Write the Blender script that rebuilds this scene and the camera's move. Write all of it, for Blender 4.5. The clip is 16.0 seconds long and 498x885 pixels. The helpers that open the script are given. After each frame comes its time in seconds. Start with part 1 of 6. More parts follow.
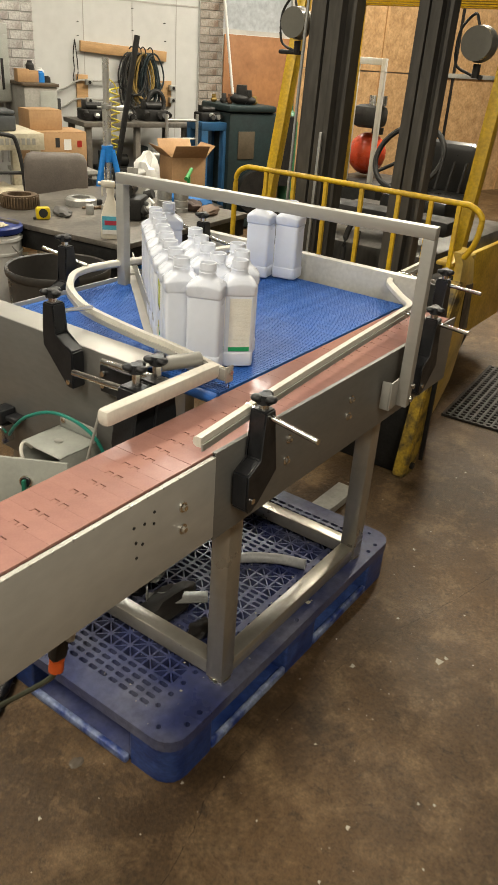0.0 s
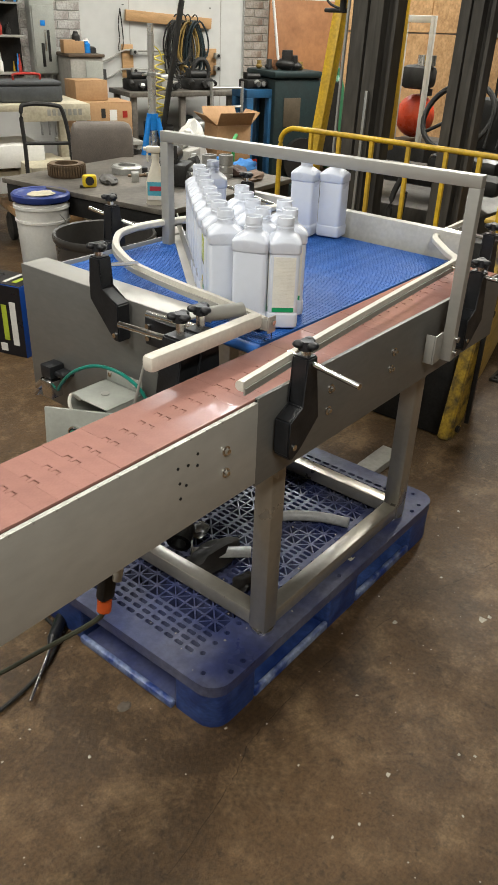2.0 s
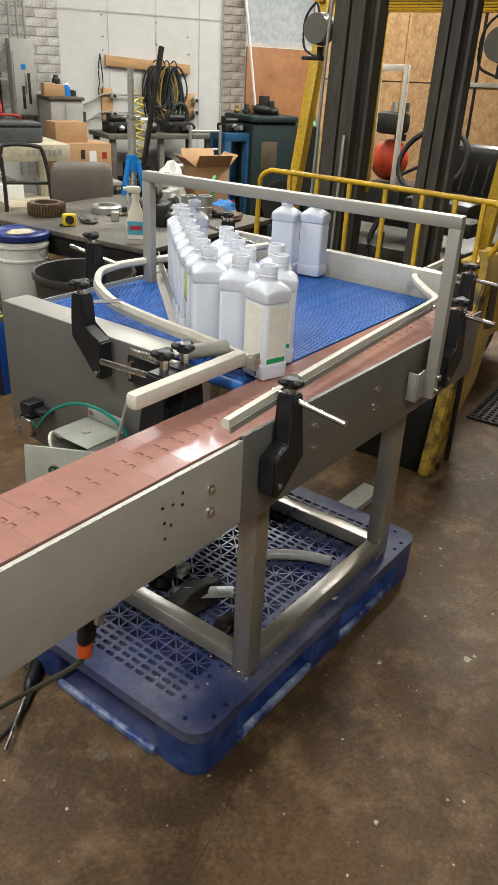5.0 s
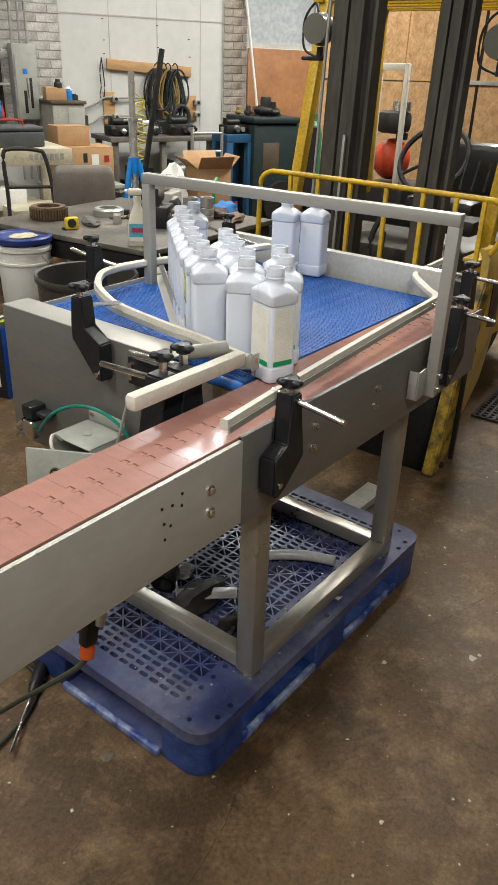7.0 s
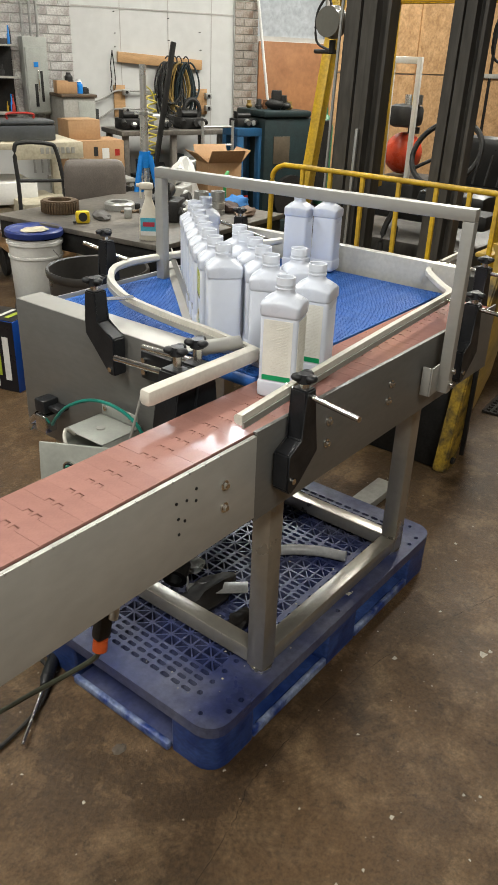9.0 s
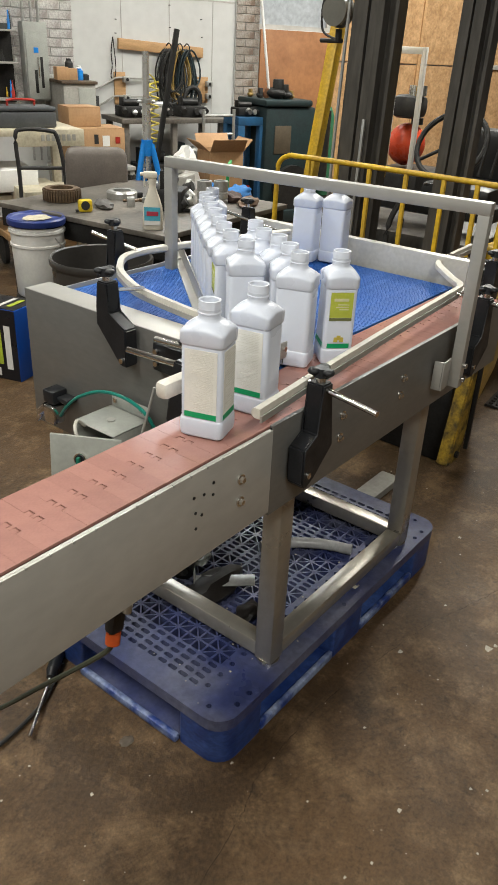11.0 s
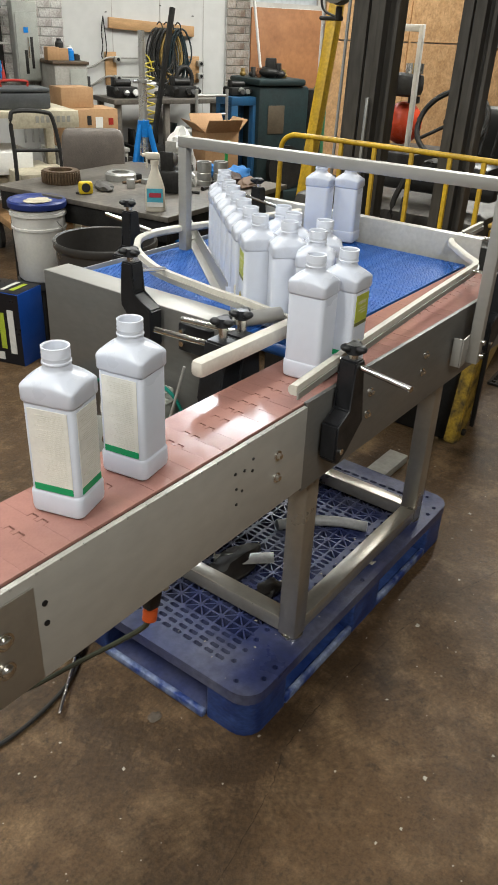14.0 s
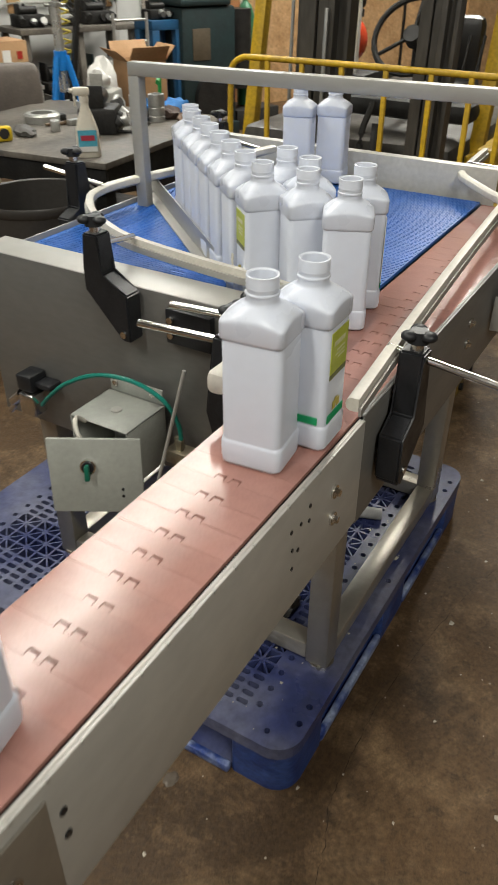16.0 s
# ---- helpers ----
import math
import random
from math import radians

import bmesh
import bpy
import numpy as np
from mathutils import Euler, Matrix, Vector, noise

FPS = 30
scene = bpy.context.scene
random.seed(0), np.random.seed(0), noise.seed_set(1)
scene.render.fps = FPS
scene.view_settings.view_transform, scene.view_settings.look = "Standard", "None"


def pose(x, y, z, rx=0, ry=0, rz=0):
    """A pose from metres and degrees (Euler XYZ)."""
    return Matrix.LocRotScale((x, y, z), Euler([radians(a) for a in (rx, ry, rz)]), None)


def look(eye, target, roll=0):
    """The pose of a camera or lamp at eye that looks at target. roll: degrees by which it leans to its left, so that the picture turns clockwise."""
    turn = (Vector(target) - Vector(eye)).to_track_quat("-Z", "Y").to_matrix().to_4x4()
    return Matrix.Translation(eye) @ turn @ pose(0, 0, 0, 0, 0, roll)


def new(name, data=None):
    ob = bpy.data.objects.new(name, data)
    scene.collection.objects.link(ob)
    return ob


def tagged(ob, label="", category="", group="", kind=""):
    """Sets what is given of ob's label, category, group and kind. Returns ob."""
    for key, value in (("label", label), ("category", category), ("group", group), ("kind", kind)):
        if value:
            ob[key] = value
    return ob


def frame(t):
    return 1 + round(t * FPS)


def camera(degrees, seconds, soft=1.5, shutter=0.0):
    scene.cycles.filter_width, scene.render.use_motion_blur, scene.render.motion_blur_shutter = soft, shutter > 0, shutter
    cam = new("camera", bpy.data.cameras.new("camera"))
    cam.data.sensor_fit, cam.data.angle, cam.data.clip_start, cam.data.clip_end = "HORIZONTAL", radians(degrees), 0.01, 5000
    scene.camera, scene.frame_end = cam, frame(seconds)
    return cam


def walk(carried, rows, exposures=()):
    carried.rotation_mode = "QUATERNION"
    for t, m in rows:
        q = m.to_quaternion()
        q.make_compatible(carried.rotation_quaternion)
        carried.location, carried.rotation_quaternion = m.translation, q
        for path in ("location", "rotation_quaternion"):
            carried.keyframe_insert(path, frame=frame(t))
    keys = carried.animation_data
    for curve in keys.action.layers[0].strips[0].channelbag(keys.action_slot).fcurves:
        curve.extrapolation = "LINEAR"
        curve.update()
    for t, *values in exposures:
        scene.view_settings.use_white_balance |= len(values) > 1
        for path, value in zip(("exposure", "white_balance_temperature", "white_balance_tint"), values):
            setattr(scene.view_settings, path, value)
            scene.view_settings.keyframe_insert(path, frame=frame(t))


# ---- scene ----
cam = camera(36.9, 16.0, shutter=0.5)
METRES, EYE, TILT, LEAN, TURN = 8.0, 1.5, 0.0, 0.0, 0.0
PATH = [
    (0, (-0.816, -0.684, 1.546), (0.644, 0.314, 0.613), 4.0),
    (0.5, (-0.877, -0.712, 1.547), (0.592, 0.277, 0.616), 6.1),
    (1, (-0.824, -0.726, 1.523), (0.572, 0.348, 0.577), 5.4),
    (1.5, (-0.84, -0.722, 1.501), (0.53, 0.349, 0.513), 3.5),
    (2, (-0.845, -0.717, 1.508), (0.518, 0.357, 0.514), 2.2),
    (2.5, (-0.843, -0.698, 1.504), (0.544, 0.354, 0.519), 2.5),
    (3, (-0.846, -0.692, 1.508), (0.593, 0.332, 0.57), 3.4),
    (3.5, (-0.835, -0.709, 1.495), (0.617, 0.32, 0.582), 2.8),
    (4, (-0.844, -0.688, 1.501), (0.597, 0.358, 0.59), 3.3),
    (6.5, (-0.836, -0.709, 1.501), (0.593, 0.366, 0.606), 2.3),
    (7, (-0.835, -0.706, 1.5), (0.592, 0.366, 0.598), 2.1),
    (7.5, (-0.833, -0.706, 1.498), (0.587, 0.37, 0.589), 1.9),
    (8, (-0.837, -0.702, 1.5), (0.579, 0.375, 0.585), 2.0),
    (8.5, (-0.837, -0.703, 1.501), (0.577, 0.376, 0.585), 2.0),
    (9, (-0.841, -0.697, 1.501), (0.568, 0.387, 0.585), 2.1),
    (11.5, (-0.858, -0.658, 1.501), (0.552, 0.404, 0.561), 2.9),
    (12, (-0.861, -0.656, 1.503), (0.55, 0.405, 0.564), 2.8),
    (12.5, (-0.885, -0.647, 1.502), (0.528, 0.408, 0.558), 2.4),
    (13, (-0.905, -0.647, 1.503), (0.515, 0.396, 0.556), 2.5),
    (13.5, (-0.912, -0.637, 1.502), (0.509, 0.396, 0.547), 2.7),
    (14, (-0.923, -0.61, 1.496), (0.49, 0.417, 0.52), 2.5),
    (14.5, (-0.862, -0.544, 1.482), (0.54, 0.491, 0.501), 1.4),
    (15, (-0.831, -0.472, 1.484), (0.601, 0.525, 0.506), -0.7),
    (15.5, (-0.79, -0.399, 1.453), (0.616, 0.558, 0.4), -0.6),
    (16, (-0.707, -0.293, 1.433), (0.726, 0.557, 0.326), 0.3),
]
walk(cam, [(t, look(eye, target, roll)) for t, eye, target, roll in PATH],
     exposures=[(0.0, 0.0, 7200, 6.5), (0.5, 0.0, 6750, 6.5), (1.0, 0.0, 6550, 6.5), (1.5, 0.0, 6420, 6.5), (4.0, 0.0, 6350, 6.5), (12.5, 0.0, 6270, 6.5), (14.5, -0.05, 6150, 6.5), (16.0, -0.2, 6400, 6.5)])

# ---- world and light ----
world = bpy.data.worlds.new("world")
scene.world = world
world.use_nodes = True
_wn = world.node_tree.nodes
_sky = _wn.new("ShaderNodeTexSky")
_sky.sky_type = "NISHITA"
_sky.sun_disc = False
_sky.sun_elevation, _sky.sun_rotation = radians(40), radians(60)
world.node_tree.links.new(_sky.outputs[0], _wn["Background"].inputs[0])
_wn["Background"].inputs[1].default_value = 0.1


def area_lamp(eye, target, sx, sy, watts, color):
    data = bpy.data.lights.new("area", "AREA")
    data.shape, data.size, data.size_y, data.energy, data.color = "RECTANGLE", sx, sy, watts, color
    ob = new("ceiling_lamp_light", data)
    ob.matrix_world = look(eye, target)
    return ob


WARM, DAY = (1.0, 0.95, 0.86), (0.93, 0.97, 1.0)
# unseen area lamps added under the ceiling, placed by the brightness they give
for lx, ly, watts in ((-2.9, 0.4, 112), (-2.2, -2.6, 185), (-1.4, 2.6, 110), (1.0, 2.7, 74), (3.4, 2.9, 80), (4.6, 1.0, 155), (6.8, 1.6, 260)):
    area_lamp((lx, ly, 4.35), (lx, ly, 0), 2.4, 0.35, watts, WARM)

# ---- materials ----
MATS = {}


def mat(name, color, rough=0.5, metal=0.0, var=0.15, scale=8.0, bump=0.0, bscale=60.0, color2=None, fine=None, spec=0.5, objvar=0.0,
        stretch=(1, 1, 1), transmission=0.0, ior=1.45, emission=None, strength=0.0, rvar=0.12, coat=0.0):
    """A surface with variation at two scales, fine relief and uneven gloss."""
    if name in MATS:
        return MATS[name]
    m = bpy.data.materials.new(name)
    m.use_nodes = True
    nt = m.node_tree
    n, l = nt.nodes, nt.links
    b = n["Principled BSDF"]
    b.inputs["Metallic"].default_value = metal
    b.inputs["Specular IOR Level"].default_value = spec
    b.inputs["IOR"].default_value = ior
    b.inputs["Transmission Weight"].default_value = transmission
    b.inputs["Coat Weight"].default_value = coat
    tc = n.new("ShaderNodeTexCoord")
    mp = n.new("ShaderNodeMapping")
    mp.inputs["Scale"].default_value = stretch
    geo = n.new("ShaderNodeNewGeometry")
    l.new(geo.outputs["Position"] if name.startswith("w_") else tc.outputs["Object"], mp.inputs[0])
    n1 = n.new("ShaderNodeTexNoise")
    n1.inputs["Scale"].default_value, n1.inputs["Detail"].default_value = scale, 6
    n2 = n.new("ShaderNodeTexNoise")
    n2.inputs["Scale"].default_value, n2.inputs["Detail"].default_value = (fine or scale * 9), 4
    for t in (n1, n2):
        l.new(mp.outputs[0], t.inputs["Vector"])
    c2 = color2 or tuple(c * (1 - var * 1.6) for c in color)
    mix = n.new("ShaderNodeMix")
    mix.data_type = "RGBA"
    mix.inputs[6].default_value, mix.inputs[7].default_value = (*color, 1), (*c2, 1)
    ramp = n.new("ShaderNodeMapRange")
    ramp.inputs[1].default_value, ramp.inputs[2].default_value = 0.38, 0.68
    l.new(n1.outputs[0], ramp.inputs[0])
    l.new(ramp.outputs[0], mix.inputs[0])
    mul = n.new("ShaderNodeMix")
    mul.data_type, mul.blend_type = "RGBA", "MULTIPLY"
    mul.inputs[0].default_value = 1.0
    r2 = n.new("ShaderNodeMapRange")
    r2.inputs[1].default_value, r2.inputs[2].default_value = 0.3, 0.7
    r2.inputs[3].default_value, r2.inputs[4].default_value = 1 - var, 1 + var * 0.4
    l.new(n2.outputs[0], r2.inputs[0])
    l.new(mix.outputs[2], mul.inputs[6])
    l.new(r2.outputs[0], mul.inputs[7])
    out = mul.outputs[2]
    if objvar:
        oi = n.new("ShaderNodeObjectInfo")
        r3 = n.new("ShaderNodeMapRange")
        r3.inputs[3].default_value, r3.inputs[4].default_value = 1 - objvar, 1 + objvar
        l.new(oi.outputs["Random"], r3.inputs[0])
        m2 = n.new("ShaderNodeMix")
        m2.data_type, m2.blend_type = "RGBA", "MULTIPLY"
        m2.inputs[0].default_value = 1.0
        l.new(out, m2.inputs[6])
        l.new(r3.outputs[0], m2.inputs[7])
        out = m2.outputs[2]
    l.new(out, b.inputs["Base Color"])
    rr = n.new("ShaderNodeMapRange")
    rr.inputs[1].default_value, rr.inputs[2].default_value = 0.3, 0.7
    rr.inputs[3].default_value, rr.inputs[4].default_value = max(0.02, rough - rvar), min(1, rough + rvar)
    l.new(n1.outputs[0], rr.inputs[0])
    l.new(rr.outputs[0], b.inputs["Roughness"])
    if bump:
        nb = n.new("ShaderNodeTexNoise")
        nb.inputs["Scale"].default_value, nb.inputs["Detail"].default_value = bscale, 5
        l.new(mp.outputs[0], nb.inputs["Vector"])
        bp = n.new("ShaderNodeBump")
        bp.inputs["Strength"].default_value, bp.inputs["Distance"].default_value = bump, 0.01
        l.new(nb.outputs[0], bp.inputs["Height"])
        l.new(bp.outputs[0], b.inputs["Normal"])
    if emission:
        b.inputs["Emission Color"].default_value = (*emission, 1)
        b.inputs["Emission Strength"].default_value = strength
    MATS[name] = m
    return m


def floor_material():
    m = bpy.data.materials.new("w_floor_concrete")
    m.use_nodes = True
    nt = m.node_tree
    n, l = nt.nodes, nt.links
    b = n["Principled BSDF"]
    tc = n.new("ShaderNodeTexCoord")

    def noise_tex(scale, detail=8, rough=0.6):
        t = n.new("ShaderNodeTexNoise")
        t.inputs["Scale"].default_value, t.inputs["Detail"].default_value, t.inputs["Roughness"].default_value = scale, detail, rough
        l.new(tc.outputs["Object"], t.inputs["Vector"])
        return t.outputs[0]

    def rng(src, a, bb, c, d):
        r = n.new("ShaderNodeMapRange")
        r.inputs[1].default_value, r.inputs[2].default_value, r.inputs[3].default_value, r.inputs[4].default_value = a, bb, c, d
        l.new(src, r.inputs[0])
        return r.outputs[0]

    def mixc(f, a, c, mode="MIX"):
        x = n.new("ShaderNodeMix")
        x.data_type, x.blend_type = "RGBA", mode
        for s, v in ((0, f), (6, a), (7, c)):
            if isinstance(v, tuple):
                x.inputs[s].default_value = (*v, 1)
            elif isinstance(v, float):
                x.inputs[s].default_value = v
            else:
                l.new(v, x.inputs[s])
        return x.outputs[2]

    base = mixc(rng(noise_tex(1.3), 0.35, 0.65, 0, 1), (0.044, 0.026, 0.012), (0.106, 0.062, 0.028))
    base = mixc(rng(noise_tex(5.5, 10, 0.7), 0.5, 0.66, 0, 0.85), base, (0.200, 0.130, 0.068))
    base = mixc(rng(noise_tex(3.0, 6), 0.58, 0.75, 0, 0.7), base, (0.024, 0.016, 0.010))
    base = mixc(rng(noise_tex(14, 10, 0.75), 0.54, 0.66, 0, 0.6), base, (0.178, 0.118, 0.064))
    base = mixc(rng(noise_tex(19, 10, 0.75), 0.56, 0.68, 0, 0.7), base, (0.020, 0.013, 0.008))
    grain = rng(noise_tex(85, 8, 0.8), 0.3, 0.7, 0.45, 1.5)
    x = n.new("ShaderNodeMix")
    x.data_type, x.blend_type = "RGBA", "MULTIPLY"
    x.inputs[0].default_value = 1.0
    l.new(base, x.inputs[6])
    l.new(grain, x.inputs[7])
    # pale flecks of spilled plaster and dust
    v = n.new("ShaderNodeTexVoronoi")
    v.inputs["Scale"].default_value = 16
    l.new(tc.outputs["Object"], v.inputs["Vector"])
    fleck = rng(v.outputs["Distance"], 0.03, 0.06, 0.45, 0.0)
    f2 = n.new("ShaderNodeMath")
    f2.operation = "MULTIPLY"
    l.new(fleck, f2.inputs[0])
    l.new(rng(noise_tex(7, 3), 0.52, 0.6, 0, 1), f2.inputs[1])
    l.new(mixc(f2.outputs[0], x.outputs[2], (0.42, 0.37, 0.30)), b.inputs["Base Color"])
    b.inputs["Specular IOR Level"].default_value = 0.32
    l.new(rng(noise_tex(2.2), 0.3, 0.7, 0.36, 0.66), b.inputs["Roughness"])
    bp = n.new("ShaderNodeBump")
    bp.inputs["Strength"].default_value, bp.inputs["Distance"].default_value = 0.45, 0.012
    l.new(noise_tex(30, 8, 0.7), bp.inputs["Height"])
    l.new(bp.outputs[0], b.inputs["Normal"])
    return m


STEEL = mat("brushed_steel", (0.45, 0.442, 0.415), 0.44, 0.5, 0.05, 3, 0.012, 260, stretch=(1, 1, 3), rvar=0.07)
# lit copy of the steel: light on the near plate put into the colour
STEEL_LIT = mat("satin_steel_sheet", (0.54, 0.525, 0.485), 0.45, 0.35, 0.07, 2.5, 0.012, 240, stretch=(1, 1, 2), rvar=0.07)
# scratched far plate, paler for the light that it reflects
PLATE_LIT = mat("pale_scratched_sheet", (0.56, 0.55, 0.515), 0.5, 0.3, 0.10, 9, 0.02, 120)
# shaded copy of the steel: dark reflections put into the base colour
STEEL_SHADED = mat("dull_brushed_sheet", (0.24, 0.236, 0.225), 0.45, 0.6, 0.06, 4, 0.012, 240, stretch=(1, 1, 3), rvar=0.06)
STEEL_DULL = mat("dull_steel_tube", (0.42, 0.395, 0.345), 0.33, 0.7, 0.07, 6, 0.015, 200, rvar=0.08)
CHROME = mat("bright_rod", (0.75, 0.73, 0.70), 0.18, 1.0, 0.05, 20)
BLACK = mat("black_nylon", (0.016, 0.017, 0.020), 0.42, 0, 0.25, 20, 0.05, 200)
WHITE_PLASTIC = mat("white_guide_plastic", (0.66, 0.63, 0.56), 0.45, 0, 0.08, 14, 0.03, 90)
HDPE = mat("bottle_white", (0.64, 0.675, 0.765), 0.36, 0, 0.02, 8, 0.004, 60)
_hb = HDPE.node_tree.nodes["Principled BSDF"]
_hb.inputs["Subsurface Weight"].default_value = 0.35
_hb.inputs["Subsurface Radius"].default_value = (0.02, 0.02, 0.02)
_hb.inputs["Subsurface Scale"].default_value = 0.6
PINK = mat("pink_chain", (0.365, 0.188, 0.158), 0.15, 0, 0.06, 30, 0.012, 160, objvar=0.05, rvar=0.05)
BLUE_BELT = mat("blue_belt", (0.035, 0.145, 0.50), 0.40, 0, 0.15, 25, objvar=0.05)
PALLET = mat("pallet_blue", (0.034, 0.044, 0.128), 0.38, 0, 0.28, 6, 0.08, 90, color2=(0.115, 0.122, 0.185))
PALLET_SCUFF = mat("pallet_blue_scuffed", (0.015, 0.034, 0.145), 0.40, 0, 0.3, 13, 0.1, 60, color2=(0.045, 0.085, 0.26), fine=75, stretch=(1, 1, 1.6))
PALLET_LIP = mat("pallet_lip_scuffed", (0.020, 0.045, 0.20), 0.42, 0, 0.35, 22, 0.1, 60, color2=(0.32, 0.38, 0.54), fine=95)
CREAM = mat("label_cream", (0.80, 0.79, 0.735), 0.55, 0, 0.05, 30)
GREEN = mat("label_green", (0.008, 0.33, 0.12), 0.45, 0, 0.05, 30)
YGREEN = mat("label_yellow_green", (0.48, 0.53, 0.07), 0.45, 0, 0.08, 30)
INK = mat("label_ink", (0.66, 0.64, 0.56), 0.6, 0, 0.05, 30)
OLIVE = mat("label_grey_green", (0.16, 0.17, 0.07), 0.5, 0, 0.05, 30)
GREY_BOX = mat("grey_enamel", (0.34, 0.35, 0.32), 0.42, 0, 0.08, 12, 0.02, 120)
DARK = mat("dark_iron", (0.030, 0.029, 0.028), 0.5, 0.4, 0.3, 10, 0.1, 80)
WORN_YELLOW = mat("worn_yellow_paint", (0.40, 0.26, 0.03), 0.5, 0, 0.4, 22, 0.08, 60, color2=(0.05, 0.038, 0.022), fine=90)
YELLOW = mat("yellow_paint", (0.68, 0.43, 0.02), 0.45, 0, 0.25, 7, 0.06, 60, color2=(0.48, 0.30, 0.03))
FLOOR = floor_material()


# ---- mesh helpers ----
def bm_box(bm, lo, hi, bev=0.0, m=None):
    """Box between two corners, with bevelled edges; m: a pose applied to it."""
    c = [(a + b) / 2 for a, b in zip(lo, hi)]
    s = [abs(b - a) for a, b in zip(lo, hi)]
    r = bmesh.ops.create_cube(bm, size=1.0)
    vs = r["verts"]
    for v in vs:
        v.co = Vector((c[0] + v.co.x * s[0], c[1] + v.co.y * s[1], c[2] + v.co.z * s[2]))
    if bev:
        es = list({e for v in vs for e in v.link_edges})
        k = bmesh.ops.bevel(bm, geom=es, offset=min(bev, min(s) * 0.45), segments=2, affect="EDGES", profile=0.5)
        vs = list({v for f in k["faces"] for v in f.verts} | {v for v in vs if v.is_valid})
    if m is not None:
        bmesh.ops.transform(bm, matrix=m, verts=vs)
    return vs


def bm_cyl(bm, a, b, r, r2=None, seg=16, caps=True):
    """A round bar from a to b."""
    a, b = Vector(a), Vector(b)
    d = b - a
    k = bmesh.ops.create_cone(bm, cap_ends=caps, segments=seg, radius1=r, radius2=r if r2 is None else r2, depth=d.length)
    m = Matrix.Translation((a + b) / 2) @ d.to_track_quat("Z", "Y").to_matrix().to_4x4()
    bmesh.ops.transform(bm, matrix=m, verts=k["verts"])
    return k["verts"]


def bm_sphere(bm, c, r, sx=1, sy=1, sz=1, u=14, v=9):
    k = bmesh.ops.create_uvsphere(bm, u_segments=u, v_segments=v, radius=r)
    for q in k["verts"]:
        q.co = Vector((c[0] + q.co.x * sx, c[1] + q.co.y * sy, c[2] + q.co.z * sz))
    return k["verts"]


def bm_lathe(bm, prof, c=(0, 0, 0), seg=24):
    """Turns a profile of (radius, height) about the vertical through c."""
    rings = []
    for r, z in prof:
        rings.append([bm.verts.new((c[0] + r * math.cos(2 * math.pi * i / seg), c[1] + r * math.sin(2 * math.pi * i / seg), c[2] + z)) for i in range(seg)])
    for p, q in zip(rings, rings[1:]):
        for i in range(seg):
            j = (i + 1) % seg
            bm.faces.new((p[i], p[j], q[j], q[i]))
    return rings


def bm_sweep(bm, pts, prof, closed_prof=True, up=(0, 0, 1)):
    """Sweeps a profile of (side, height) along points."""
    pts = [Vector(p) for p in pts]
    up = Vector(up)
    rings = []
    for i, p in enumerate(pts):
        d = (pts[min(i + 1, len(pts) - 1)] - pts[max(i - 1, 0)]).normalized()
        side = d.cross(up)
        if side.length < 0.05:
            side = d.cross(Vector((1, 0, 0)))
        side.normalize()
        u = side.cross(d).normalized()
        rings.append([bm.verts.new(p + side * a + u * b) for a, b in prof])
    k = len(prof)
    for p, q in zip(rings, rings[1:]):
        for i in range(k):
            j = (i + 1) % k
            bm.faces.new((p[i], p[j], q[j], q[i]))
    bm.faces.new(rings[0][::-1])
    bm.faces.new(rings[-1])


def circle_prof(r, n=10):
    return [(r * math.cos(2 * math.pi * i / n), r * math.sin(2 * math.pi * i / n)) for i in range(n)]


def spline(pts, n=8):
    """Smooth points through the given ones."""
    P = [Vector(p) for p in pts]
    P = [P[0] * 2 - P[1]] + P + [P[-1] * 2 - P[-2]]
    out = []
    for i in range(1, len(P) - 2):
        for k in range(n):
            t = k / n
            a, b, c, d = P[i - 1:i + 3]
            out.append(0.5 * ((2 * b) + (c - a) * t + (2 * a - 5 * b + 4 * c - d) * t * t + (3 * b - a - 3 * c + d) * t ** 3))
    out.append(P[-2])
    return out


def finish(name, bm, material, smooth=False):
    bmesh.ops.recalc_face_normals(bm, faces=bm.faces[:])
    me = bpy.data.meshes.new(name)
    bm.to_mesh(me)
    bm.free()
    me.materials.append(material)
    if smooth:
        me.shade_smooth()
        me.set_sharp_from_angle(angle=radians(38))
    return me


def part(name, bm, material, parent=None, label="", smooth=True):
    ob = new(name, finish(name, bm, material, smooth))
    if parent is not None:
        ob.parent = parent
    if label:
        ob["label"] = label
    return ob


def thing(name, label, category, at=None, group="", kind=""):
    """An Empty at the base of a thing with parts."""
    ob = new(name)
    ob.empty_display_size = 0.05
    if at is not None:
        ob.matrix_world = at
    return tagged(ob, label, category, group, kind)


def solid(name, bm, material, label, category, at=None, group="", kind="", smooth=True):
    """A thing of one mesh."""
    ob = new(name, finish(name, bm, material, smooth))
    if at is not None:
        ob.matrix_world = at
    return tagged(ob, label, category, group, kind)


def B(*boxes, bev=0.002):
    bm = bmesh.new()
    for lo, hi in boxes:
        bm_box(bm, lo, hi, bev)
    return bm


def C(*bars, seg=14):
    bm = bmesh.new()
    for a, b, r in bars:
        bm_cyl(bm, a, b, r, seg=seg)
    return bm


def tube(pts, r, n=8, smooth_n=6):
    bm = bmesh.new()
    bm_sweep(bm, spline(pts, smooth_n), circle_prof(r, n))
    return bm


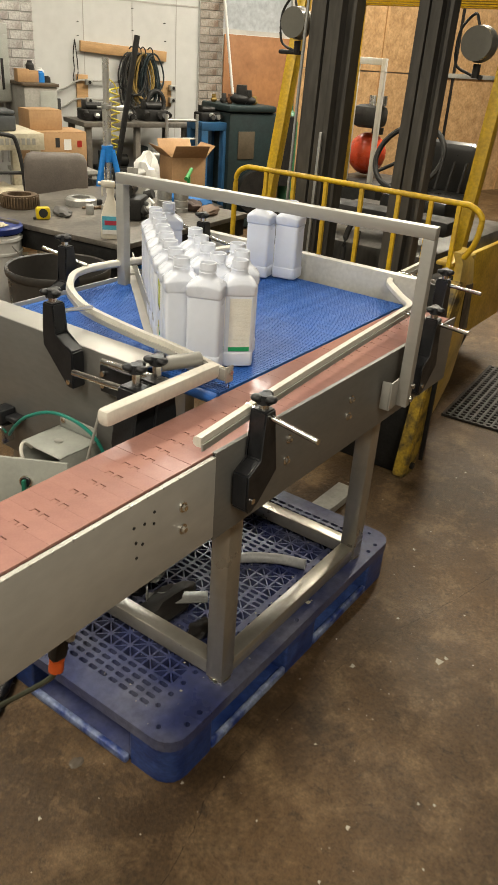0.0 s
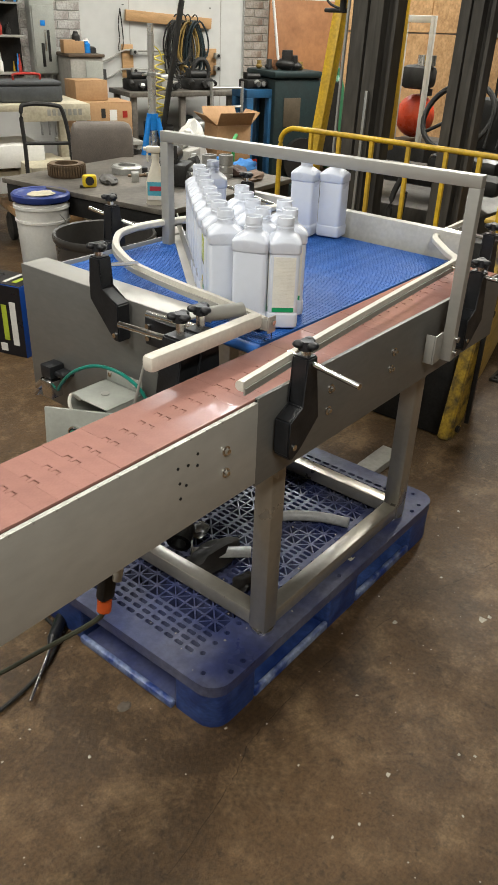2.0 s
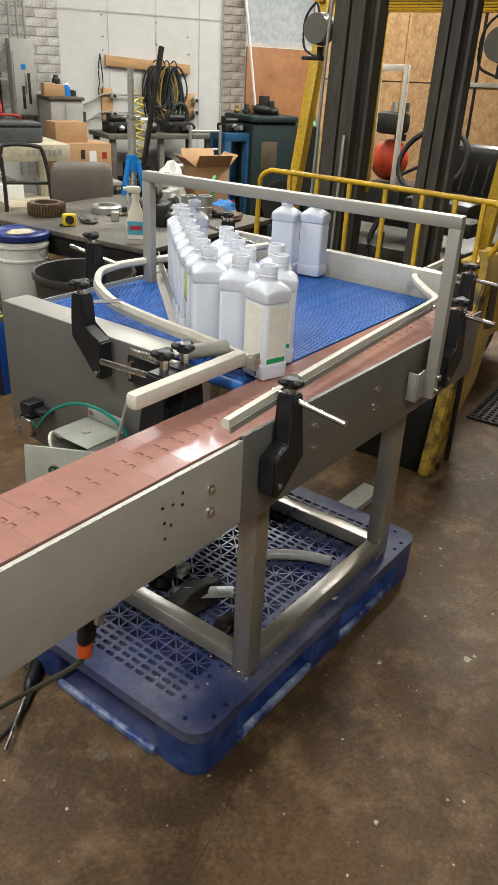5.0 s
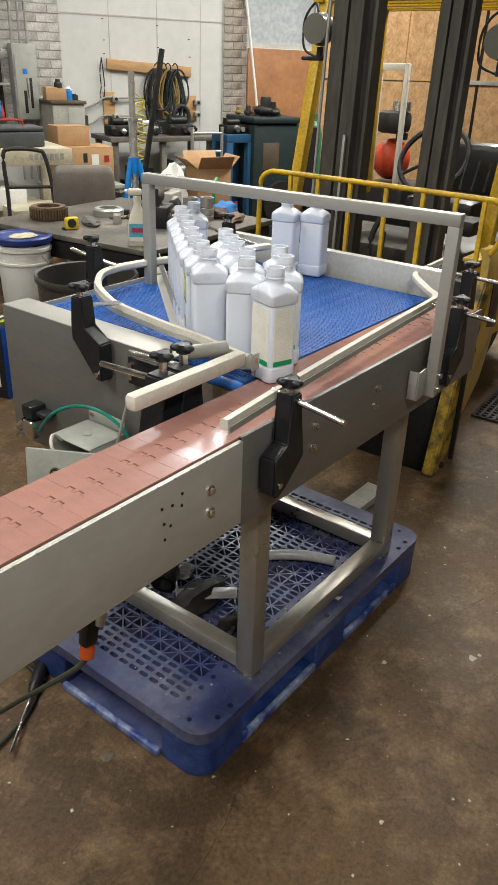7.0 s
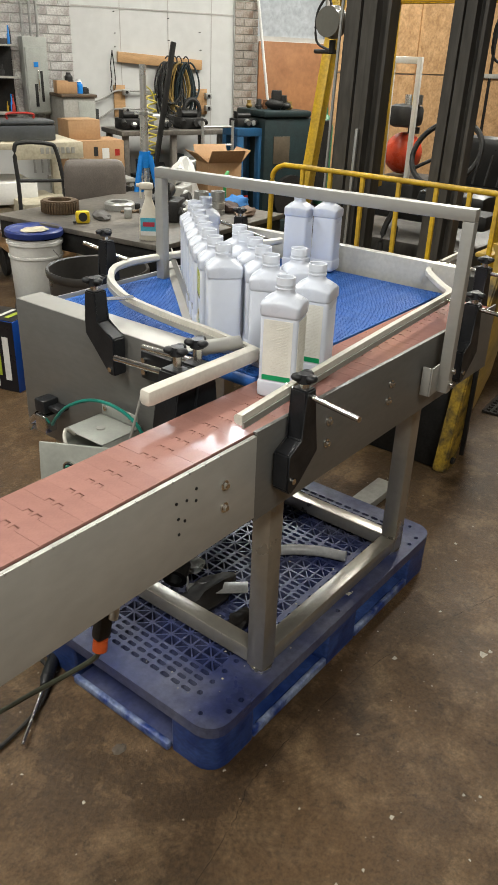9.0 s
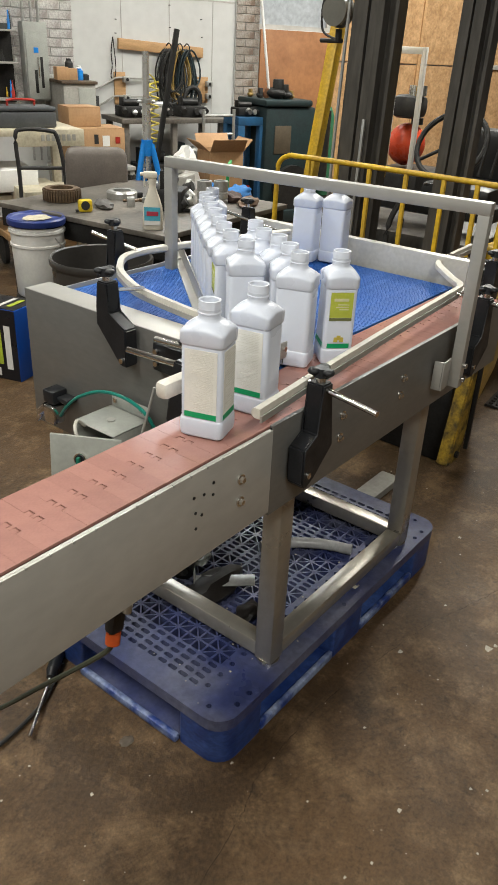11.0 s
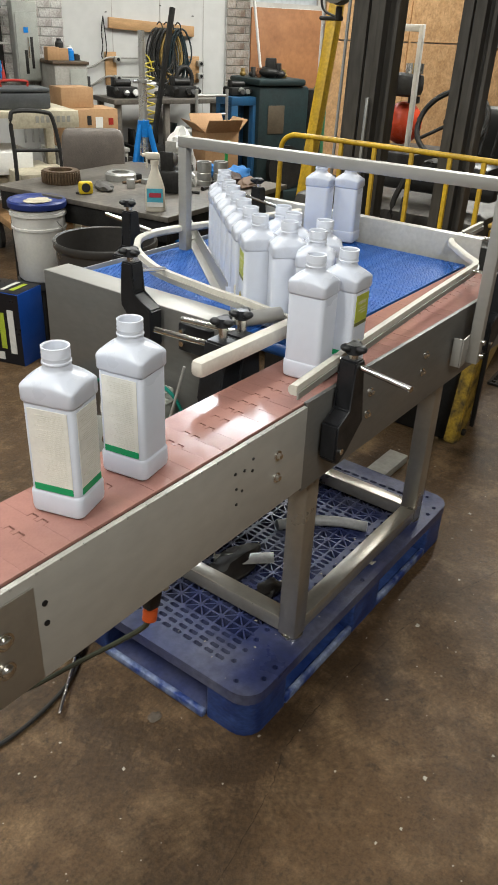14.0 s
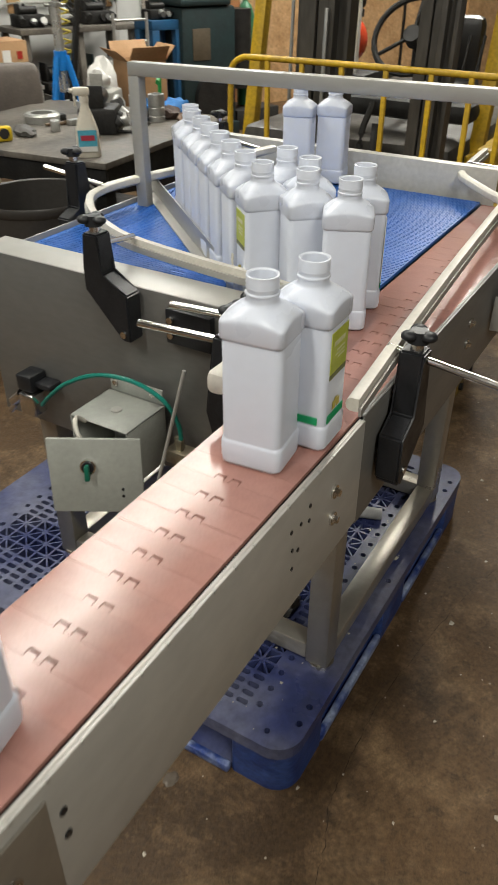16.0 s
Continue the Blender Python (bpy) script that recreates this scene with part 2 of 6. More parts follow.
# ---- setting ----
tagged(part("floor", B(((-9, -9, -0.2), (14, 11, 0.0)), bev=0), FLOOR, smooth=False), "worn brown concrete floor with stains and chips", "floor", kind="structure")
WALL_AT = Matrix.Translation((3.51, 5.41, 0)) @ Matrix.Rotation(math.atan2(-0.353, 0.936), 4, "Z")   # x along the wall, -y into the room


def on_wall(s, off, z, rz=0):
    """A pose in front of the long wall: s along it, off out into the room."""
    return WALL_AT @ pose(s, -off, z, 0, 0, rz)


WALL_WHITE = mat("white_wall_paint", (0.54, 0.54, 0.525), 0.6, 0, 0.06, 1.2, 0.05, 30)
CEIL = mat("ceiling_grey", (0.45, 0.43, 0.40), 0.8, 0, 0.1, 2)
bm = bmesh.new()
for lo, hi in (((-6, 0.0, 0), (0.58, 0.3, 4.6)), ((0.58, 0.02, 0), (2.23, 0.3, 4.1)), ((0.58, 0.02, 4.1), (1.1, 0.3, 4.6)), ((2.23, 0.0, 0), (2.50, 0.3, 4.1)), ((2.50, 0.04, 0), (9.5, 0.3, 1.66)),
               ((3.42, 0.04, 1.66), (9.5, 0.3, 4.6)), ((2.50, 0.04, 2.9), (3.42, 0.3, 4.1)), ((3.1, 0.04, 4.1), (3.42, 0.3, 4.6)), ((1.1, 0.04, 4.55), (3.1, 0.3, 4.6))):
    bm_box(bm, lo, hi)
w = part("wall_north", bm, WALL_WHITE, smooth=False)
w.matrix_world = WALL_AT
tagged(w, "white painted warehouse wall with brick piers", "wall", kind="structure")
for nm, lo, hi in (("wall_south", (-9.2, -9.2, 0), (14.2, -9, 4.6)), ("wall_west", (-9.2, -9, 0), (-9, 11, 4.6)), ("wall_east", (14, -9, 0), (14.2, 11, 4.6))):
    tagged(part(nm, B((lo, hi), bev=0), WALL_WHITE, smooth=False), "plain pale warehouse wall", "wall", kind="structure")
tagged(part("ceiling", B(((-9.2, -9.2, 4.6), (14.2, 11.2, 4.75)), bev=0), CEIL, smooth=False), "plain grey warehouse ceiling", "ceiling", kind="structure")

SKYLIT = mat("frosted_daylight", (0.34, 0.355, 0.37), 0.35, 0, 0.25, 2.5, emission=(0.92, 0.96, 1.0), strength=0.10)
SKYLIT_HIGH = mat("high_daylight", (0.8, 0.82, 0.85), 0.5, emission=(0.95, 0.97, 1.0), strength=6.0)
for nm, lo, hi, mm in (("window_1", (2.50, 0.10, 1.66), (3.42, 0.12, 2.9), SKYLIT), ("window_2", (1.1, 0.10, 4.1), (3.1, 0.12, 4.55), SKYLIT_HIGH)):
    wn = tagged(new(nm), "bright frosted warehouse window", "window", kind="structure")
    wn.matrix_world = WALL_AT
    part("pane", B((lo, hi), bev=0), mm, wn, smooth=False)
    zm, xm = (lo[2] + hi[2]) / 2, (lo[0] + hi[0]) / 2
    part("window_frame", B(((lo[0], 0.07, lo[2]), (hi[0], 0.0995, lo[2] + 0.04)), ((lo[0], 0.07, hi[2] - 0.04), (hi[0], 0.0995, hi[2])), ((lo[0], 0.07, lo[2] + 0.04), (lo[0] + 0.04, 0.0995, hi[2] - 0.04)), ((hi[0] - 0.04, 0.07, lo[2] + 0.04), (hi[0], 0.0995, hi[2] - 0.04)), bev=0), CEIL, wn, smooth=False)
# unseen lamp added in the high window's opening, stands in for sky light
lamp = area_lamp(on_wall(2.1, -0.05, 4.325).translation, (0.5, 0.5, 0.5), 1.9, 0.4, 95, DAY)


# ---- conveyor and accumulation table ----
Z = 0.918          # top of the chain
conv = thing("conveyor_table", "stainless steel bottle accumulation table with pink chain and blue belt", "conveyor")
# near side plates, the first in the lit steel copy, the second shaded
bm = B(((-1.42, 0.0, 0.746), (0.088, 0.004, 0.915)), ((-1.42, 0.004, 0.911), (0.088, 0.009, 0.915)), bev=0.0008)
part("side_plate", bm, STEEL_LIT, conv)
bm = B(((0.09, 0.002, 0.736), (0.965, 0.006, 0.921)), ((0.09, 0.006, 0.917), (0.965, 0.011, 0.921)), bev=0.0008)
part("side_plate", bm, STEEL_SHADED, conv)
part("back_plate", B(((-1.42, 0.159, 0.767), (0.245, 0.163, 0.906)), bev=0.0008), STEEL, conv)
part("back_plate", B(((0.245, 0.1595, 0.74), (1.12, 0.1625, 0.905)), bev=0.0008), STEEL, conv)
part("wear_strip", B(((-1.40, 0.011, 0.900), (1.12, 0.030, 0.9095)), ((-1.40, 0.135, 0.900), (1.12, 0.157, 0.9095)), bev=0), BLACK, conv)
for x in (-0.9, -0.2, 0.5):
    part("crossbar", B(((x, 0.007, 0.81), (x + 0.04, 0.158, 0.83))), STEEL_DULL, conv)
# bolts in the plates
for bx, by, bz in ((0, 0, 0.856), (0, 0, 0.812), (0.581, 0.002, 0.862), (0.575, 0.002, 0.822), (0.325, 0.002, 0.86), (0.322, 0.002, 0.812)):
    bm = bmesh.new()
    bm_cyl(bm, (bx, by + 0.001, bz), (bx, by - 0.003, bz), 0.0095, seg=16)
    bm_cyl(bm, (bx, by - 0.003, bz), (bx, by - 0.009, bz), 0.0065, 0.0052, seg=6)
    part("bolt", bm, CHROME, conv, "shiny hexagon bolt")
for k in range(7):
    bx, bz = (-0.117, -0.113, -0.098, -0.093, -0.071, -0.07, -0.112)[k], (0.872, 0.842, 0.832, 0.868, 0.858, 0.88, 0.812)[k]
    bm = bmesh.new()
    bm_cyl(bm, (bx, 0.0005, bz), (bx, -0.0012, bz), 0.0028, seg=10)
    part("drilled_hole", bm, BLACK, conv)
for bx, bz in ((-0.498, 0.864), (-0.498, 0.832)):
    part("drilled_hole", C(((bx, 0.0005, bz), (bx, -0.0015, bz), 0.0042)), BLACK, conv)
part("joint_plate", B(((-1.42, -0.0035, 0.75), (-0.513, -0.0005, 0.900)), bev=0.001), STEEL_DULL, conv)
for bx, bz in ((-0.562, 0.85), (-0.565, 0.805)):
    bm = bmesh.new()
    bm_cyl(bm, (bx, -0.0035, bz), (bx, -0.0060, bz), 0.0125, seg=18)
    bm_sphere(bm, (bx, -0.006, bz), 0.0095, 1, 0.7, 1, 12, 8)
    part("bolt", bm, CHROME, conv, "shiny round-headed bolt")
for k in range(17):
    part("weld_tick", B(((-0.62 + 0.0381 * k, -0.0006, 0.9115), (-0.6165 + 0.0381 * k, 0.003, 0.9156)), bev=0), STEEL, conv)

# the chain: links that run round the two ends
PITCH, NLINK, R_END, X_FAR = 0.0381, 146, 0.06, 1.12
TOP = (PITCH * NLINK - 2 * math.pi * R_END) / 2
X_NEAR = X_FAR - TOP
bm = bmesh.new()
hw, a, g = 0.0702, PITCH / 2 - 0.00012, 0.0070
out = [(-a, -hw), (-a, -0.014), (-a - g, -0.014), (-a - g, -0.003), (-a, -0.003), (-a, 0.006), (-a - g, 0.006), (-a - g, 0.017), (-a, 0.017), (-a, hw),
       (a, hw), (a, 0.0180), (a - g - 0.0026, 0.0180), (a - g - 0.0026, 0.0050), (a, 0.0050), (a, -0.0020), (a - g - 0.0026, -0.0020), (a - g - 0.0026, -0.0150), (a, -0.0150), (a, -hw)]
top = [bm.verts.new((-x, y, 0)) for x, y in reversed(out)]
f = bm.faces.new(top)
r = bmesh.ops.extrude_face_region(bm, geom=[f])
for v in r["geom"]:
    if isinstance(v, bmesh.types.BMVert):
        v.co.z -= 0.005
link_mesh = finish("chain_link", bm, PINK)
# worn links sit a hair out of level, each in its own way
random.seed(3)
link_kinds = [link_mesh]
for q in range(6):
    me = link_mesh.copy()
    me.name = "chain_link"
    u, w_ = 0.020 * (random.random() - 0.5), 0.008 * (random.random() - 0.5)
    for v in me.vertices:
        v.co.z += u * v.co.x + w_ * v.co.y
    link_kinds.append(me)
links = []
for k in range(NLINK):
    ob = new("chain_link", random.choice(link_kinds))
    ob.parent = conv
    links.append(ob)
SPEED = 0.129


def loop_pose(s):
    """The place of a link that has gone s metres from the far end, along the top, round the near end and back below."""
    s %= PITCH * NLINK
    yc, zc = 0.082, Z - R_END
    if s < TOP:
        return pose(X_FAR - s, yc, Z)
    s -= TOP
    if s < math.pi * R_END:
        q = s / R_END
        return pose(X_NEAR - R_END * math.sin(q), yc, zc + R_END * math.cos(q), 0, -math.degrees(q), 0)
    s -= math.pi * R_END
    if s < TOP:
        return pose(X_NEAR + s, yc, zc - R_END, 0, -180, 0)
    q = (s - TOP) / R_END
    return pose(X_FAR + R_END * math.sin(q), yc, zc - R_END * math.cos(q), 0, -180 - math.degrees(q), 0)


def link_rows(k):
    times = {0.0, 0.1, 8.0, 15.9, 16.0}
    L = PITCH * NLINK
    s0 = k * PITCH
    for mark in (TOP, TOP + math.pi * R_END, 2 * TOP + math.pi * R_END, L, L + TOP):
        tm = (mark - s0) / SPEED
        for q in range(-1, 6):
            tt = round((tm + q * 0.25) * FPS) / FPS
            if 0.1 < tt < 15.9:
                times.add(tt)
    return [(t, loop_pose(s0 + SPEED * t)) for t in sorted(times)]


for shx in (X_FAR, X_NEAR):
    part("sprocket", C(((shx, 0.02, Z - R_END), (shx, 0.144, Z - R_END), 0.05), seg=24), BLACK, conv)

# blue modular belt of the table
bm = bmesh.new()
bm_box(bm, (-0.0125, 0, -0.008), (0.0125, 0.715, 0), 0.0006)
for k in range(78):
    y = 0.008 + k * 0.0090
    for dx, dy in ((-0.0084, -0.0022), (0.0, 0.0022), (0.0084, -0.0022)):
        bm_box(bm, (dx - 0.0026, y - 0.0030 + dy, -0.001), (dx + 0.0026, y + 0.0030 + dy, 0.0010))
belt_mesh = finish("belt_module", bm, BLUE_BELT)
belt = new("blue_belt")
belt.parent = conv
belt["label"] = "blue plastic modular belt"
for k in range(2, 36):
    ob = new("belt_module", belt_mesh)
    ob.parent = belt
    ob.location = (0.268 + 0.0254 * k, 0.166, 0.9145)
part("belt_bed", B(((0.312, 0.165, 0.88), (1.19, 0.882, 0.904)), bev=0), BLACK, conv)
part("belt_nose", C(((0.316, 0.17, 0.897), (0.316, 0.30, 0.897), 0.0170), seg=18), BLUE_BELT, conv, "blue rounded belt edge")
# end plate of the table, facing the outfeed; its shade is in the colour
part("end_plate", B(((0.226, 0.305, 0.595), (0.230, 0.872, 0.952)), bev=0.0008), STEEL_SHADED, conv)
part("top_flange", B(((0.2302, 0.305, 0.948), (0.304, 0.872, 0.952)), ((0.3005, 0.305, 0.925), (0.304, 0.872, 0.9478)), bev=0.0008), STEEL, conv)
part("side_flange", B(((0.2302, 0.868, 0.595), (0.304, 0.872, 0.9478)), bev=0.0008), STEEL, conv)
part("clear_guard", B(((-0.0015, 0.0, 0.0), (0.0015, 0.235, 0.038)), bev=0.0005), mat("clear_plastic", (0.93, 0.93, 0.92), 0.08, 0, 0.02, 10, transmission=0.96, ior=1.2), conv, "clear plastic guard strip").matrix_basis = pose(0.303, 0.140, 0.934, 0, 0, -8)
part("cable_tie", tube([(0.322, 0.352, 0.99), (0.324, 0.353, 1.004), (0.330, 0.356, 0.992), (0.322, 0.352, 0.955)], 0.0018, 6), WHITE_PLASTIC, conv)
part("far_plate", B(((1.195, 0.14, 0.74), (1.199, 0.965, 0.988)), ((1.199, 0.14, 0.984), (1.225, 0.965, 0.988)), bev=0.0008), PLATE_LIT, conv)
part("corner_apron", B(((0.97, 0.0, 0.74), (1.155, 0.004, 0.921)), bev=0.0008), STEEL_SHADED, conv)
part("left_plate", B(((0.3045, 0.884, 0.74), (1.195, 0.888, 0.925)), bev=0.0008), STEEL, conv)
# slanted divider on the belt
d = Matrix.Translation((0.435, 0.46, 0.917)) @ Matrix.Rotation(math.atan2(0.49, 0.43), 4, "Z")
bm = bmesh.new()
bm_box(bm, (0, -0.0015, 0), (0.66, 0.0015, 0.045), 0, d)
bm_box(bm, (0, -0.0015, 0), (0.66, 0.022, 0.003), 0, d)
part("divider", bm, STEEL, conv)

# guide rails: white plastic on a steel backing
RAIL_PROF = [(-0.007, -0.009), (0.004, -0.009), (0.0085, -0.006), (0.0100, 0.0), (0.0085, 0.006), (0.004, 0.009), (-0.007, 0.009)]
BACK_PROF = [(-0.011, -0.015), (-0.0075, -0.015), (-0.0075, -0.003), (-0.011, -0.003)]


def rail(pts, n=8, flip=1):
    bm = bmesh.new()
    bm_sweep(bm, spline(pts, n), [(flip * a, b) for a, b in RAIL_PROF])
    r = part("guide_rail", bm, WHITE_PLASTIC, conv, "off-white plastic guide rail")
    bm = bmesh.new()
    bm_sweep(bm, spline(pts, n), [(flip * a, b) for a, b in BACK_PROF])
    part("rail_backing", bm, STEEL, r)
    return r


rail([(0.032, -0.002, 0.968), (0.30, 0.022, 0.968), (0.62, 0.046, 0.968), (0.93, 0.066, 0.968), (0.985, 0.071, 0.968), (1.018, 0.086, 0.968), (1.048, 0.118, 0.968), (1.13, 0.190, 0.968), (1.163, 0.215, 0.968), (1.20, 0.230, 0.968), (1.25, 0.237, 0.968), (1.47, 0.25, 0.968)], 8, -1)
rail([(0.292, 0.15, 0.972), (0.318, 0.30, 0.974), (0.327, 0.405, 0.975), (0.359, 0.592, 0.975), (0.40, 0.69, 0.975), (0.452, 0.772, 0.975), (0.53, 0.845, 0.975), (0.60, 0.868, 0.975), (0.66, 0.868, 0.975), (0.773, 0.84, 0.976), (1.16, 0.74, 0.976)], 6, 1)
bm = bmesh.new()
bm_box(bm, (-0.024, 0.150, 0.958), (0.288, 0.178, 0.990), 0.009)
ob = part("outfeed_bar", bm, WHITE_PLASTIC, conv, "thick off-white plastic guide bar")
part("end_bracket", B(((0.286, 0.135, 0.950), (0.310, 0.139, 0.985)), ((0.284, 0.138, 0.955), (0.288, 0.2, 0.98))), STEEL, conv)
part("bracket_bolt", C(((0.298, 0.136, 0.972), (0.298, 0.130, 0.972), 0.005)), CHROME, conv)

def knob_head(bm, c, r=0.021):
    """Three-lobed clamping knob."""
    for q in range(3):
        an = radians(20 + 120 * q)
        bm_sphere(bm, (c[0] + r * 0.72 * math.cos(an), c[1] + r * 0.72 * math.sin(an), c[2]), r * 0.56, 1, 1, 0.62, 10, 7)
    bm_cyl(bm, (c[0], c[1], c[2] - r * 0.5), (c[0], c[1], c[2] + r * 0.28), r * 0.74, r * 0.6, seg=14)


ARM = ((-0.015, -0.022), (0.016, -0.022), (0.018, -0.062), (0.036, -0.155), (-0.018, -0.204), (-0.045, -0.219), (-0.058, -0.206), (-0.058, -0.134), (-0.017, -0.119))
ARM_END = ((-0.016, -0.022), (0.016, -0.022), (0.016, -0.088), (0.069, -0.115), (0.069, -0.200), (0.050, -0.200), (-0.022, -0.120), (-0.022, -0.090), (-0.016, -0.080))


def clamp(x, y, zk, side, bolt, rod, shape=ARM, flip=False):
    """Black rail clamp: a bracket bolted to a plate, a post, a steel rod and a knob. side: outward direction (x, y); bolt: its bolt, along and down; rod: its two ends."""
    ob = new("rail_clamp")
    ob.parent = conv
    ob["label"] = "black nylon guide rail clamp"
    sx, sy = side
    out = Vector((sx, sy, 0))
    al = Vector((-sy, sx, 0))
    base = Vector((x, y, 0))
    bm = bmesh.new()
    # upright head, then an arm that slants down to its foot
    prof = [(u * (-1 if flip else 1), zk + q) for u, q in shape]
    rows = []
    for p in (0.006, 0.042):
        rows.append([bm.verts.new(base + out * p + al * u + Vector((0, 0, q))) for u, q in prof])
    k = len(prof)
    bm.faces.new(rows[0])
    bm.faces.new(rows[1][::-1])
    for i in range(k):
        j = (i + 1) % k
        bm.faces.new((rows[0][i], rows[1][i], rows[1][j], rows[0][j]))
    bmesh.ops.bevel(bm, geom=bm.edges[:], offset=0.003, segments=2, affect="EDGES")
    part("bracket", bm, BLACK, ob)
    c = base + out * 0.026
    part("collar", C(((c.x, c.y, zk - 0.024), (c.x, c.y, zk - 0.012), 0.009)), CHROME, ob, "bright steel collar")
    bm = bmesh.new()
    knob_head(bm, (c.x, c.y, zk))
    part("knob", bm, BLACK, ob)
    part("rod", C((rod[0], rod[1], 0.0055), seg=12), CHROME, ob, "bright steel rod")
    foot = base + out * 0.030 + al * bolt[0] + Vector((0, 0, zk + bolt[1]))
    part("clamp_bolt", C((foot, foot + out * 0.016, 0.006)), CHROME, ob)
    return ob


LOW = (-0.042, -0.190)
clamp(0.190, 0.002, 1.004, (0, -1), LOW, ((0.198, 0.02, 0.972), (0.172, -0.150, 0.966)))
clamp(0.93, 0.002, 1.0, (0, -1), LOW, ((0.94, 0.06, 0.968), (0.925, -0.12, 0.962)))
clamp(1.27, 0.12, 1.01, (0, -1), LOW, ((1.28, 0.24, 0.975), (1.27, -0.02, 0.968)))
clamp(0.226, 0.540, 1.066, (-1, 0), (0.056, -0.186), ((0.21, 0.540, 1.020), (0.355, 0.590, 0.985)), ARM_END)
clamp(0.565, 0.888, 1.06, (0, 1), (0.042, -0.190), ((0.55, 0.99, 1.02), (0.60, 0.865, 0.985)), ARM, True)
clamp(1.16, 0.888, 1.05, (0, 1), (0.042, -0.190), ((1.16, 1.01, 1.0), (1.12, 0.76, 0.98)), ARM, True)
# the double clamp between chain and end plate
dbl = new("double_clamp")
dbl.parent = conv
dbl["label"] = "pair of black clamps with steel rods"
bm = bmesh.new()
for (x0, y0) in ((0.115, 0.218), (0.165, 0.212)):
    prof = [(x0 - 0.02, 0.775), (x0 + 0.01, 0.775), (x0 + 0.03, 0.83), (x0 + 0.026, 0.90), (x0 + 0.022, 0.975), (x0 - 0.022, 0.975), (x0 - 0.03, 0.92), (x0 - 0.045, 0.86)]
    rows = [[bm.verts.new((p, y0 + w, q)) for p, q in prof] for w in (-0.030, 0.026)]
    bm.faces.new(rows[0])
    bm.faces.new(rows[1][::-1])
    for i in range(8):
        j = (i + 1) % 8
        bm.faces.new((rows[0][i], rows[1][i], rows[1][j], rows[0][j]))
bmesh.ops.bevel(bm, geom=bm.edges[:], offset=0.004, segments=2, affect="EDGES")
part("bracket", bm, BLACK, dbl)
for c in ((0.118, 0.218, 1.012), (0.168, 0.212, 1.016)):
    bm = bmesh.new()
    knob_head(bm, c)
    part("knob", bm, BLACK, dbl)
    part("collar", C(((c[0], c[1], 0.974), (c[0], c[1], 1.002), 0.009)), CHROME, dbl)
part("rod", C(((0.125, 0.40, 0.945), (0.125, 0.20, 0.955), 0.0065)), CHROME, dbl, "bright steel rod")
part("rod", C(((0.19, 0.385, 0.955), (0.19, 0.20, 0.965), 0.0065)), CHROME, dbl, "bright steel rod")
part("mounting_block", B(((0.210, 0.325, 0.872), (0.2255, 0.415, 0.935)), bev=0.003), BLACK, dbl)
for z in (0.89, 0.917):
    part("block_bolt", C(((0.211, 0.402, z), (0.203, 0.402, z), 0.006)), CHROME, dbl)
part("pivot_tube", C(((0.19, 0.235, 0.99), (0.285, 0.205, 0.985), 0.015), seg=20), STEEL, dbl, "short stainless tube")

# frame over the table
bar = new("hoop_frame")
bar.parent = conv
bar["label"] = "square stainless tube hoop over the table"
bar.matrix_basis = pose(0.776, -0.052, 0, 0, 0, 4.3)
BT = 1.224
part("top_tube", B(((0, 0, BT - 0.0275), (0.0275, 0.915, BT)), bev=0.002), STEEL, bar)
part("post", B(((0, 0, 0.79), (0.0275, 0.0275, BT - 0.0275)), bev=0.002), STEEL, bar)
part("post", B(((0, 0.8875, 0.74), (0.0275, 0.915, BT - 0.0275)), bev=0.002), STEEL, bar)
part("foot_angle", B(((-0.045, 0.0305, 0.79), (-0.041, 0.052, 0.862)), ((-0.045, 0.026, 0.79), (-0.0005, 0.030, 0.862)), bev=0.001), STEEL, bar)
for z in (0.81, 0.845):
    part("post_bolt", C(((0.015, -0.001, z), (0.015, -0.008, z), 0.007)), CHROME, bar)

# legs and stretchers
for (x, y) in ((0.288, 0.104), (0.955, 0.104), (0.288, 0.80), (0.955, 0.80)):
    leg = part("leg", B(((x, y, 0.148), (x + 0.05, y + 0.05, 0.74)), bev=0.003), STEEL_DULL, conv, "square stainless leg")
    part("levelling_foot", C(((x + 0.025, y + 0.025, 0.142), (x + 0.025, y + 0.025, 0.17), 0.008), ((x + 0.025, y + 0.025, 0.1385), (x + 0.025, y + 0.025, 0.1475), 0.030)), CHROME, leg)
for lo, hi in (((0.338, 0.106, 0.152), (0.955, 0.152, 0.196)), ((0.29, 0.154, 0.152), (0.336, 0.80, 0.196)), ((0.957, 0.154, 0.152), (1.003, 0.80, 0.196)), ((0.338, 0.802, 0.152), (0.955, 0.848, 0.196))):
    part("stretcher", B((lo, hi), bev=0.004), STEEL_DULL, conv, "square stainless stretcher tube")
for lo, hi in (((0.29, 0.155, 0.70), (0.336, 0.80, 0.738)), ((0.957, 0.155, 0.70), (1.003, 0.80, 0.738))):
    part("bearer", B((lo, hi), bev=0.004), STEEL_DULL, conv)
part("leg_bracket", B(((0.245, 0.06, 0.655), (0.249, 0.13, 0.767)), ((0.16, 0.09, 0.655), (0.249, 0.094, 0.767))), STEEL_DULL, conv)
# drive gear under the table
part("gearmotor", C(((0.36, 0.44, 0.56), (0.60, 0.44, 0.56), 0.06), ((0.60, 0.44, 0.56), (0.68, 0.44, 0.56), 0.05), seg=24), DARK, conv, "dark drive motor")
part("hose_stub", C(((0.30, 0.47, 0.47), (0.42, 0.40, 0.44), 0.032), seg=20), BLACK, conv, "black rubber hose end")

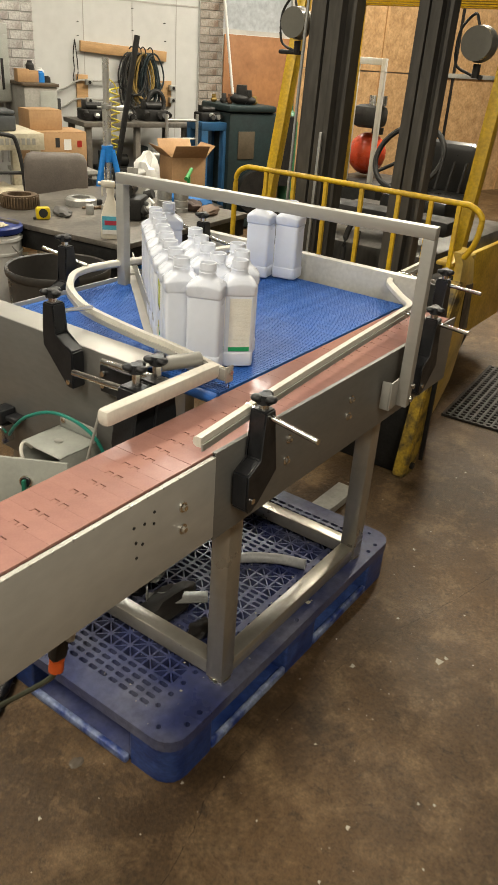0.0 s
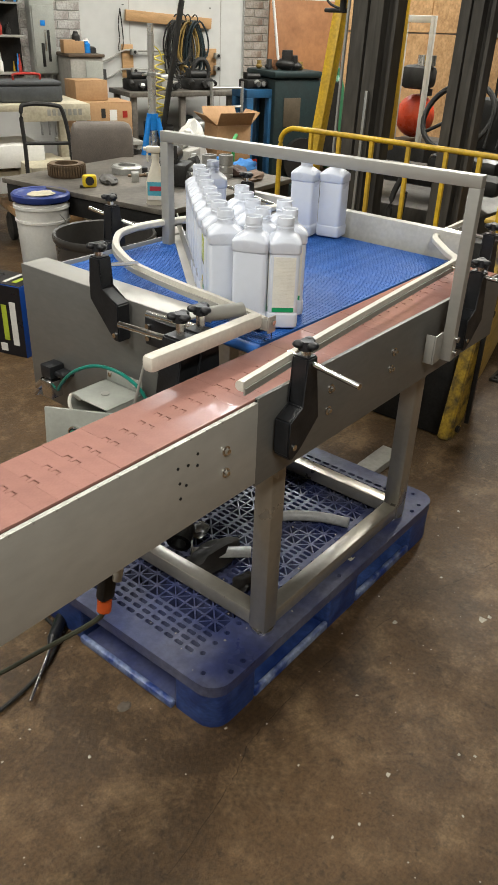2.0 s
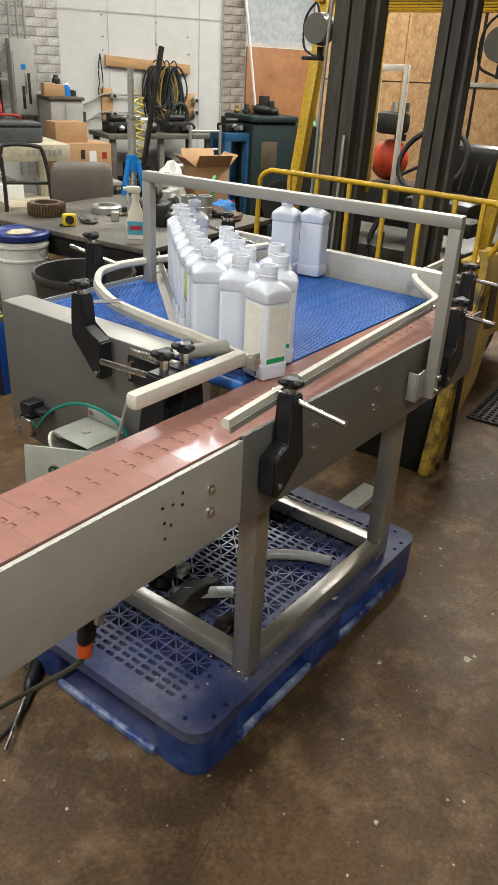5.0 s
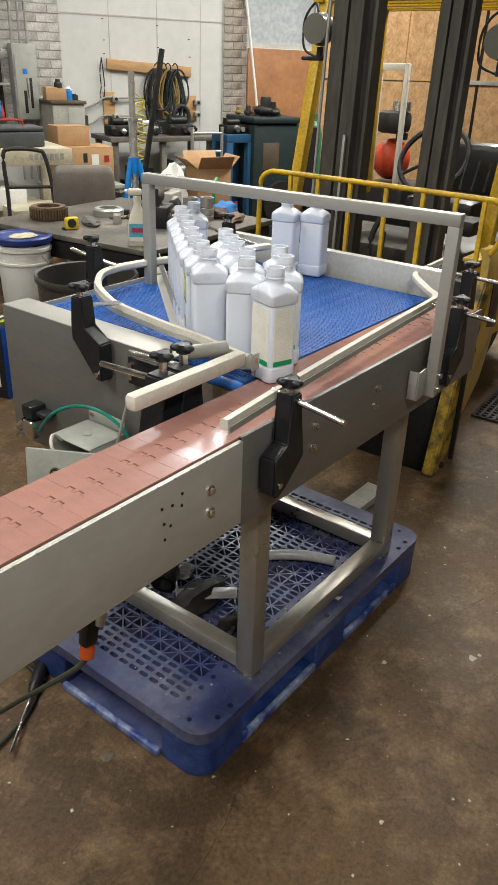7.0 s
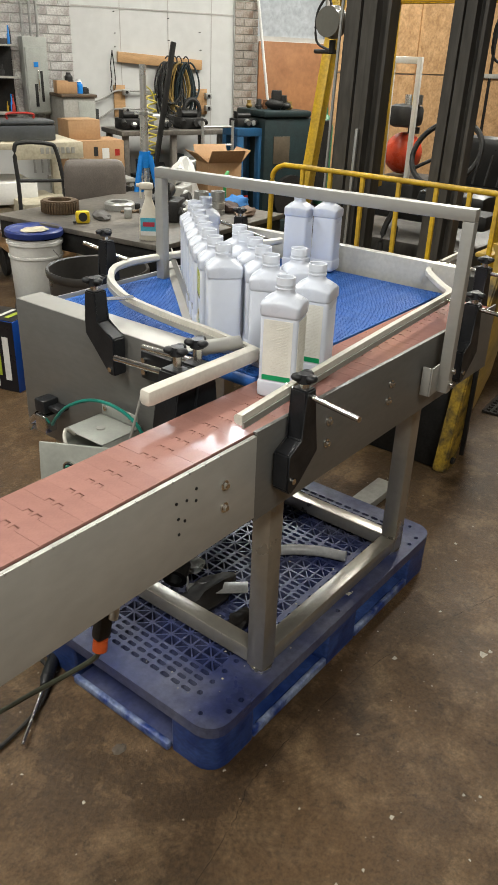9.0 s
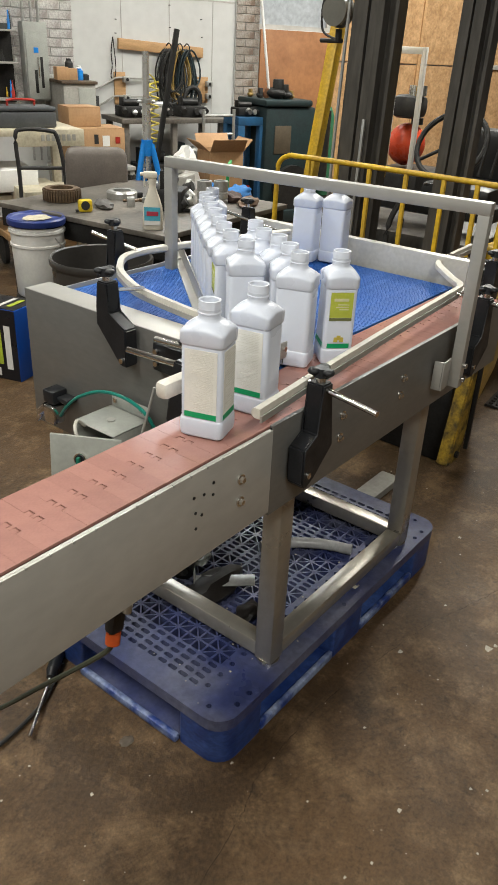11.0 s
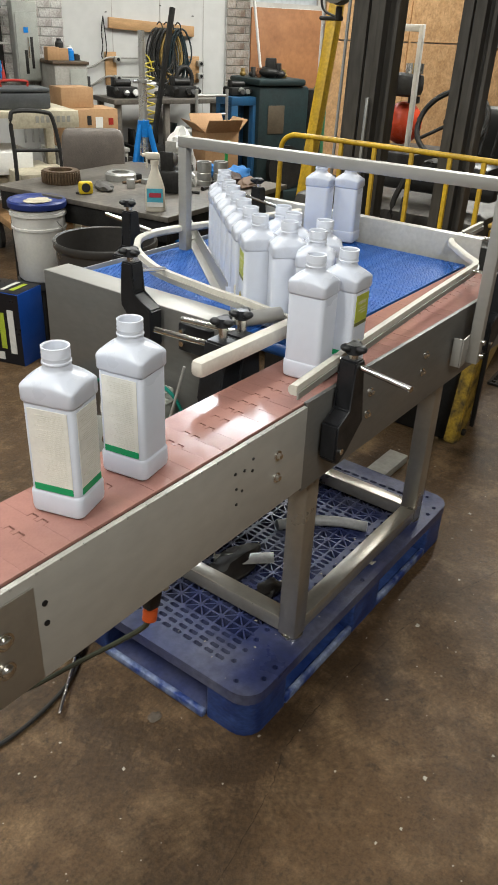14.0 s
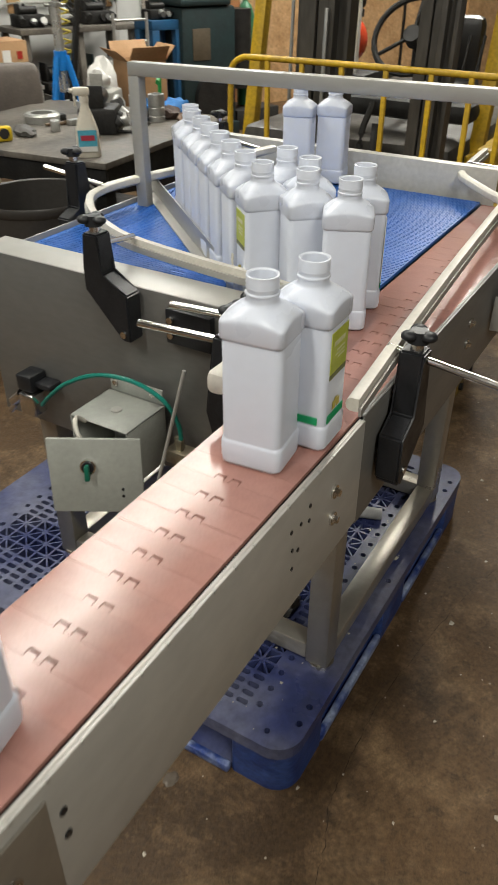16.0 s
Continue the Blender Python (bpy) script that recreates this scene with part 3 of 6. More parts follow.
# control box with an open lid, on the end plate
cb = new("control_box")
cb.parent = conv
cb["label"] = "grey enamel control box with open lid"
bx0, bx1, by0, by1, bz0, bz1 = 0.098, 0.206, 0.425, 0.552, 0.63, 0.745
bm = B(((bx0, by0, bz1 - 0.003), (bx1, by1, bz1)), ((bx0, by0, bz0), (bx1, by1, bz0 + 0.003)), ((bx0, by0, bz0), (bx1, by0 + 0.003, bz1)), ((bx0, by1 - 0.003, bz0), (bx1, by1, bz1)), ((bx1 - 0.003, by0, bz0), (bx1, by1, bz1)), bev=0.001)
part("box_body", bm, GREY_BOX, cb)
part("mounting_strip", B(((0.2065, 0.43, 0.735), (0.2095, 0.548, 0.775)), ((0.2095, 0.44, 0.65), (0.226, 0.46, 0.74)), ((0.2095, 0.52, 0.65), (0.226, 0.54, 0.74)), bev=0.001), GREY_BOX, cb)
for y in (0.45, 0.535):
    part("screw", C(((0.207, y, 0.762), (0.203, y, 0.762), 0.006)), CHROME, cb)
part("screw", C(((0.15, 0.49, 0.745), (0.15, 0.49, 0.748), 0.01)), STEEL, cb)
part("wiring", tube([(0.10, 0.52, 0.74), (0.07, 0.51, 0.765), (0.05, 0.49, 0.75), (0.06, 0.47, 0.70)], 0.004), WHITE_PLASTIC, cb)
lidm = Matrix.Translation((0.034, 0.458, 0.709)) @ pose(0, 0, 0, 0, 6, 30)
bm = bmesh.new()
bm_box(bm, (-0.004, -0.090, -0.092), (0.004, 0.068, 0.050), 0.003, lidm)
lid = part("lid", bm, GREY_BOX, cb)
bm = bmesh.new()
bm_cyl(bm, lidm @ Vector((-0.004, 0, 0)), lidm @ Vector((-0.010, 0, 0)), 0.0135, seg=20)
part("switch_ring", bm, CHROME, lid)
bm = bmesh.new()
bm_cyl(bm, lidm @ Vector((-0.010, 0, 0)), lidm @ Vector((-0.013, 0, 0)), 0.0105, seg=18)
sw = part("switch_disc", bm, BLACK, lid)
bm = bmesh.new()
bm_box(bm, (-0.024, -0.004, -0.020), (-0.013, 0.004, 0.008), 0.002, lidm)
part("switch_lever", bm, mat("switch_green", (0.01, 0.16, 0.10), 0.35), lid, "green switch lever")
for q in (-0.045, -0.058):
    bm = bmesh.new()
    bm_cyl(bm, lidm @ Vector((-0.004, -0.055, q)), lidm @ Vector((-0.006, -0.055, q)), 0.0025, seg=8)
    part("lid_hole", bm, BLACK, lid)
part("air_line", tube([(0.190, 0.722, 0.665), (0.175, 0.68, 0.705), (0.165, 0.62, 0.755), (0.165, 0.54, 0.795), (0.165, 0.46, 0.805), (0.175, 0.405, 0.780), (0.185, 0.382, 0.735), (0.188, 0.378, 0.69)], 0.0042), mat("teal_hose", (0.015, 0.22, 0.17), 0.35), conv, "thin green air line")
part("air_line", tube([(0.188, 0.37, 0.655), (0.15, 0.36, 0.56), (0.16, 0.33, 0.45)], 0.0042), mat("grey_hose", (0.3, 0.3, 0.28), 0.4), conv, "thin grey air line")
part("fitting", B(((0.172, 0.360, 0.652), (0.206, 0.405, 0.678)), ((0.180, 0.374, 0.678), (0.192, 0.386, 0.700)), ((0.195, 0.392, 0.678), (0.204, 0.401, 0.694)), bev=0.002), mat("brass", (0.45, 0.40, 0.30), 0.35, 0.8), conv, "plated air fitting")
part("sensor_bracket", B(((0.180, 0.735, 0.690), (0.2255, 0.775, 0.725)), ((0.190, 0.695, 0.700), (0.2255, 0.735, 0.712)), bev=0.004), BLACK, conv)
part("sensor", B(((0.172, 0.728, 0.640), (0.210, 0.768, 0.688)), bev=0.005), CHROME, conv, "small plated sensor head")
part("sensor_cap", C(((0.19, 0.775, 0.675), (0.19, 0.805, 0.650), 0.011), ((0.19, 0.80, 0.645), (0.188, 0.815, 0.625), 0.007)), CHROME, conv)
part("drop_rod", C(((0.10, 0.30, 0.90), (0.06, 0.335, 0.70), 0.003)), STEEL, conv)
part("power_lead", tube([(-0.135, 0.15, 0.767), (-0.14, 0.15, 0.68), (-0.15, 0.15, 0.60)], 0.007), BLACK, conv)
part("power_lead", tube([(-0.12, 0.16, 0.767), (-0.13, 0.16, 0.66), (-0.145, 0.165, 0.59)], 0.006), BLACK, conv)
bm = bmesh.new()
bm_box(bm, (-0.016, -0.012, -0.040), (0.016, 0.012, 0.034), 0.007, pose(-0.157, 0.15, 0.582, 0, 12, 0))
pg = part("plug", bm, BLACK, conv, "black power plug")
part("plug_band", C(((-0.1655, 0.15, 0.543), (-0.170, 0.15, 0.518), 0.0140)), mat("orange_band", (0.55, 0.09, 0.02), 0.45), pg, "orange connector ring")
part("plug_tag", C(((-0.150, 0.130, 0.590), (-0.140, 0.130, 0.628), 0.009), seg=14), WHITE_PLASTIC, pg)
part("power_lead", tube([(-0.170, 0.15, 0.52), (-0.172, 0.165, 0.49), (-0.185, 0.22, 0.43), (-0.215, 0.32, 0.33), (-0.26, 0.45, 0.20), (-0.33, 0.62, 0.06), (-0.40, 0.75, 0.012), (-0.6, 0.95, 0.010)], 0.0055), mat("cable_olive", (0.045, 0.05, 0.035), 0.5), conv, "olive power lead running to the floor")

# ---- bottles ----
def superring(h, r, z, n=5):
    """Ring of an oblong with round corners: half width h one way and 15 per cent more the other, corner radius r."""
    hx, hy = h * 1.0, h * 1.15
    pts = []
    quads = ((1, 1, 0), (-1, 1, 90), (-1, -1, 180), (1, -1, 270))
    for c, (cx, cy, a0) in enumerate(quads):
        for k in range(n):
            q = radians(a0 + 90 * k / (n - 1))
            pts.append((cx * (hx - r) + r * math.cos(q), cy * (hy - r) + r * math.sin(q), z))
        nx_, ny_, na = quads[(c + 1) % 4]
        q = radians(na)
        e = (nx_ * (hx - r) + r * math.cos(q), ny_ * (hy - r) + r * math.sin(q))
        b = pts[-1]
        for f in (0.25, 0.5, 0.75):
            pts.append((b[0] + (e[0] - b[0]) * f, b[1] + (e[1] - b[1]) * f, z))
    return pts


def bottle_mesh(neck):
    """The body with its shoulders, or the threaded neck above them."""
    bm = bmesh.new()
    prof = [(0.0300, 0.008, 0.0), (0.0330, 0.010, 0.003), (0.0338, 0.010, 0.010), (0.0338, 0.010, 0.030), (0.0330, 0.010, 0.0325), (0.0318, 0.009, 0.034), (0.0318, 0.009, 0.158), (0.0312, 0.009, 0.1595), (0.0332, 0.009, 0.162),
            (0.0337, 0.008, 0.1640), (0.0337, 0.008, 0.1790)]
    rings = []
    for h, r, z in prof:
        rings.append([bm.verts.new(p) for p in superring(h, r, z)])
    n = len(rings[0])
    base = superring(0.0337, 0.008, 0.0)
    # shoulders: corners sit lower than the middles of the sides, blending to a round neck
    rise = (0.82, 0.96, 1.0, 0.96, 0.82, 0.30, 0.0, 0.30)
    for f, zz in ((0.0, 0.1805), (0.035, 0.1826), (0.12, 0.1848), (0.34, 0.1892), (0.60, 0.1938), (0.82, 0.1972), (0.94, 0.1990), (1.0, 0.2014)):
        ring = []
        for i, (x, y, _) in enumerate(base):
            goal = radians(90 * (i // 8) + 22.5 + 11.25 * (i % 8))
            a0 = math.atan2(y, x)
            a0 += 2 * math.pi * round((goal - a0) / (2 * math.pi))
            an = a0 * (1 - f) + goal * f
            rr = math.hypot(x, y) * (1 - f) + 0.0186 * f
            lift = 0.0042 * (1 - rise[i % 8]) * (1 - f) ** 0.8
            ring.append(bm.verts.new((rr * math.cos(an), rr * math.sin(an), zz + lift)))
        rings.append(ring)
    cut = len(rings) - 1
    for rr, zz in ((0.0168, 0.2035), (0.0168, 0.2075), (0.0180, 0.2085), (0.0180, 0.2105), (0.0168, 0.2115), (0.0168, 0.2155), (0.0174, 0.2165), (0.0168, 0.2185), (0.0174, 0.2215), (0.0168, 0.2235), (0.0172, 0.2295), (0.0160, 0.230), (0.0145, 0.2285), (0.0145, 0.205), (0.0260, 0.178)):
        ring = []
        for i, (x, y, _) in enumerate(base):
            an = radians(90 * (i // 8) + 22.5 + 11.25 * (i % 8))
            rr_ = rr * 1.05
            ring.append(bm.verts.new((rr_ * math.cos(an), rr_ * math.sin(an), zz)))
        rings.append(ring)
    for k, (p, q) in enumerate(zip(rings, rings[1:])):
        if (k >= cut) != neck:
            continue
        for i in range(n):
            j = (i + 1) % n
            bm.faces.new((p[i], p[j], q[j], q[i]))
    if not neck:
        bm.faces.new(rings[0][::-1])
    bmesh.ops.delete(bm, geom=[v for v in bm.verts if not v.link_faces], context="VERTS")
    return finish("bottle_neck" if neck else "bottle_body", bm, HDPE, True)


BODY, NECK = bottle_mesh(False), bottle_mesh(True)


def label_mesh(name, y0, y1, z0, z1, material, off=0.0321):
    bm = bmesh.new()
    bm_box(bm, (-off - 0.0006, y0, z0), (-off + 0.0004, y1, z1))
    return finish(name, bm, material)


L_TEXT = label_mesh("label_text_panel", -0.0282, 0.0282, 0.044, 0.155, CREAM)
L_GREEN = label_mesh("label_band", -0.0282, 0.0282, 0.0365, 0.0465, GREEN, 0.0325)
L_GREENN = label_mesh("label_band_narrow", -0.0232, 0.0232, 0.0365, 0.0465, GREEN, 0.0325)
L_TEXTN = label_mesh("label_text_panel_narrow", -0.0232, 0.0232, 0.044, 0.155, CREAM)
L_YEL = label_mesh("label_front_panel", -0.0232, 0.0232, 0.102, 0.154, YGREEN)
L_OLI = label_mesh("label_stripe", -0.0232, 0.0232, 0.095, 0.101, OLIVE)
bm = bmesh.new()
for k in range(34):
    wid = 0.0215 * (0.55 + 0.45 * random.random()) if k % 7 else 0.008
    bm_box(bm, (-0.0331, -0.0225, 0.150 - k * 0.00296), (-0.0326, -0.0225 + 2 * wid, 0.1504 - k * 0.00296))
L_LINES = finish("label_print", bm, INK)
bm = bmesh.new()
for z, y0, y1, h in ((0.136, -0.014, 0.016, 0.006), (0.128, -0.015, 0.008, 0.002), (0.123, -0.015, 0.012, 0.002), (0.118, -0.015, 0.004, 0.002)):
    bm_box(bm, (-0.0331, y0, z), (-0.0326, y1, z + h))
L_BARS = finish("label_bars", bm, mat("label_pale", (0.70, 0.70, 0.42), 0.5))
bm = bmesh.new()
for a0, zz in ((-0.006, 0.050), (0.0, 0.054), (0.006, 0.050)):
    bm_box(bm, (-0.0331, a0 - 0.004, zz), (-0.0326, a0 + 0.004, zz + 0.010))
L_ART = finish("label_art", bm, mat("label_yellow", (0.62, 0.50, 0.08), 0.5))


def bottle(sides, label):
    """An open white bottle. sides: what is stuck on its faces, by the angle of the face."""
    ob = thing("bottle", label, "bottle", group="bottles on the conveyor table")
    for nm, me in (("body", BODY), ("neck", NECK)):
        new(nm, me).parent = ob
    for ang, kind in sides:
        sets = {"text": (L_TEXT, L_GREEN, L_LINES), "side": (L_TEXTN, L_GREENN, L_LINES), "front": (L_YEL, L_OLI, L_BARS, L_ART, L_GREENN), "band": (L_GREEN,)}[kind]
        first = None
        for me in sets:
            p = new(me.name.split(".")[0], me)
            p.parent = first or ob
            if first is None:
                p.matrix_basis = pose(0, 0, 0, 0, 0, ang) @ (pose(-0.0048, 0, 0) if ang % 180 else pose(0, 0, 0))
                first = p
    return ob


# rows of (seconds, x, y, degrees) for each bottle; the last ones ride the chain
LAB_T = "white square plastic bottle with cream text label and green band"
LAB_P = "plain white square plastic bottle without cap"
LAB_F = "white square plastic bottle with yellow-green front label"
BOT = [
    ([(0, "text"), (90, "side")], LAB_T, [(0, .463, .245, -44), (1.5, .443, .225, -48), (2.0, .424, .208, -49), (2.5, .398, .19, -42), (3.0, .376, .176, -30), (3.5, .364, .167, -20), (4.2, .358, .162, -14), (6.5, .360, .150, -18), (7.5, .353, .125, -17), (8.0, .347, .108, -6), (8.5, .318, .086, 14), (9.0, .262, .080, 18)], 9.0, .079, 18),
    ([(0, "text")], LAB_T, [(0, .53, .29, 45), (1.5, .505, .262, 45), (2.5, .475, .232, 43), (4.0, .447, .202, 40), (6.5, .452, .190, 38), (7.5, .450, .172, 36), (8.0, .446, .154, 30), (8.5, .428, .120, 24), (9.0, .389, .095, 14)], 9.0, .080, 11),
    ([], LAB_P, [(0, .392, .275, 24), (2.0, .382, .259, 24), (4.0, .382, .254, 26), (6.5, .382, .238, 28), (8.0, .379, .215, 28), (9.0, .380, .203, 26), (10.3, .372, .175, 22), (11.5, .364, .147, 18), (12.5, .358, .112, 15), (13.0, .331, .090, 12), (13.5, .264, .083, 8)], 13.5, .076, 6),
    ([(90, "front"), (0, "band")], LAB_F, [(0, .58, .34, -47), (2.0, .549, .306, -47), (4.0, .527, .271, -47), (6.5, .522, .251, -47), (8.0, .501, .226, -47), (9.0, .470, .196, -46), (10.3, .450, .14, -45), (11.5, .437, .092, -42), (12.5, .437, .078, -17), (13.0, .404, .066, -10), (13.5, .337, .058, 0)], 13.5, .052, 2),
    ([], LAB_P, [(0, .47, .31, 45), (2.0, .456, .294, 45), (4.0, .449, .284, 45), (6.5, .446, .280, 45), (8.0, .439, .273, 45), (9.0, .426, .258, 44), (11.5, .398, .207, 40), (12.5, .368, .197, 30), (13.0, .357, .184, 28), (14.0, .352, .170, 26), (16.0, .344, .157, 24)], None, 0, 0),
    ([(90, "text")], LAB_T, [(0, .52, .38, 45), (2.0, .50, .358, 45), (4.0, .490, .345, 45), (6.5, .486, .341, 45), (9.0, .479, .322, 44), (11.5, .448, .263, 42), (13.0, .438, .230, 40), (14.0, .438, .208, 36), (16.0, .432, .172, 30)], None, 0, 0),
    ([], LAB_P, [(0, .57, .44, 45), (2.0, .552, .42, 45), (4.0, .540, .406, 45), (6.5, .531, .395, 45), (9.0, .512, .375, 45), (11.5, .470, .325, 45), (13.0, .459, .310, 44), (14.0, .447, .293, 44), (16.0, .430, .268, 42)], None, 0, 0),
    ([], LAB_P, [(0, .62, .50, 45), (2.0, .602, .475, 45), (4.0, .590, .459, 45), (6.5, .577, .447, 45), (9.0, .562, .433, 45), (11.5, .520, .388, 45), (13.0, .496, .364, 45), (14.0, .487, .348, 45), (16.0, .473, .334, 45)], None, 0, 0),
    ([], LAB_P, [(0, .384, .340, 47), (9.0, .388, .335, 47), (11.5, .366, .284, 47), (13.0, .370, .262, 46), (14.0, .374, .253, 45), (16.0, .362, .237, 44)], None, 0, 0),
]
# the row along the divider, from its near end; how far each has moved up by the end
ROW = [(.429, .395, 1.0), (.475, .453, .95), (.526, .511, .9), (.580, .570, .9), (.634, .628, .9), (.681, .678, .9), (.727, .729, .8)]
for k, (x, y, s) in enumerate(ROW):
    BOT.append(([(-90, "front")] if k == 0 else [], LAB_F if k == 0 else LAB_P,
                [(0, x + .003, y + .003, 47), (9.0, x, y, 47), (11.5, x - .026 * s, y - .032 * s, 47), (13.0, x - .048 * s, y - .056 * s, 47), (14.0, x - .052 * s, y - .064 * s, 47), (16.0, x - .066 * s, y - .076 * s, 47)], None, 0, 0))
BOT.append(([], LAB_P, [(0, .812, .757, 47), (9.0, .798, .749, 47), (11.5, .775, .742, 47), (16.0, .722, .706, 47)], None, 0, 0))
for x, y, a in ((1.096, .632, 14), (1.146, .560, 10)):
    BOT.append(([], LAB_P, [(0, x, y, a), (16.0, x, y, a)], None, 0, 0))
bottles = []
for sides, lab, rows, ride, ry, ra in BOT:
    ob = bottle(sides, lab)
    rows = list(rows)
    if ride is not None:
        x0 = rows[-1][1]
        t = ride + 0.5
        while t < 16.01:
            rows.append((t, x0 - SPEED * (t - ride), ry, ra))
            t += 0.5
    bottles.append((ob, rows))


def motions():
    """All that moves: the chain's links and the bottles."""
    for k, ob in enumerate(links):
        walk(ob, link_rows(k))
    for ob, rows in bottles:
        walk(ob, [(t, pose(x, y, Z + 0.0015, 0, 0, a)) for t, x, y, a in rows])

# ---- pallet ----
pal = thing("plastic_pallet", "worn blue plastic pallet with perforated deck", "pallet")
PX0, PX1, PY0, PY1, PZ = 0.067, 1.173, 0.072, 1.178, 0.138


def deck():
    """Deck plate built cell by cell, with square holes, slots and triangular openings."""
    W, H = PX1 - PX0, PY1 - PY0
    bm = bmesh.new()

    def cell(x0, y0, x1, y1, holes=(), outline=None):
        if not holes and outline is None:
            bm.faces.new([bm.verts.new((x, y, 0)) for x, y in ((x0, y0), (x1, y0), (x1, y1), (x0, y1))])
            return
        edges = []
        for loop in [outline or ((x0, y0), (x1, y0), (x1, y1), (x0, y1))] + list(holes):
            vs = [bm.verts.new((x, y, 0)) for x, y in loop]
            edges += [bm.edges.new((vs[i], vs[(i + 1) % len(vs)])) for i in range(len(vs))]
        r = bmesh.ops.triangle_fill(bm, use_beauty=True, use_dissolve=False, edges=edges)
        kill = []
        for f in r["geom"]:
            if isinstance(f, bmesh.types.BMFace):
                c = f.calc_center_median()
                for h in holes:
                    k = len(h)
                    sg = [(h[(i + 1) % k][0] - h[i][0]) * (c.y - h[i][1]) - (h[(i + 1) % k][1] - h[i][1]) * (c.x - h[i][0]) for i in range(k)]
                    if all(q > 0 for q in sg) or all(q < 0 for q in sg):
                        kill.append(f)
                        break
        if kill:
            bmesh.ops.delete(bm, geom=kill, context="FACES_ONLY")

    def slot(cx, cy, w, h):
        c = min(w, h) * 0.3
        return [(cx - w / 2 + c, cy - h / 2), (cx + w / 2 - c, cy - h / 2), (cx + w / 2, cy - h / 2 + c), (cx + w / 2, cy + h / 2 - c), (cx + w / 2 - c, cy + h / 2), (cx - w / 2 + c, cy + h / 2), (cx - w / 2, cy + h / 2 - c), (cx - w / 2, cy - h / 2 + c)]

    def tri(*p):
        cx, cy = sum(q[0] for q in p) / 3, sum(q[1] for q in p) / 3
        return [(cx + (x - cx) * 0.74, cy + (y - cy) * 0.74) for x, y in p]

    def squares(x0, x1, y, step=0.0465, n=None):
        n = n or max(1, round((x1 - x0) / step))
        return [slot(x0 + (k + 0.5) * (x1 - x0) / n, y, 0.0140, 0.0140) for k in range(n)]

    # bands along x: slots, lattice, slots ... between plain margins
    bands, x = [], 0.058
    for kind, wd in (("slots", 0.092), ("lattice", 0.14), ("slots", 0.092), ("lattice", 0.14), ("slots", 0.062), ("lattice", 0.14), ("slots", 0.092), ("lattice", 0.14), ("slots", 0.092)):
        bands.append((kind, x, x + wd))
        x += wd
    R, y0, dy, ny = 0.058, 0.131, 0.0705, 12
    y1 = y0 + ny * dy
    for k, (kind, xa, xb) in enumerate(bands):
        rim = k in (0, 8) or k == 4
        for ya, yb, yh in ((0.0, 0.05, 0.022), (H - 0.05, H, H - 0.022)):
            cell(xa, ya, xb, yb, squares(xa, xb, yh) if rim else ())
        cell(xa, 0.05, xb, 0.095)
        cell(xa, H - 0.095, xb, H - 0.05)
        cell(xa, 0.095, xb, y0, squares(xa, xb, 0.113))
        cell(xa, y1, xb, H - 0.095, squares(xa, xb, H - 0.113))
        for j in range(ny):
            ya, yb = y0 + j * dy, y0 + (j + 1) * dy
            if kind == "slots" or j in (5, 6):
                nx_ = round((xb - xa) / 0.0232)
                sx = (xb - xa) / nx_
                cell(xa, ya, xb, yb, [slot(xa + (q + 0.5) * sx, ya + dy * fy, 0.0125, 0.0268) for q in range(nx_) for fy in (0.25, 0.75)])
                continue
            for i in range(2):
                x0, x1 = xa + i * 0.07, xa + (i + 1) * 0.07
                c = ((x0 + x1) / 2, (ya + yb) / 2)
                q = [(x0, ya), (x1, ya), (x1, yb), (x0, yb)]
                hs = []
                for e in range(4):
                    a, b = q[e], q[(e + 1) % 4]
                    m = ((a[0] + b[0]) / 2, (a[1] + b[1]) / 2)
                    n = (q[(e + 2) % 4][0] + b[0]) / 2, (q[(e + 2) % 4][1] + b[1]) / 2
                    hs += [tri(m, b, c), tri(b, n, c)]
                cell(x0, ya, x1, yb, hs)
    for xa, xb, xh in ((0.0, R, 0.034), (W - R, W, W - 0.034)):
        cell(xa, R, xb, y0, (slot(xh, 0.069, 0.0125, 0.0125),))
        cell(xa, y0, xb, H - R)
    for cx, cy, a0 in ((1, 1, 0), (0, 1, 90), (0, 0, 180), (1, 0, 270)):
        ox, oy = (W - R if cx else R), (H - R if cy else R)
        cell(0, 0, 0, 0, (), [(ox, oy)] + [(ox + R * math.cos(radians(a0 + 15 * k)), oy + R * math.sin(radians(a0 + 15 * k))) for k in range(7)])
    bmesh.ops.remove_doubles(bm, verts=bm.verts[:], dist=1e-5)
    r = bmesh.ops.extrude_face_region(bm, geom=bm.faces[:])
    for v in r["geom"]:
        if isinstance(v, bmesh.types.BMVert):
            v.co.z -= 0.032
    bmesh.ops.translate(bm, vec=(PX0, PY0, PZ), verts=bm.verts[:])
    return bm


part("deck", deck(), PALLET, pal, smooth=False)


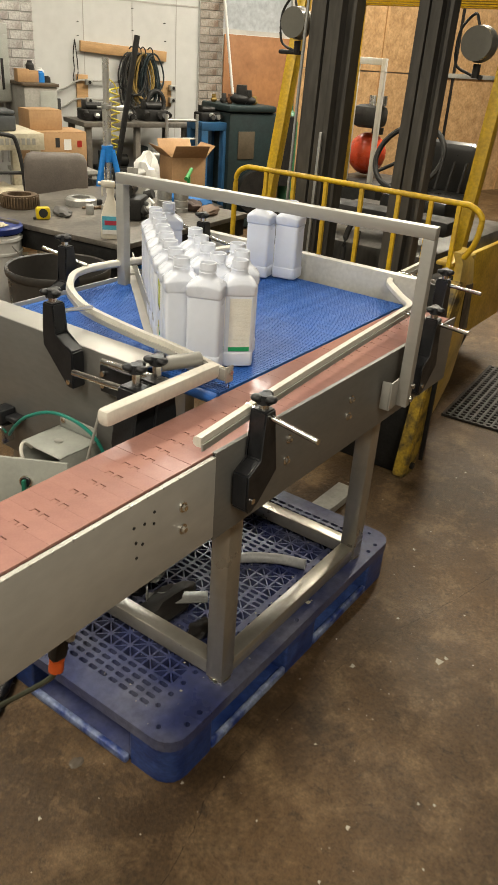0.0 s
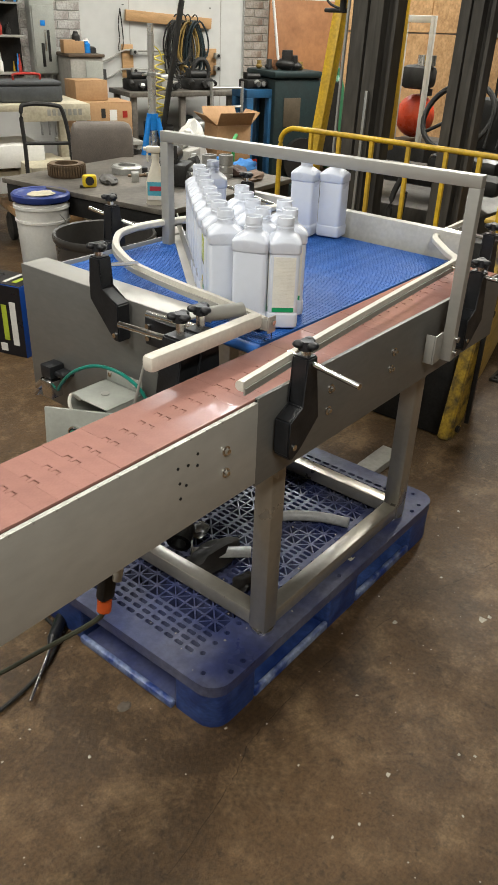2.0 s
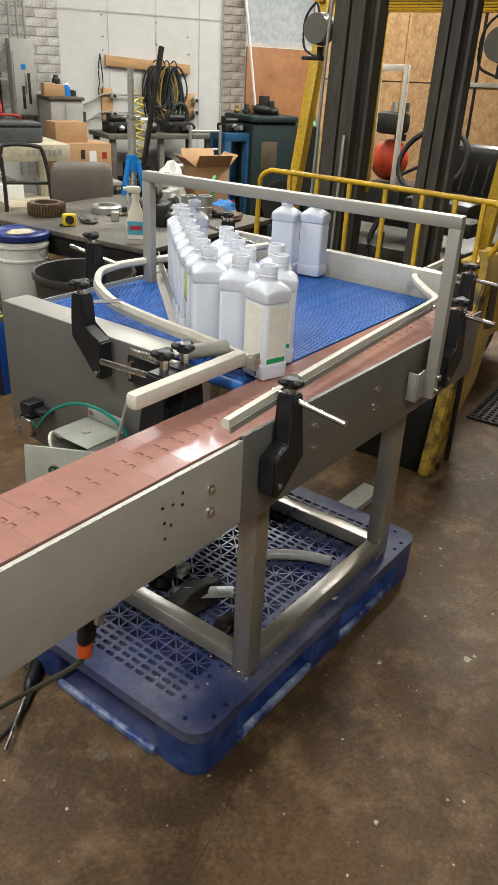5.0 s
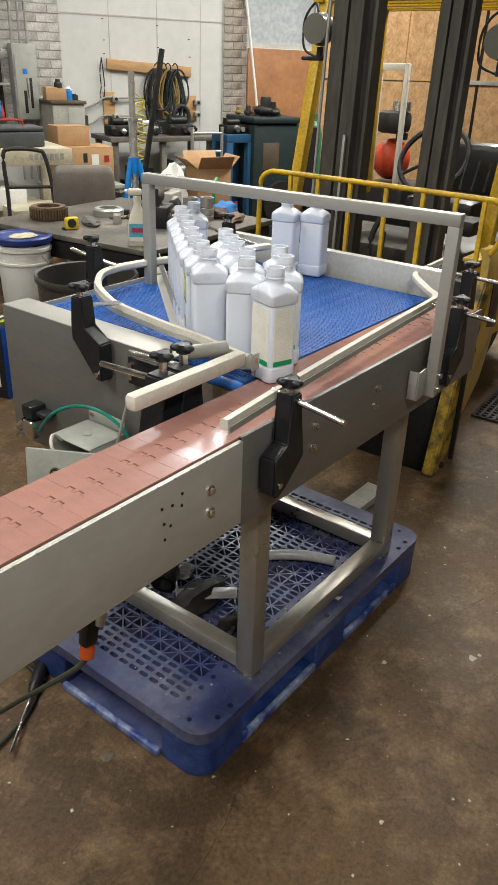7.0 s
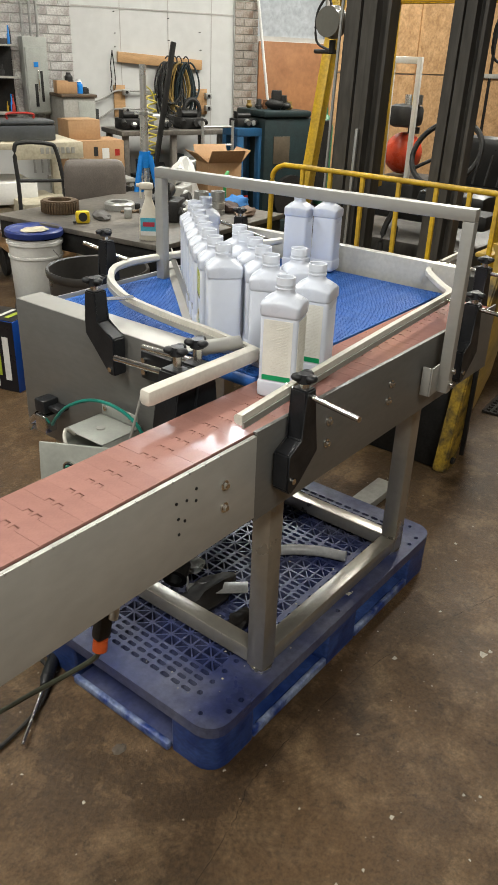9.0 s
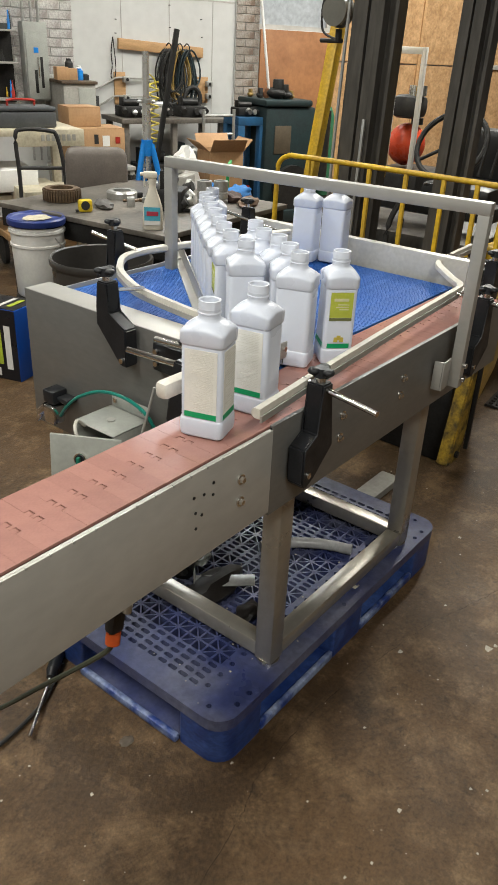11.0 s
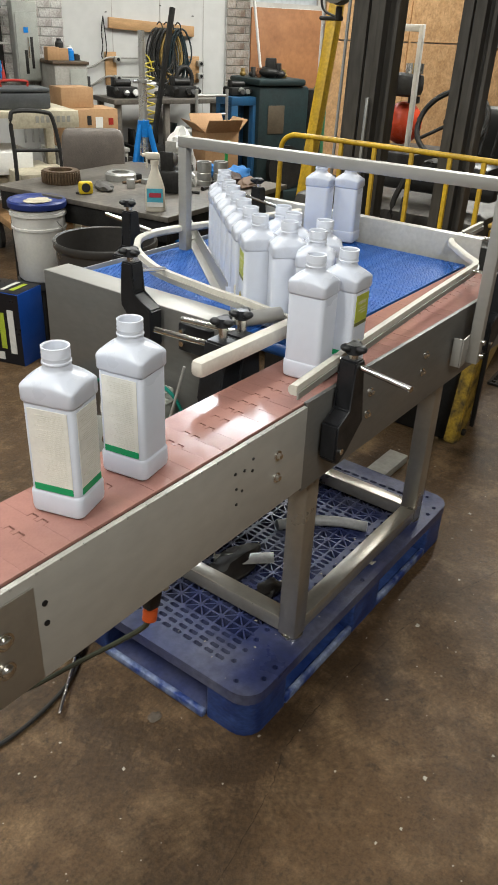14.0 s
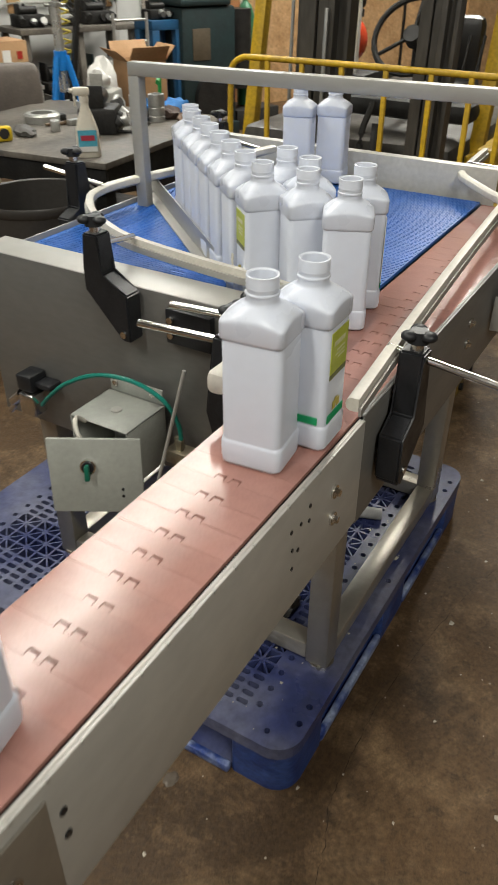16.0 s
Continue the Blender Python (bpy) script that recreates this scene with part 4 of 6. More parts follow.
def block(x0, x1, y0, y1, z0, z1, corner=()):
    """Foot block; corner: which of its corners are well rounded."""
    bm = bmesh.new()
    pts = []
    for cx, cy, a0 in ((1, 1, 0), (0, 1, 90), (0, 0, 180), (1, 0, 270)):
        r = 0.056 if (cx, cy) in corner else 0.008
        for k in range(6):
            q = radians(a0 + 18 * k)
            pts.append(((x1 - r if cx else x0 + r) + r * math.cos(q), (y1 - r if cy else y0 + r) + r * math.sin(q)))
    rows = [[bm.verts.new((x, y, z)) for x, y in pts] for z in (z0, z1 - 0.03, z1)]
    for p, q in zip(rows, rows[1:]):
        for i in range(len(pts)):
            j = (i + 1) % len(pts)
            bm.faces.new((p[i], p[j], q[j], q[i]))
    bm.faces.new(rows[0][::-1])
    bm.faces.new(rows[-1])
    return bm


X3 = ((PX0 + 0.002, PX0 + 0.155), (0.55, 0.70), (PX1 - 0.155, PX1 - 0.002))
Y3 = ((PY0 + 0.002, PY0 + 0.135), (0.555, 0.705), (PY1 - 0.135, PY1 - 0.002))
for i, (x0, x1) in enumerate(X3):
    for j, (y0, y1) in enumerate(Y3):
        cor = {(0, 0): ((0, 0),), (2, 0): ((1, 0),), (0, 2): ((0, 1),), (2, 2): ((1, 1),)}.get((i, j), ())
        part("foot_block", block(x0, x1, y0, y1, 0.0, PZ - 0.0325, cor), PALLET_SCUFF, pal)
for y0, y1 in Y3:
    for xa, xb in ((X3[0][1], X3[1][0]), (X3[1][1], X3[2][0])):
        part("runner", B(((xa, y0 - 0.002, 0.0), (xb, y0 + 0.014, 0.026)), bev=0.005), PALLET_LIP, pal, "pale scuffed runner edge")
        part("runner", B(((xa, y0 + 0.0145, 0.0), (xb, y1 - 0.005, 0.012)), bev=0.002), PALLET_SCUFF, pal)
for x0, x1 in X3:
    for ya, yb in ((Y3[0][1], Y3[1][0]), (Y3[1][1], Y3[2][0])):
        if x0 < 0.1:
            part("runner", B(((x0 - 0.014, ya, 0.0), (x0 + 0.004, yb, 0.024)), bev=0.006), PALLET_LIP, pal, "pale scuffed runner edge")
            part("runner", B(((x0 + 0.0045, ya, 0.0), (x1 - 0.005, yb, 0.010)), bev=0.002), PALLET, pal)
        else:
            part("runner", B(((x0 + 0.01, ya, 0.0), (x1 - 0.01, yb, 0.022)), bev=0.006), PALLET_SCUFF, pal)

# ---- long wall: piers, panels, fittings ----
BRICK = mat("painted_brick", (0.60, 0.59, 0.57), 0.75, 0, 0.3, 9, 0.25, 60, color2=(0.36, 0.33, 0.31), objvar=0.10)
CONCRETE_GREY = mat("grey_paint_worn", (0.33, 0.32, 0.29), 0.55, 0, 0.15, 6, 0.05, 50)
WOOD = mat("pale_timber", (0.50, 0.30, 0.14), 0.6, 0, 0.15, 5, 0.1, 40, stretch=(1, 6, 6))
PLY = mat("brown_plywood", (0.34, 0.155, 0.065), 0.6, 0, 0.15, 3, 0.08, 40, color2=(0.25, 0.11, 0.045))
OSB = mat("osb_board", (0.50, 0.31, 0.155), 0.65, 0, 0.3, 7, 0.15, 60, color2=(0.38, 0.22, 0.10), fine=40, objvar=0.07)
CARD = mat("cardboard", (0.42, 0.25, 0.125), 0.7, 0, 0.1, 6, 0.06, 60)
WHITE_P = mat("white_enamel", (0.72, 0.71, 0.68), 0.45, 0, 0.06, 8)
RUBBER = mat("black_rubber", (0.026, 0.025, 0.024), 0.6, 0, 0.2, 20, 0.1, 80)
TEAL = mat("teal_enamel", (0.015, 0.030, 0.032), 0.5, 0, 0.25, 6, 0.06, 50)
BLUE_P = mat("blue_enamel", (0.015, 0.22, 0.68), 0.4, 0, 0.12, 10)
BENCH = mat("worn_steel_bench", (0.10, 0.09, 0.078), 0.5, 0.2, 0.3, 4, 0.08, 60, color2=(0.19, 0.17, 0.145))
GALV = mat("galvanised", (0.50, 0.50, 0.48), 0.4, 0.7, 0.15, 12)
UPHOL = mat("grey_upholstery", (0.150, 0.128, 0.112), 0.45, 0, 0.12, 10, 0.2, 200)


def brick_run(s0, s1, z0, z1, off, mm=None):
    """Bricks of a pier as pieces of the wall."""
    me = {}
    row = 0
    zz = z0
    while zz < z1:
        x = s0 - (0.105 if row % 2 else 0.0)
        while x < s1 - 0.01:
            a, b = max(x, s0), min(x + 0.204, s1)
            if b - a > 0.03:
                key = round(b - a, 3)
                if key not in me:
                    bm = bmesh.new()
                    bm_box(bm, (0, -0.009, 0), (b - a, 0.004, 0.065), 0.004)
                    me[key] = finish("brick", bm, mm or BRICK)
                ob = new("brick", me[key])
                ob.parent = w
                ob.location = (a, -off - 0.003 * random.random(), zz)
            x += 0.21
        zz += 0.071
        row += 1


def at_wall(ob, s, off, z=0.0, rz=0):
    ob.matrix_world = on_wall(s, off, z, rz)
    return ob


# sheet seams and screws on the white panels
for s in (1.04, 1.52, 1.98):
    sm = tagged(part("trim", B(((0, -0.003, 0.2), (0.006, 0.0, 3.5)), bev=0), CEIL, smooth=False), "thin joint strip between white wall sheets", "trim", kind="structure")
    at_wall(sm, s, -0.019)
sm = at_wall(tagged(part("trim", B(((0.0, -0.004, -0.006), (1.64, 0.0, 0.006)), bev=0), CEIL, smooth=False), "thin level joint on white wall sheets", "trim", kind="structure"), 0.585, -0.019, 1.86)
for s, z in ((0.98, 1.83), (0.985, 1.66), (0.98, 1.55), (1.52, 1.80), (1.52, 1.62), (1.85, 1.70), (1.86, 1.55)):
    o = solid("screw_hook", C(((0, 0.02, 0), (0, -0.012, 0), 0.0035)), DARK, "small dark screw hook in white wall", "hook", on_wall(s, 0, z), group="hooks on the wall")
# plywood and chipboard
o = solid("plywood_sheet", B(((2.535, -0.022, 0.0), (3.395, -0.002, 1.655)), bev=0.001), PLY, "brown plywood sheet standing against the wall", "plywood", WALL_AT @ pose(0, 0.038, 0))
osb = tagged(new("osb_cladding"), "orange chipboard cladding of the wall behind the truck", "wall panel", kind="structure")
osb.matrix_world = WALL_AT
for k in range(5):
    for j, (z0, z1) in enumerate(((0.0, 1.385), (1.40, 2.62))):
        x0 = 3.46 + k * 1.2 - 0.0
        part("osb_panel", B(((x0, 0.012, z0), (x0 + 1.19, 0.036, z1)), bev=0.002), OSB, osb, smooth=False)
for k in range(6):
    part("batten", B(((3.44 + k * 1.2, -0.008, 0.0), (3.475 + k * 1.2, 0.0115, 2.62)), bev=0.002), DARK if k == 2 else WOOD, osb)
part("level_batten", B(((5.7, -0.010, 1.37), (6.8, 0.0115, 1.42)), bev=0.002), CONCRETE_GREY, osb)
solid("white_pole", C(((2.60, -0.14, 0.95), (2.42, -0.03, 2.4), 0.014)), WHITE_P, "thin white pole leaning on the brick pier", "pole", WALL_AT @ pose(0, 0.02, 0))
# timber with hanging hoses
o = solid("wall_timber", B(((0, -0.035, 0), (0.87, 0.0, 0.088)), bev=0.003), WOOD, "pale timber rail screwed to the white wall", "timber rail", on_wall(0.995, -0.018, 1.425, 0) @ pose(0, 0, 0, 0, 3.2, 0))
random.seed(5)
HOSES = (("black_cable_coil", RUBBER, 1.47, 0.0072, 9), ("yellow_hose_coil", mat("hose_ochre", (0.30, 0.20, 0.06), 0.5), 1.585, 0.010, 5), ("black_hose_coil", mat("hose_dark", (0.018, 0.03, 0.035), 0.5), 1.66, 0.0085, 9), ("grey_cable_coil", RUBBER, 1.54, 0.006, 7))
for nm, mm, s, r, cnt in HOSES:
    hose = thing(nm, "coiled dark hoses and cables hanging on the timber", "hose", on_wall(s, 0.075, 1.44), group="coils on the timber")
    for k in range(cnt):
        rx, rz = 0.075 + 0.05 * random.random(), 0.16 + 0.11 * random.random()
        dx, dy = 0.05 * (random.random() - 0.5), 0.09 * (random.random() - 0.5)
        pts = [(dx + rx * math.sin(q * math.pi / 6) * (0.6 + 0.4 * math.sin(q * math.pi / 12)), dy + 0.01 * math.sin(q), -rz + rz * math.cos(q * math.pi / 6)) for q in range(13)]
        part("loop", tube(pts, r, 6, 3), mm, hose)
    part("hook", tube([(0, 0.05, 0.03), (0, 0.0, 0.05), (0, -0.05, 0.03), (0, -0.06, -0.01)], 0.006, 6), DARK, hose)
reel = thing("cable_reel", "black cable reel hanging below the hoses", "cable reel", on_wall(1.70, 0.12, 1.02))
bm = bmesh.new()
bm_sweep(bm, [(0.085 * math.cos(q * math.pi / 10), 0, 0.105 * math.sin(q * math.pi / 10)) for q in range(20)] + [(0.085, 0, 0.0)], circle_prof(0.022, 8), up=(0, 1, 0))
part("ring", bm, RUBBER, reel)
part("spoke", B(((-0.08, -0.01, -0.012), (0.08, 0.01, 0.012))), DARK, reel)
for s0, s1, z0, z1 in ((0.95, 1.06, 0.96, 1.235), (1.81, 1.93, 0.98, 1.21)):
    brd = thing("outlet_board", "small wooden board with metal socket boxes", "socket board", on_wall(s0, -0.018, z0), group="socket boards on the wall")
    part("board", B(((0, -0.02, 0), (s1 - s0, 0, z1 - z0)), bev=0.002), WOOD, brd)
    for q in (0.06, z1 - z0 - 0.06):
        bx = part("socket_box", B(((s1 - s0 - 0.035, -0.065, q - 0.025), (s1 - s0 + 0.03, -0.021, q + 0.025)), bev=0.004), GALV, brd, "galvanised socket box")
        part("socket", C(((s1 - s0, -0.066, q), (s1 - s0, -0.07, q), 0.014)), DARK, bx)
for z, s0 in ((1.185, 0.72), (1.03, 0.70)):
    solid("conduit", tube([(s0, 0, z - 0.10), (s0 + 0.12, 0, z - 0.06), (s0 + 0.24, 0, z), (1.1, 0, z), (1.5, 0, z), (1.83, 0, z)], 0.008), CONCRETE_GREY, "thin grey steel conduit on the white wall", "conduit", WALL_AT @ pose(0, -0.02, 0), group="conduits on the wall")
solid("wall_wire", tube([(0, 0, 0.02), (-0.02, 0, -0.10), (-0.015, 0, -0.22), (-0.03, 0, -0.30), (0.0, 0, -0.33), (0.02, 0, -0.22), (0.0, 0, 0.02)], 0.005), DARK, "loop of dark wire on the white wall", "wire", on_wall(0.945, 0.01, 1.50))
# electrical panel
ep = thing("electrical_panel", "grey steel electrical panel on the painted brick", "electrical panel", on_wall(0.092, 0.02, 1.0))
part("case", B(((0, -0.13, 0), (0.205, 0.0, 0.60)), bev=0.006), GREY_BOX, ep)
dr = part("door", B(((0.012, -0.145, 0.012), (0.193, -0.1305, 0.52)), bev=0.004), GREY_BOX, ep)
part("name_plate", B(((0.075, -0.149, 0.37), (0.115, -0.1455, 0.41))), BLUE_P, dr, "blue plate")
part("inset", B(((0.125, -0.148, 0.10), (0.148, -0.1455, 0.34))), DARK, dr)
part("inset", B(((0.070, -0.149, 0.06), (0.096, -0.1455, 0.24))), DARK, dr)
part("latch", B(((0.103, -0.158, 0.18), (0.111, -0.1455, 0.34))), CHROME, dr)
for x in (0.03, 0.10, 0.16):
    part("riser", C(((x, -0.06, 0.60), (x, -0.06, 2.2), 0.012)), GALV, ep, "grey steel conduit")
    part("drop", C(((x, -0.06, -0.5), (x, -0.06, 0.0), 0.011)), GALV, ep)
# tool shelf
ts = thing("tool_shelf", "dark steel shelf crowded with small tools", "shelf", on_wall(-0.68, 0.02, 0.86))
part("back", B(((0, -0.02, 0.12), (0.70, 0.0, 0.72)), bev=0.002), DARK, ts)
for z in (0.14, 0.42, 0.66):
    part("board", B(((0, -0.20, z), (0.70, -0.021, z + 0.015)), bev=0.002), CONCRETE_GREY, ts)
random.seed(11)
TOOLC = [DARK, RUBBER, mat("red_plastic", (0.40, 0.03, 0.02), 0.4), GALV, BLUE_P, WHITE_P, YELLOW]
for k in range(44):
    x, z = 0.03 + 0.64 * random.random(), random.choice((0.156, 0.436, 0.676))
    h, wd = 0.05 + 0.12 * random.random(), 0.012 + 0.022 * random.random()
    tl = thing("hand_tool", "small hand tool standing on the dark shelf", "tool", on_wall(-0.68 + x, 0.04 + 0.13 * random.random(), 0.861 + z), group="tools on the shelf")
    bm = bmesh.new()
    bm_lathe(bm, [(0.001, 0), (wd * 0.6, 0), (wd * 0.6, h * 0.5), (wd * 0.3, h * 0.6), (wd * 0.25, h), (0.001, h)], seg=8)
    part("handle", bm, random.choice(TOOLC), tl)
# toolbox and cream table
ct = thing("cream_table", "old cream painted steel table", "table", on_wall(-1.15, 1.9, 0))
CREAMP = mat("cream_paint", (0.52, 0.47, 0.35), 0.5, 0, 0.18, 6, 0.05, 40)
part("top", B(((0, 0, 0.905), (1.10, 0.55, 0.945)), bev=0.004), CREAMP, ct)
part("apron", B(((0.62, -0.004, 0.84), (1.10, 0.0, 0.945)), bev=0.001), CREAMP, ct)
for x, y in ((0.02, 0.02), (1.02, 0.02), (0.02, 0.48), (1.02, 0.48)):
    part("leg", B(((x, y, 0), (x + 0.06, y + 0.05, 0.905)), bev=0.003), CREAMP, ct)
part("lower_shelf", B(((0.02, 0.03, 0.50), (1.08, 0.53, 0.53)), bev=0.003), CREAMP, ct)
part("drawer", B(((0.2, -0.03, 0.56), (0.75, 0.4, 0.70)), bev=0.004), WHITE_P, ct)
for k in range(7):
    part("lettering_bar", B(((0.80 + 0.036 * k, -0.0075, 0.875), (0.822 + 0.036 * k, -0.0045, 0.915)), bev=0), CONCRETE_GREY, ct)
tb = thing("tool_case", "dark grey plastic tool case on the cream table", "tool case", on_wall(-0.62, 1.68, 0.947))
part("case", B(((0, -0.12, 0), (0.42, 0.12, 0.10)), bev=0.015), mat("dark_grey_plastic", (0.07, 0.075, 0.08), 0.5), tb)
part("lid", B(((0.0, -0.12, 0.102), (0.42, 0.12, 0.13)), bev=0.012), mat("dark_grey_plastic", (0.07, 0.075, 0.08), 0.5), tb)
part("handle", tube([(0.12, -0.02, 0.13), (0.13, -0.02, 0.165), (0.29, -0.02, 0.165), (0.30, -0.02, 0.13)], 0.008), mat("red_plastic", (0.40, 0.03, 0.02), 0.4), tb, "red handle")
# grey cabinet with clutter
cab = thing("grey_cabinet", "grey steel cabinet with small things on top", "cabinet", on_wall(0.30, 0.48, 0))
part("body", B(((0, 0, 0), (0.285, 0.42, 1.15)), bev=0.006), CONCRETE_GREY, cab)
part("top", B(((-0.015, -0.015, 1.151), (0.300, 0.43, 1.175)), bev=0.004), mat("brown_top", (0.10, 0.07, 0.045), 0.6), cab)
part("door", B(((0.13, -0.008, 0.05), (0.277, -0.0005, 1.12)), bev=0.003), GREY_BOX, cab)
part("sign", B(((0.20, -0.012, 0.93), (0.240, -0.0085, 0.98))), mat("red_plastic", (0.40, 0.03, 0.02), 0.4), cab, "small red sign")
for x, y, rr, h, mm, nm in ((0.05, 0.12, 0.05, 0.10, CARD, "carton"), (0.16, 0.12, 0.045, 0.09, CARD, "carton"), (0.20, 0.25, 0.035, 0.16, RUBBER, "canister"), (0.26, 0.12, 0.03, 0.09, BLUE_P, "canister"), (0.33, 0.14, 0.035, 0.05, RUBBER, "canister"), (0.29, 0.2, 0.03, 0.11, WHITE_P, "canister")):
    bm = bmesh.new()
    if nm == "carton":
        bm_box(bm, (-rr, -rr, 0), (rr, rr, h), 0.003)
    else:
        bm_lathe(bm, [(0.001, 0), (rr, 0), (rr, h * 0.8), (rr * 0.6, h * 0.9), (rr * 0.6, h), (0.001, h)], seg=14)
    solid(nm, bm, mm, "small container on top of the grey cabinet", "container", on_wall(0.295 + x * 0.78, 0.46 - y, 1.176), group="containers on the cabinet")
solid("dark_panel", B(((0, 0, 0), (0.07, 0.2, 1.05)), bev=0.004), RUBBER, "dark narrow panel beside the grey cabinet", "panel", on_wall(0.61, 0.30, 0))
# cartons on a stand
st = thing("low_stand", "plain low steel stand under cardboard boxes", "stand", on_wall(0.02, 1.18, 0))
part("top", B(((0, 0, 0.55), (0.62, 0.40, 0.58)), bev=0.003), CONCRETE_GREY, st)
for x, y in ((0.01, 0.01), (0.57, 0.01), (0.01, 0.35), (0.57, 0.35)):
    part("leg", B(((x, y, 0), (x + 0.04, y + 0.04, 0.55)), bev=0.002), CONCRETE_GREY, st)


def carton(nm, size, m, label, open_top=False, marks=()):
    ob = thing(nm, label, "cardboard box", m)
    lx, ly, lz = size
    th = 0.006
    for lo, hi in (((0, 0, 0), (lx, th, lz)), ((0, ly - th, 0), (lx, ly, lz)), ((0, th, 0), (th, ly - th, lz)), ((lx - th, th, 0), (lx, ly - th, lz)), ((th, th, 0), (lx - th, ly - th, th))):
        part("side_panel", B((lo, hi), bev=0.001), CARD, ob)
    if open_top:
        for lo, hi, piv, rot in (((0, 0, 0), (lx, -ly * 0.45, th), (0, 0, lz), (-52, 0, 0)), ((0, 0, 0), (lx, ly * 0.45, th), (0, ly, lz), (58, 0, 0)), ((0, 0, 0), (-lx * 0.42, ly, th), (0, 0, lz), (0, 38, 0)), ((0, 0, 0), (lx * 0.42, ly, th), (lx, 0, lz), (0, -48, 0))):
            bm = bmesh.new()
            bm_box(bm, [min(a, b) for a, b in zip(lo, hi)], [max(a, b) for a, b in zip(lo, hi)], 0.001, pose(*piv, *rot))
            part("flap", bm, CARD, ob)
    else:
        part("top_flap", B(((0, 0, lz + 0.0005), (lx / 2 - 0.001, ly, lz + th)), bev=0.001), CARD, ob)
        part("top_flap", B(((lx / 2 + 0.001, 0, lz + 0.0005), (lx, ly, lz + th)), bev=0.001), CARD, ob)
    for x0, x1, z0, z1, mm in marks:
        part("printed_mark", B(((x0, -0.0025, z0), (x1, -0.0005, z1)), bev=0), mm, ob)
    return ob


carton("carton_box", (0.46, 0.32, 0.28), on_wall(0.12, 1.10, 0.582), "brown cardboard box with small printed marks on a stand", marks=((0.20, 0.235, 0.17, 0.24, RUBBER), (0.27, 0.33, 0.15, 0.23, WHITE_P), (0.38, 0.42, 0.17, 0.22, TOOLC[2])))
carton("carton_box", (0.27, 0.22, 0.14), on_wall(0.15, 1.02, 0.872, 4), "small brown cardboard box stacked on another")
# bench by the wall with machines
b2 = thing("wall_bench", "grey bench by the wall crowded with machines", "bench", on_wall(0.76, 0.62, 0))
part("top", B(((0, 0, 0.85), (1.08, 0.5, 0.89)), bev=0.004), BENCH, b2)
for x, y in ((0.03, 0.03), (0.99, 0.03), (0.03, 0.42), (0.99, 0.42), (0.5, 0.03)):
    part("leg", B(((x, y, 0), (x + 0.05, y + 0.05, 0.85)), bev=0.003), BENCH, b2)
part("lower_shelf", B(((0.02, 0.03, 0.30), (1.06, 0.48, 0.33)), bev=0.003), BENCH, b2)


def machine(nm, label, cat, m, w_, d_, h_, mm, seed, group="", extra=4):
    """A small workshop machine: housing, motor, spindle, knobs and legs."""
    rnd = random.Random(seed)
    ob = thing(nm, label, cat, m, group)
    part("housing", B(((0, 0, 0), (w_, d_, h_ * 0.55)), bev=0.012), mm, ob)
    bm = bmesh.new()
    bm_cyl(bm, (w_ * 0.2, d_ * 0.5, h_ * 0.72), (w_ * 0.85, d_ * 0.5, h_ * 0.72), h_ * 0.18, seg=18)
    part("motor", bm, DARK if rnd.random() < 0.6 else GALV, ob)
    for k in range(extra):
        x, r = w_ * rnd.random(), 0.012 + 0.02 * rnd.random()
        bm = bmesh.new()
        bm_cyl(bm, (x, 0.0, h_ * 0.15 + h_ * 0.3 * rnd.random()), (x, -0.02 - 0.03 * rnd.random(), h_ * 0.3), r, seg=12)
        part("knob", bm, rnd.choice((RUBBER, GALV, DARK)), ob)
    part("bracket", B(((w_ * 0.1, d_ * 0.3, h_ * 0.5), (w_ * 0.16, d_ * 0.7, h_)), bev=0.003), mm, ob)
    part("lead", tube([(w_, d_ * 0.5, h_ * 0.3), (w_ + 0.05, d_ * 0.5, h_ * 0.1), (w_ + 0.06, d_ * 0.3, 0.01)], 0.005, 6), RUBBER, ob)
    return ob


machine("bench_grinder", "dark bench grinder on the wall bench", "machine", on_wall(0.82, 0.50, 0.892), 0.22, 0.2, 0.16, DARK, 1, extra=5)
machine("bench_vice", "dark iron vice on the wall bench", "machine", on_wall(1.12, 0.50, 0.892), 0.16, 0.2, 0.14, CONCRETE_GREY, 2)
machine("drill_press_head", "dark machine head on the wall bench", "machine", on_wall(1.40, 0.50, 0.892), 0.24, 0.2, 0.17, DARK, 3, extra=6)
machine("pump_unit", "oily dark pump under the wall bench", "machine", on_wall(0.95, 0.58, 0.332), 0.34, 0.3, 0.30, DARK, 4, extra=6)
machine("compressor", "dark compressor on the lower shelf", "machine", on_wall(1.38, 0.58, 0.332), 0.34, 0.3, 0.34, TEAL, 6, extra=6)
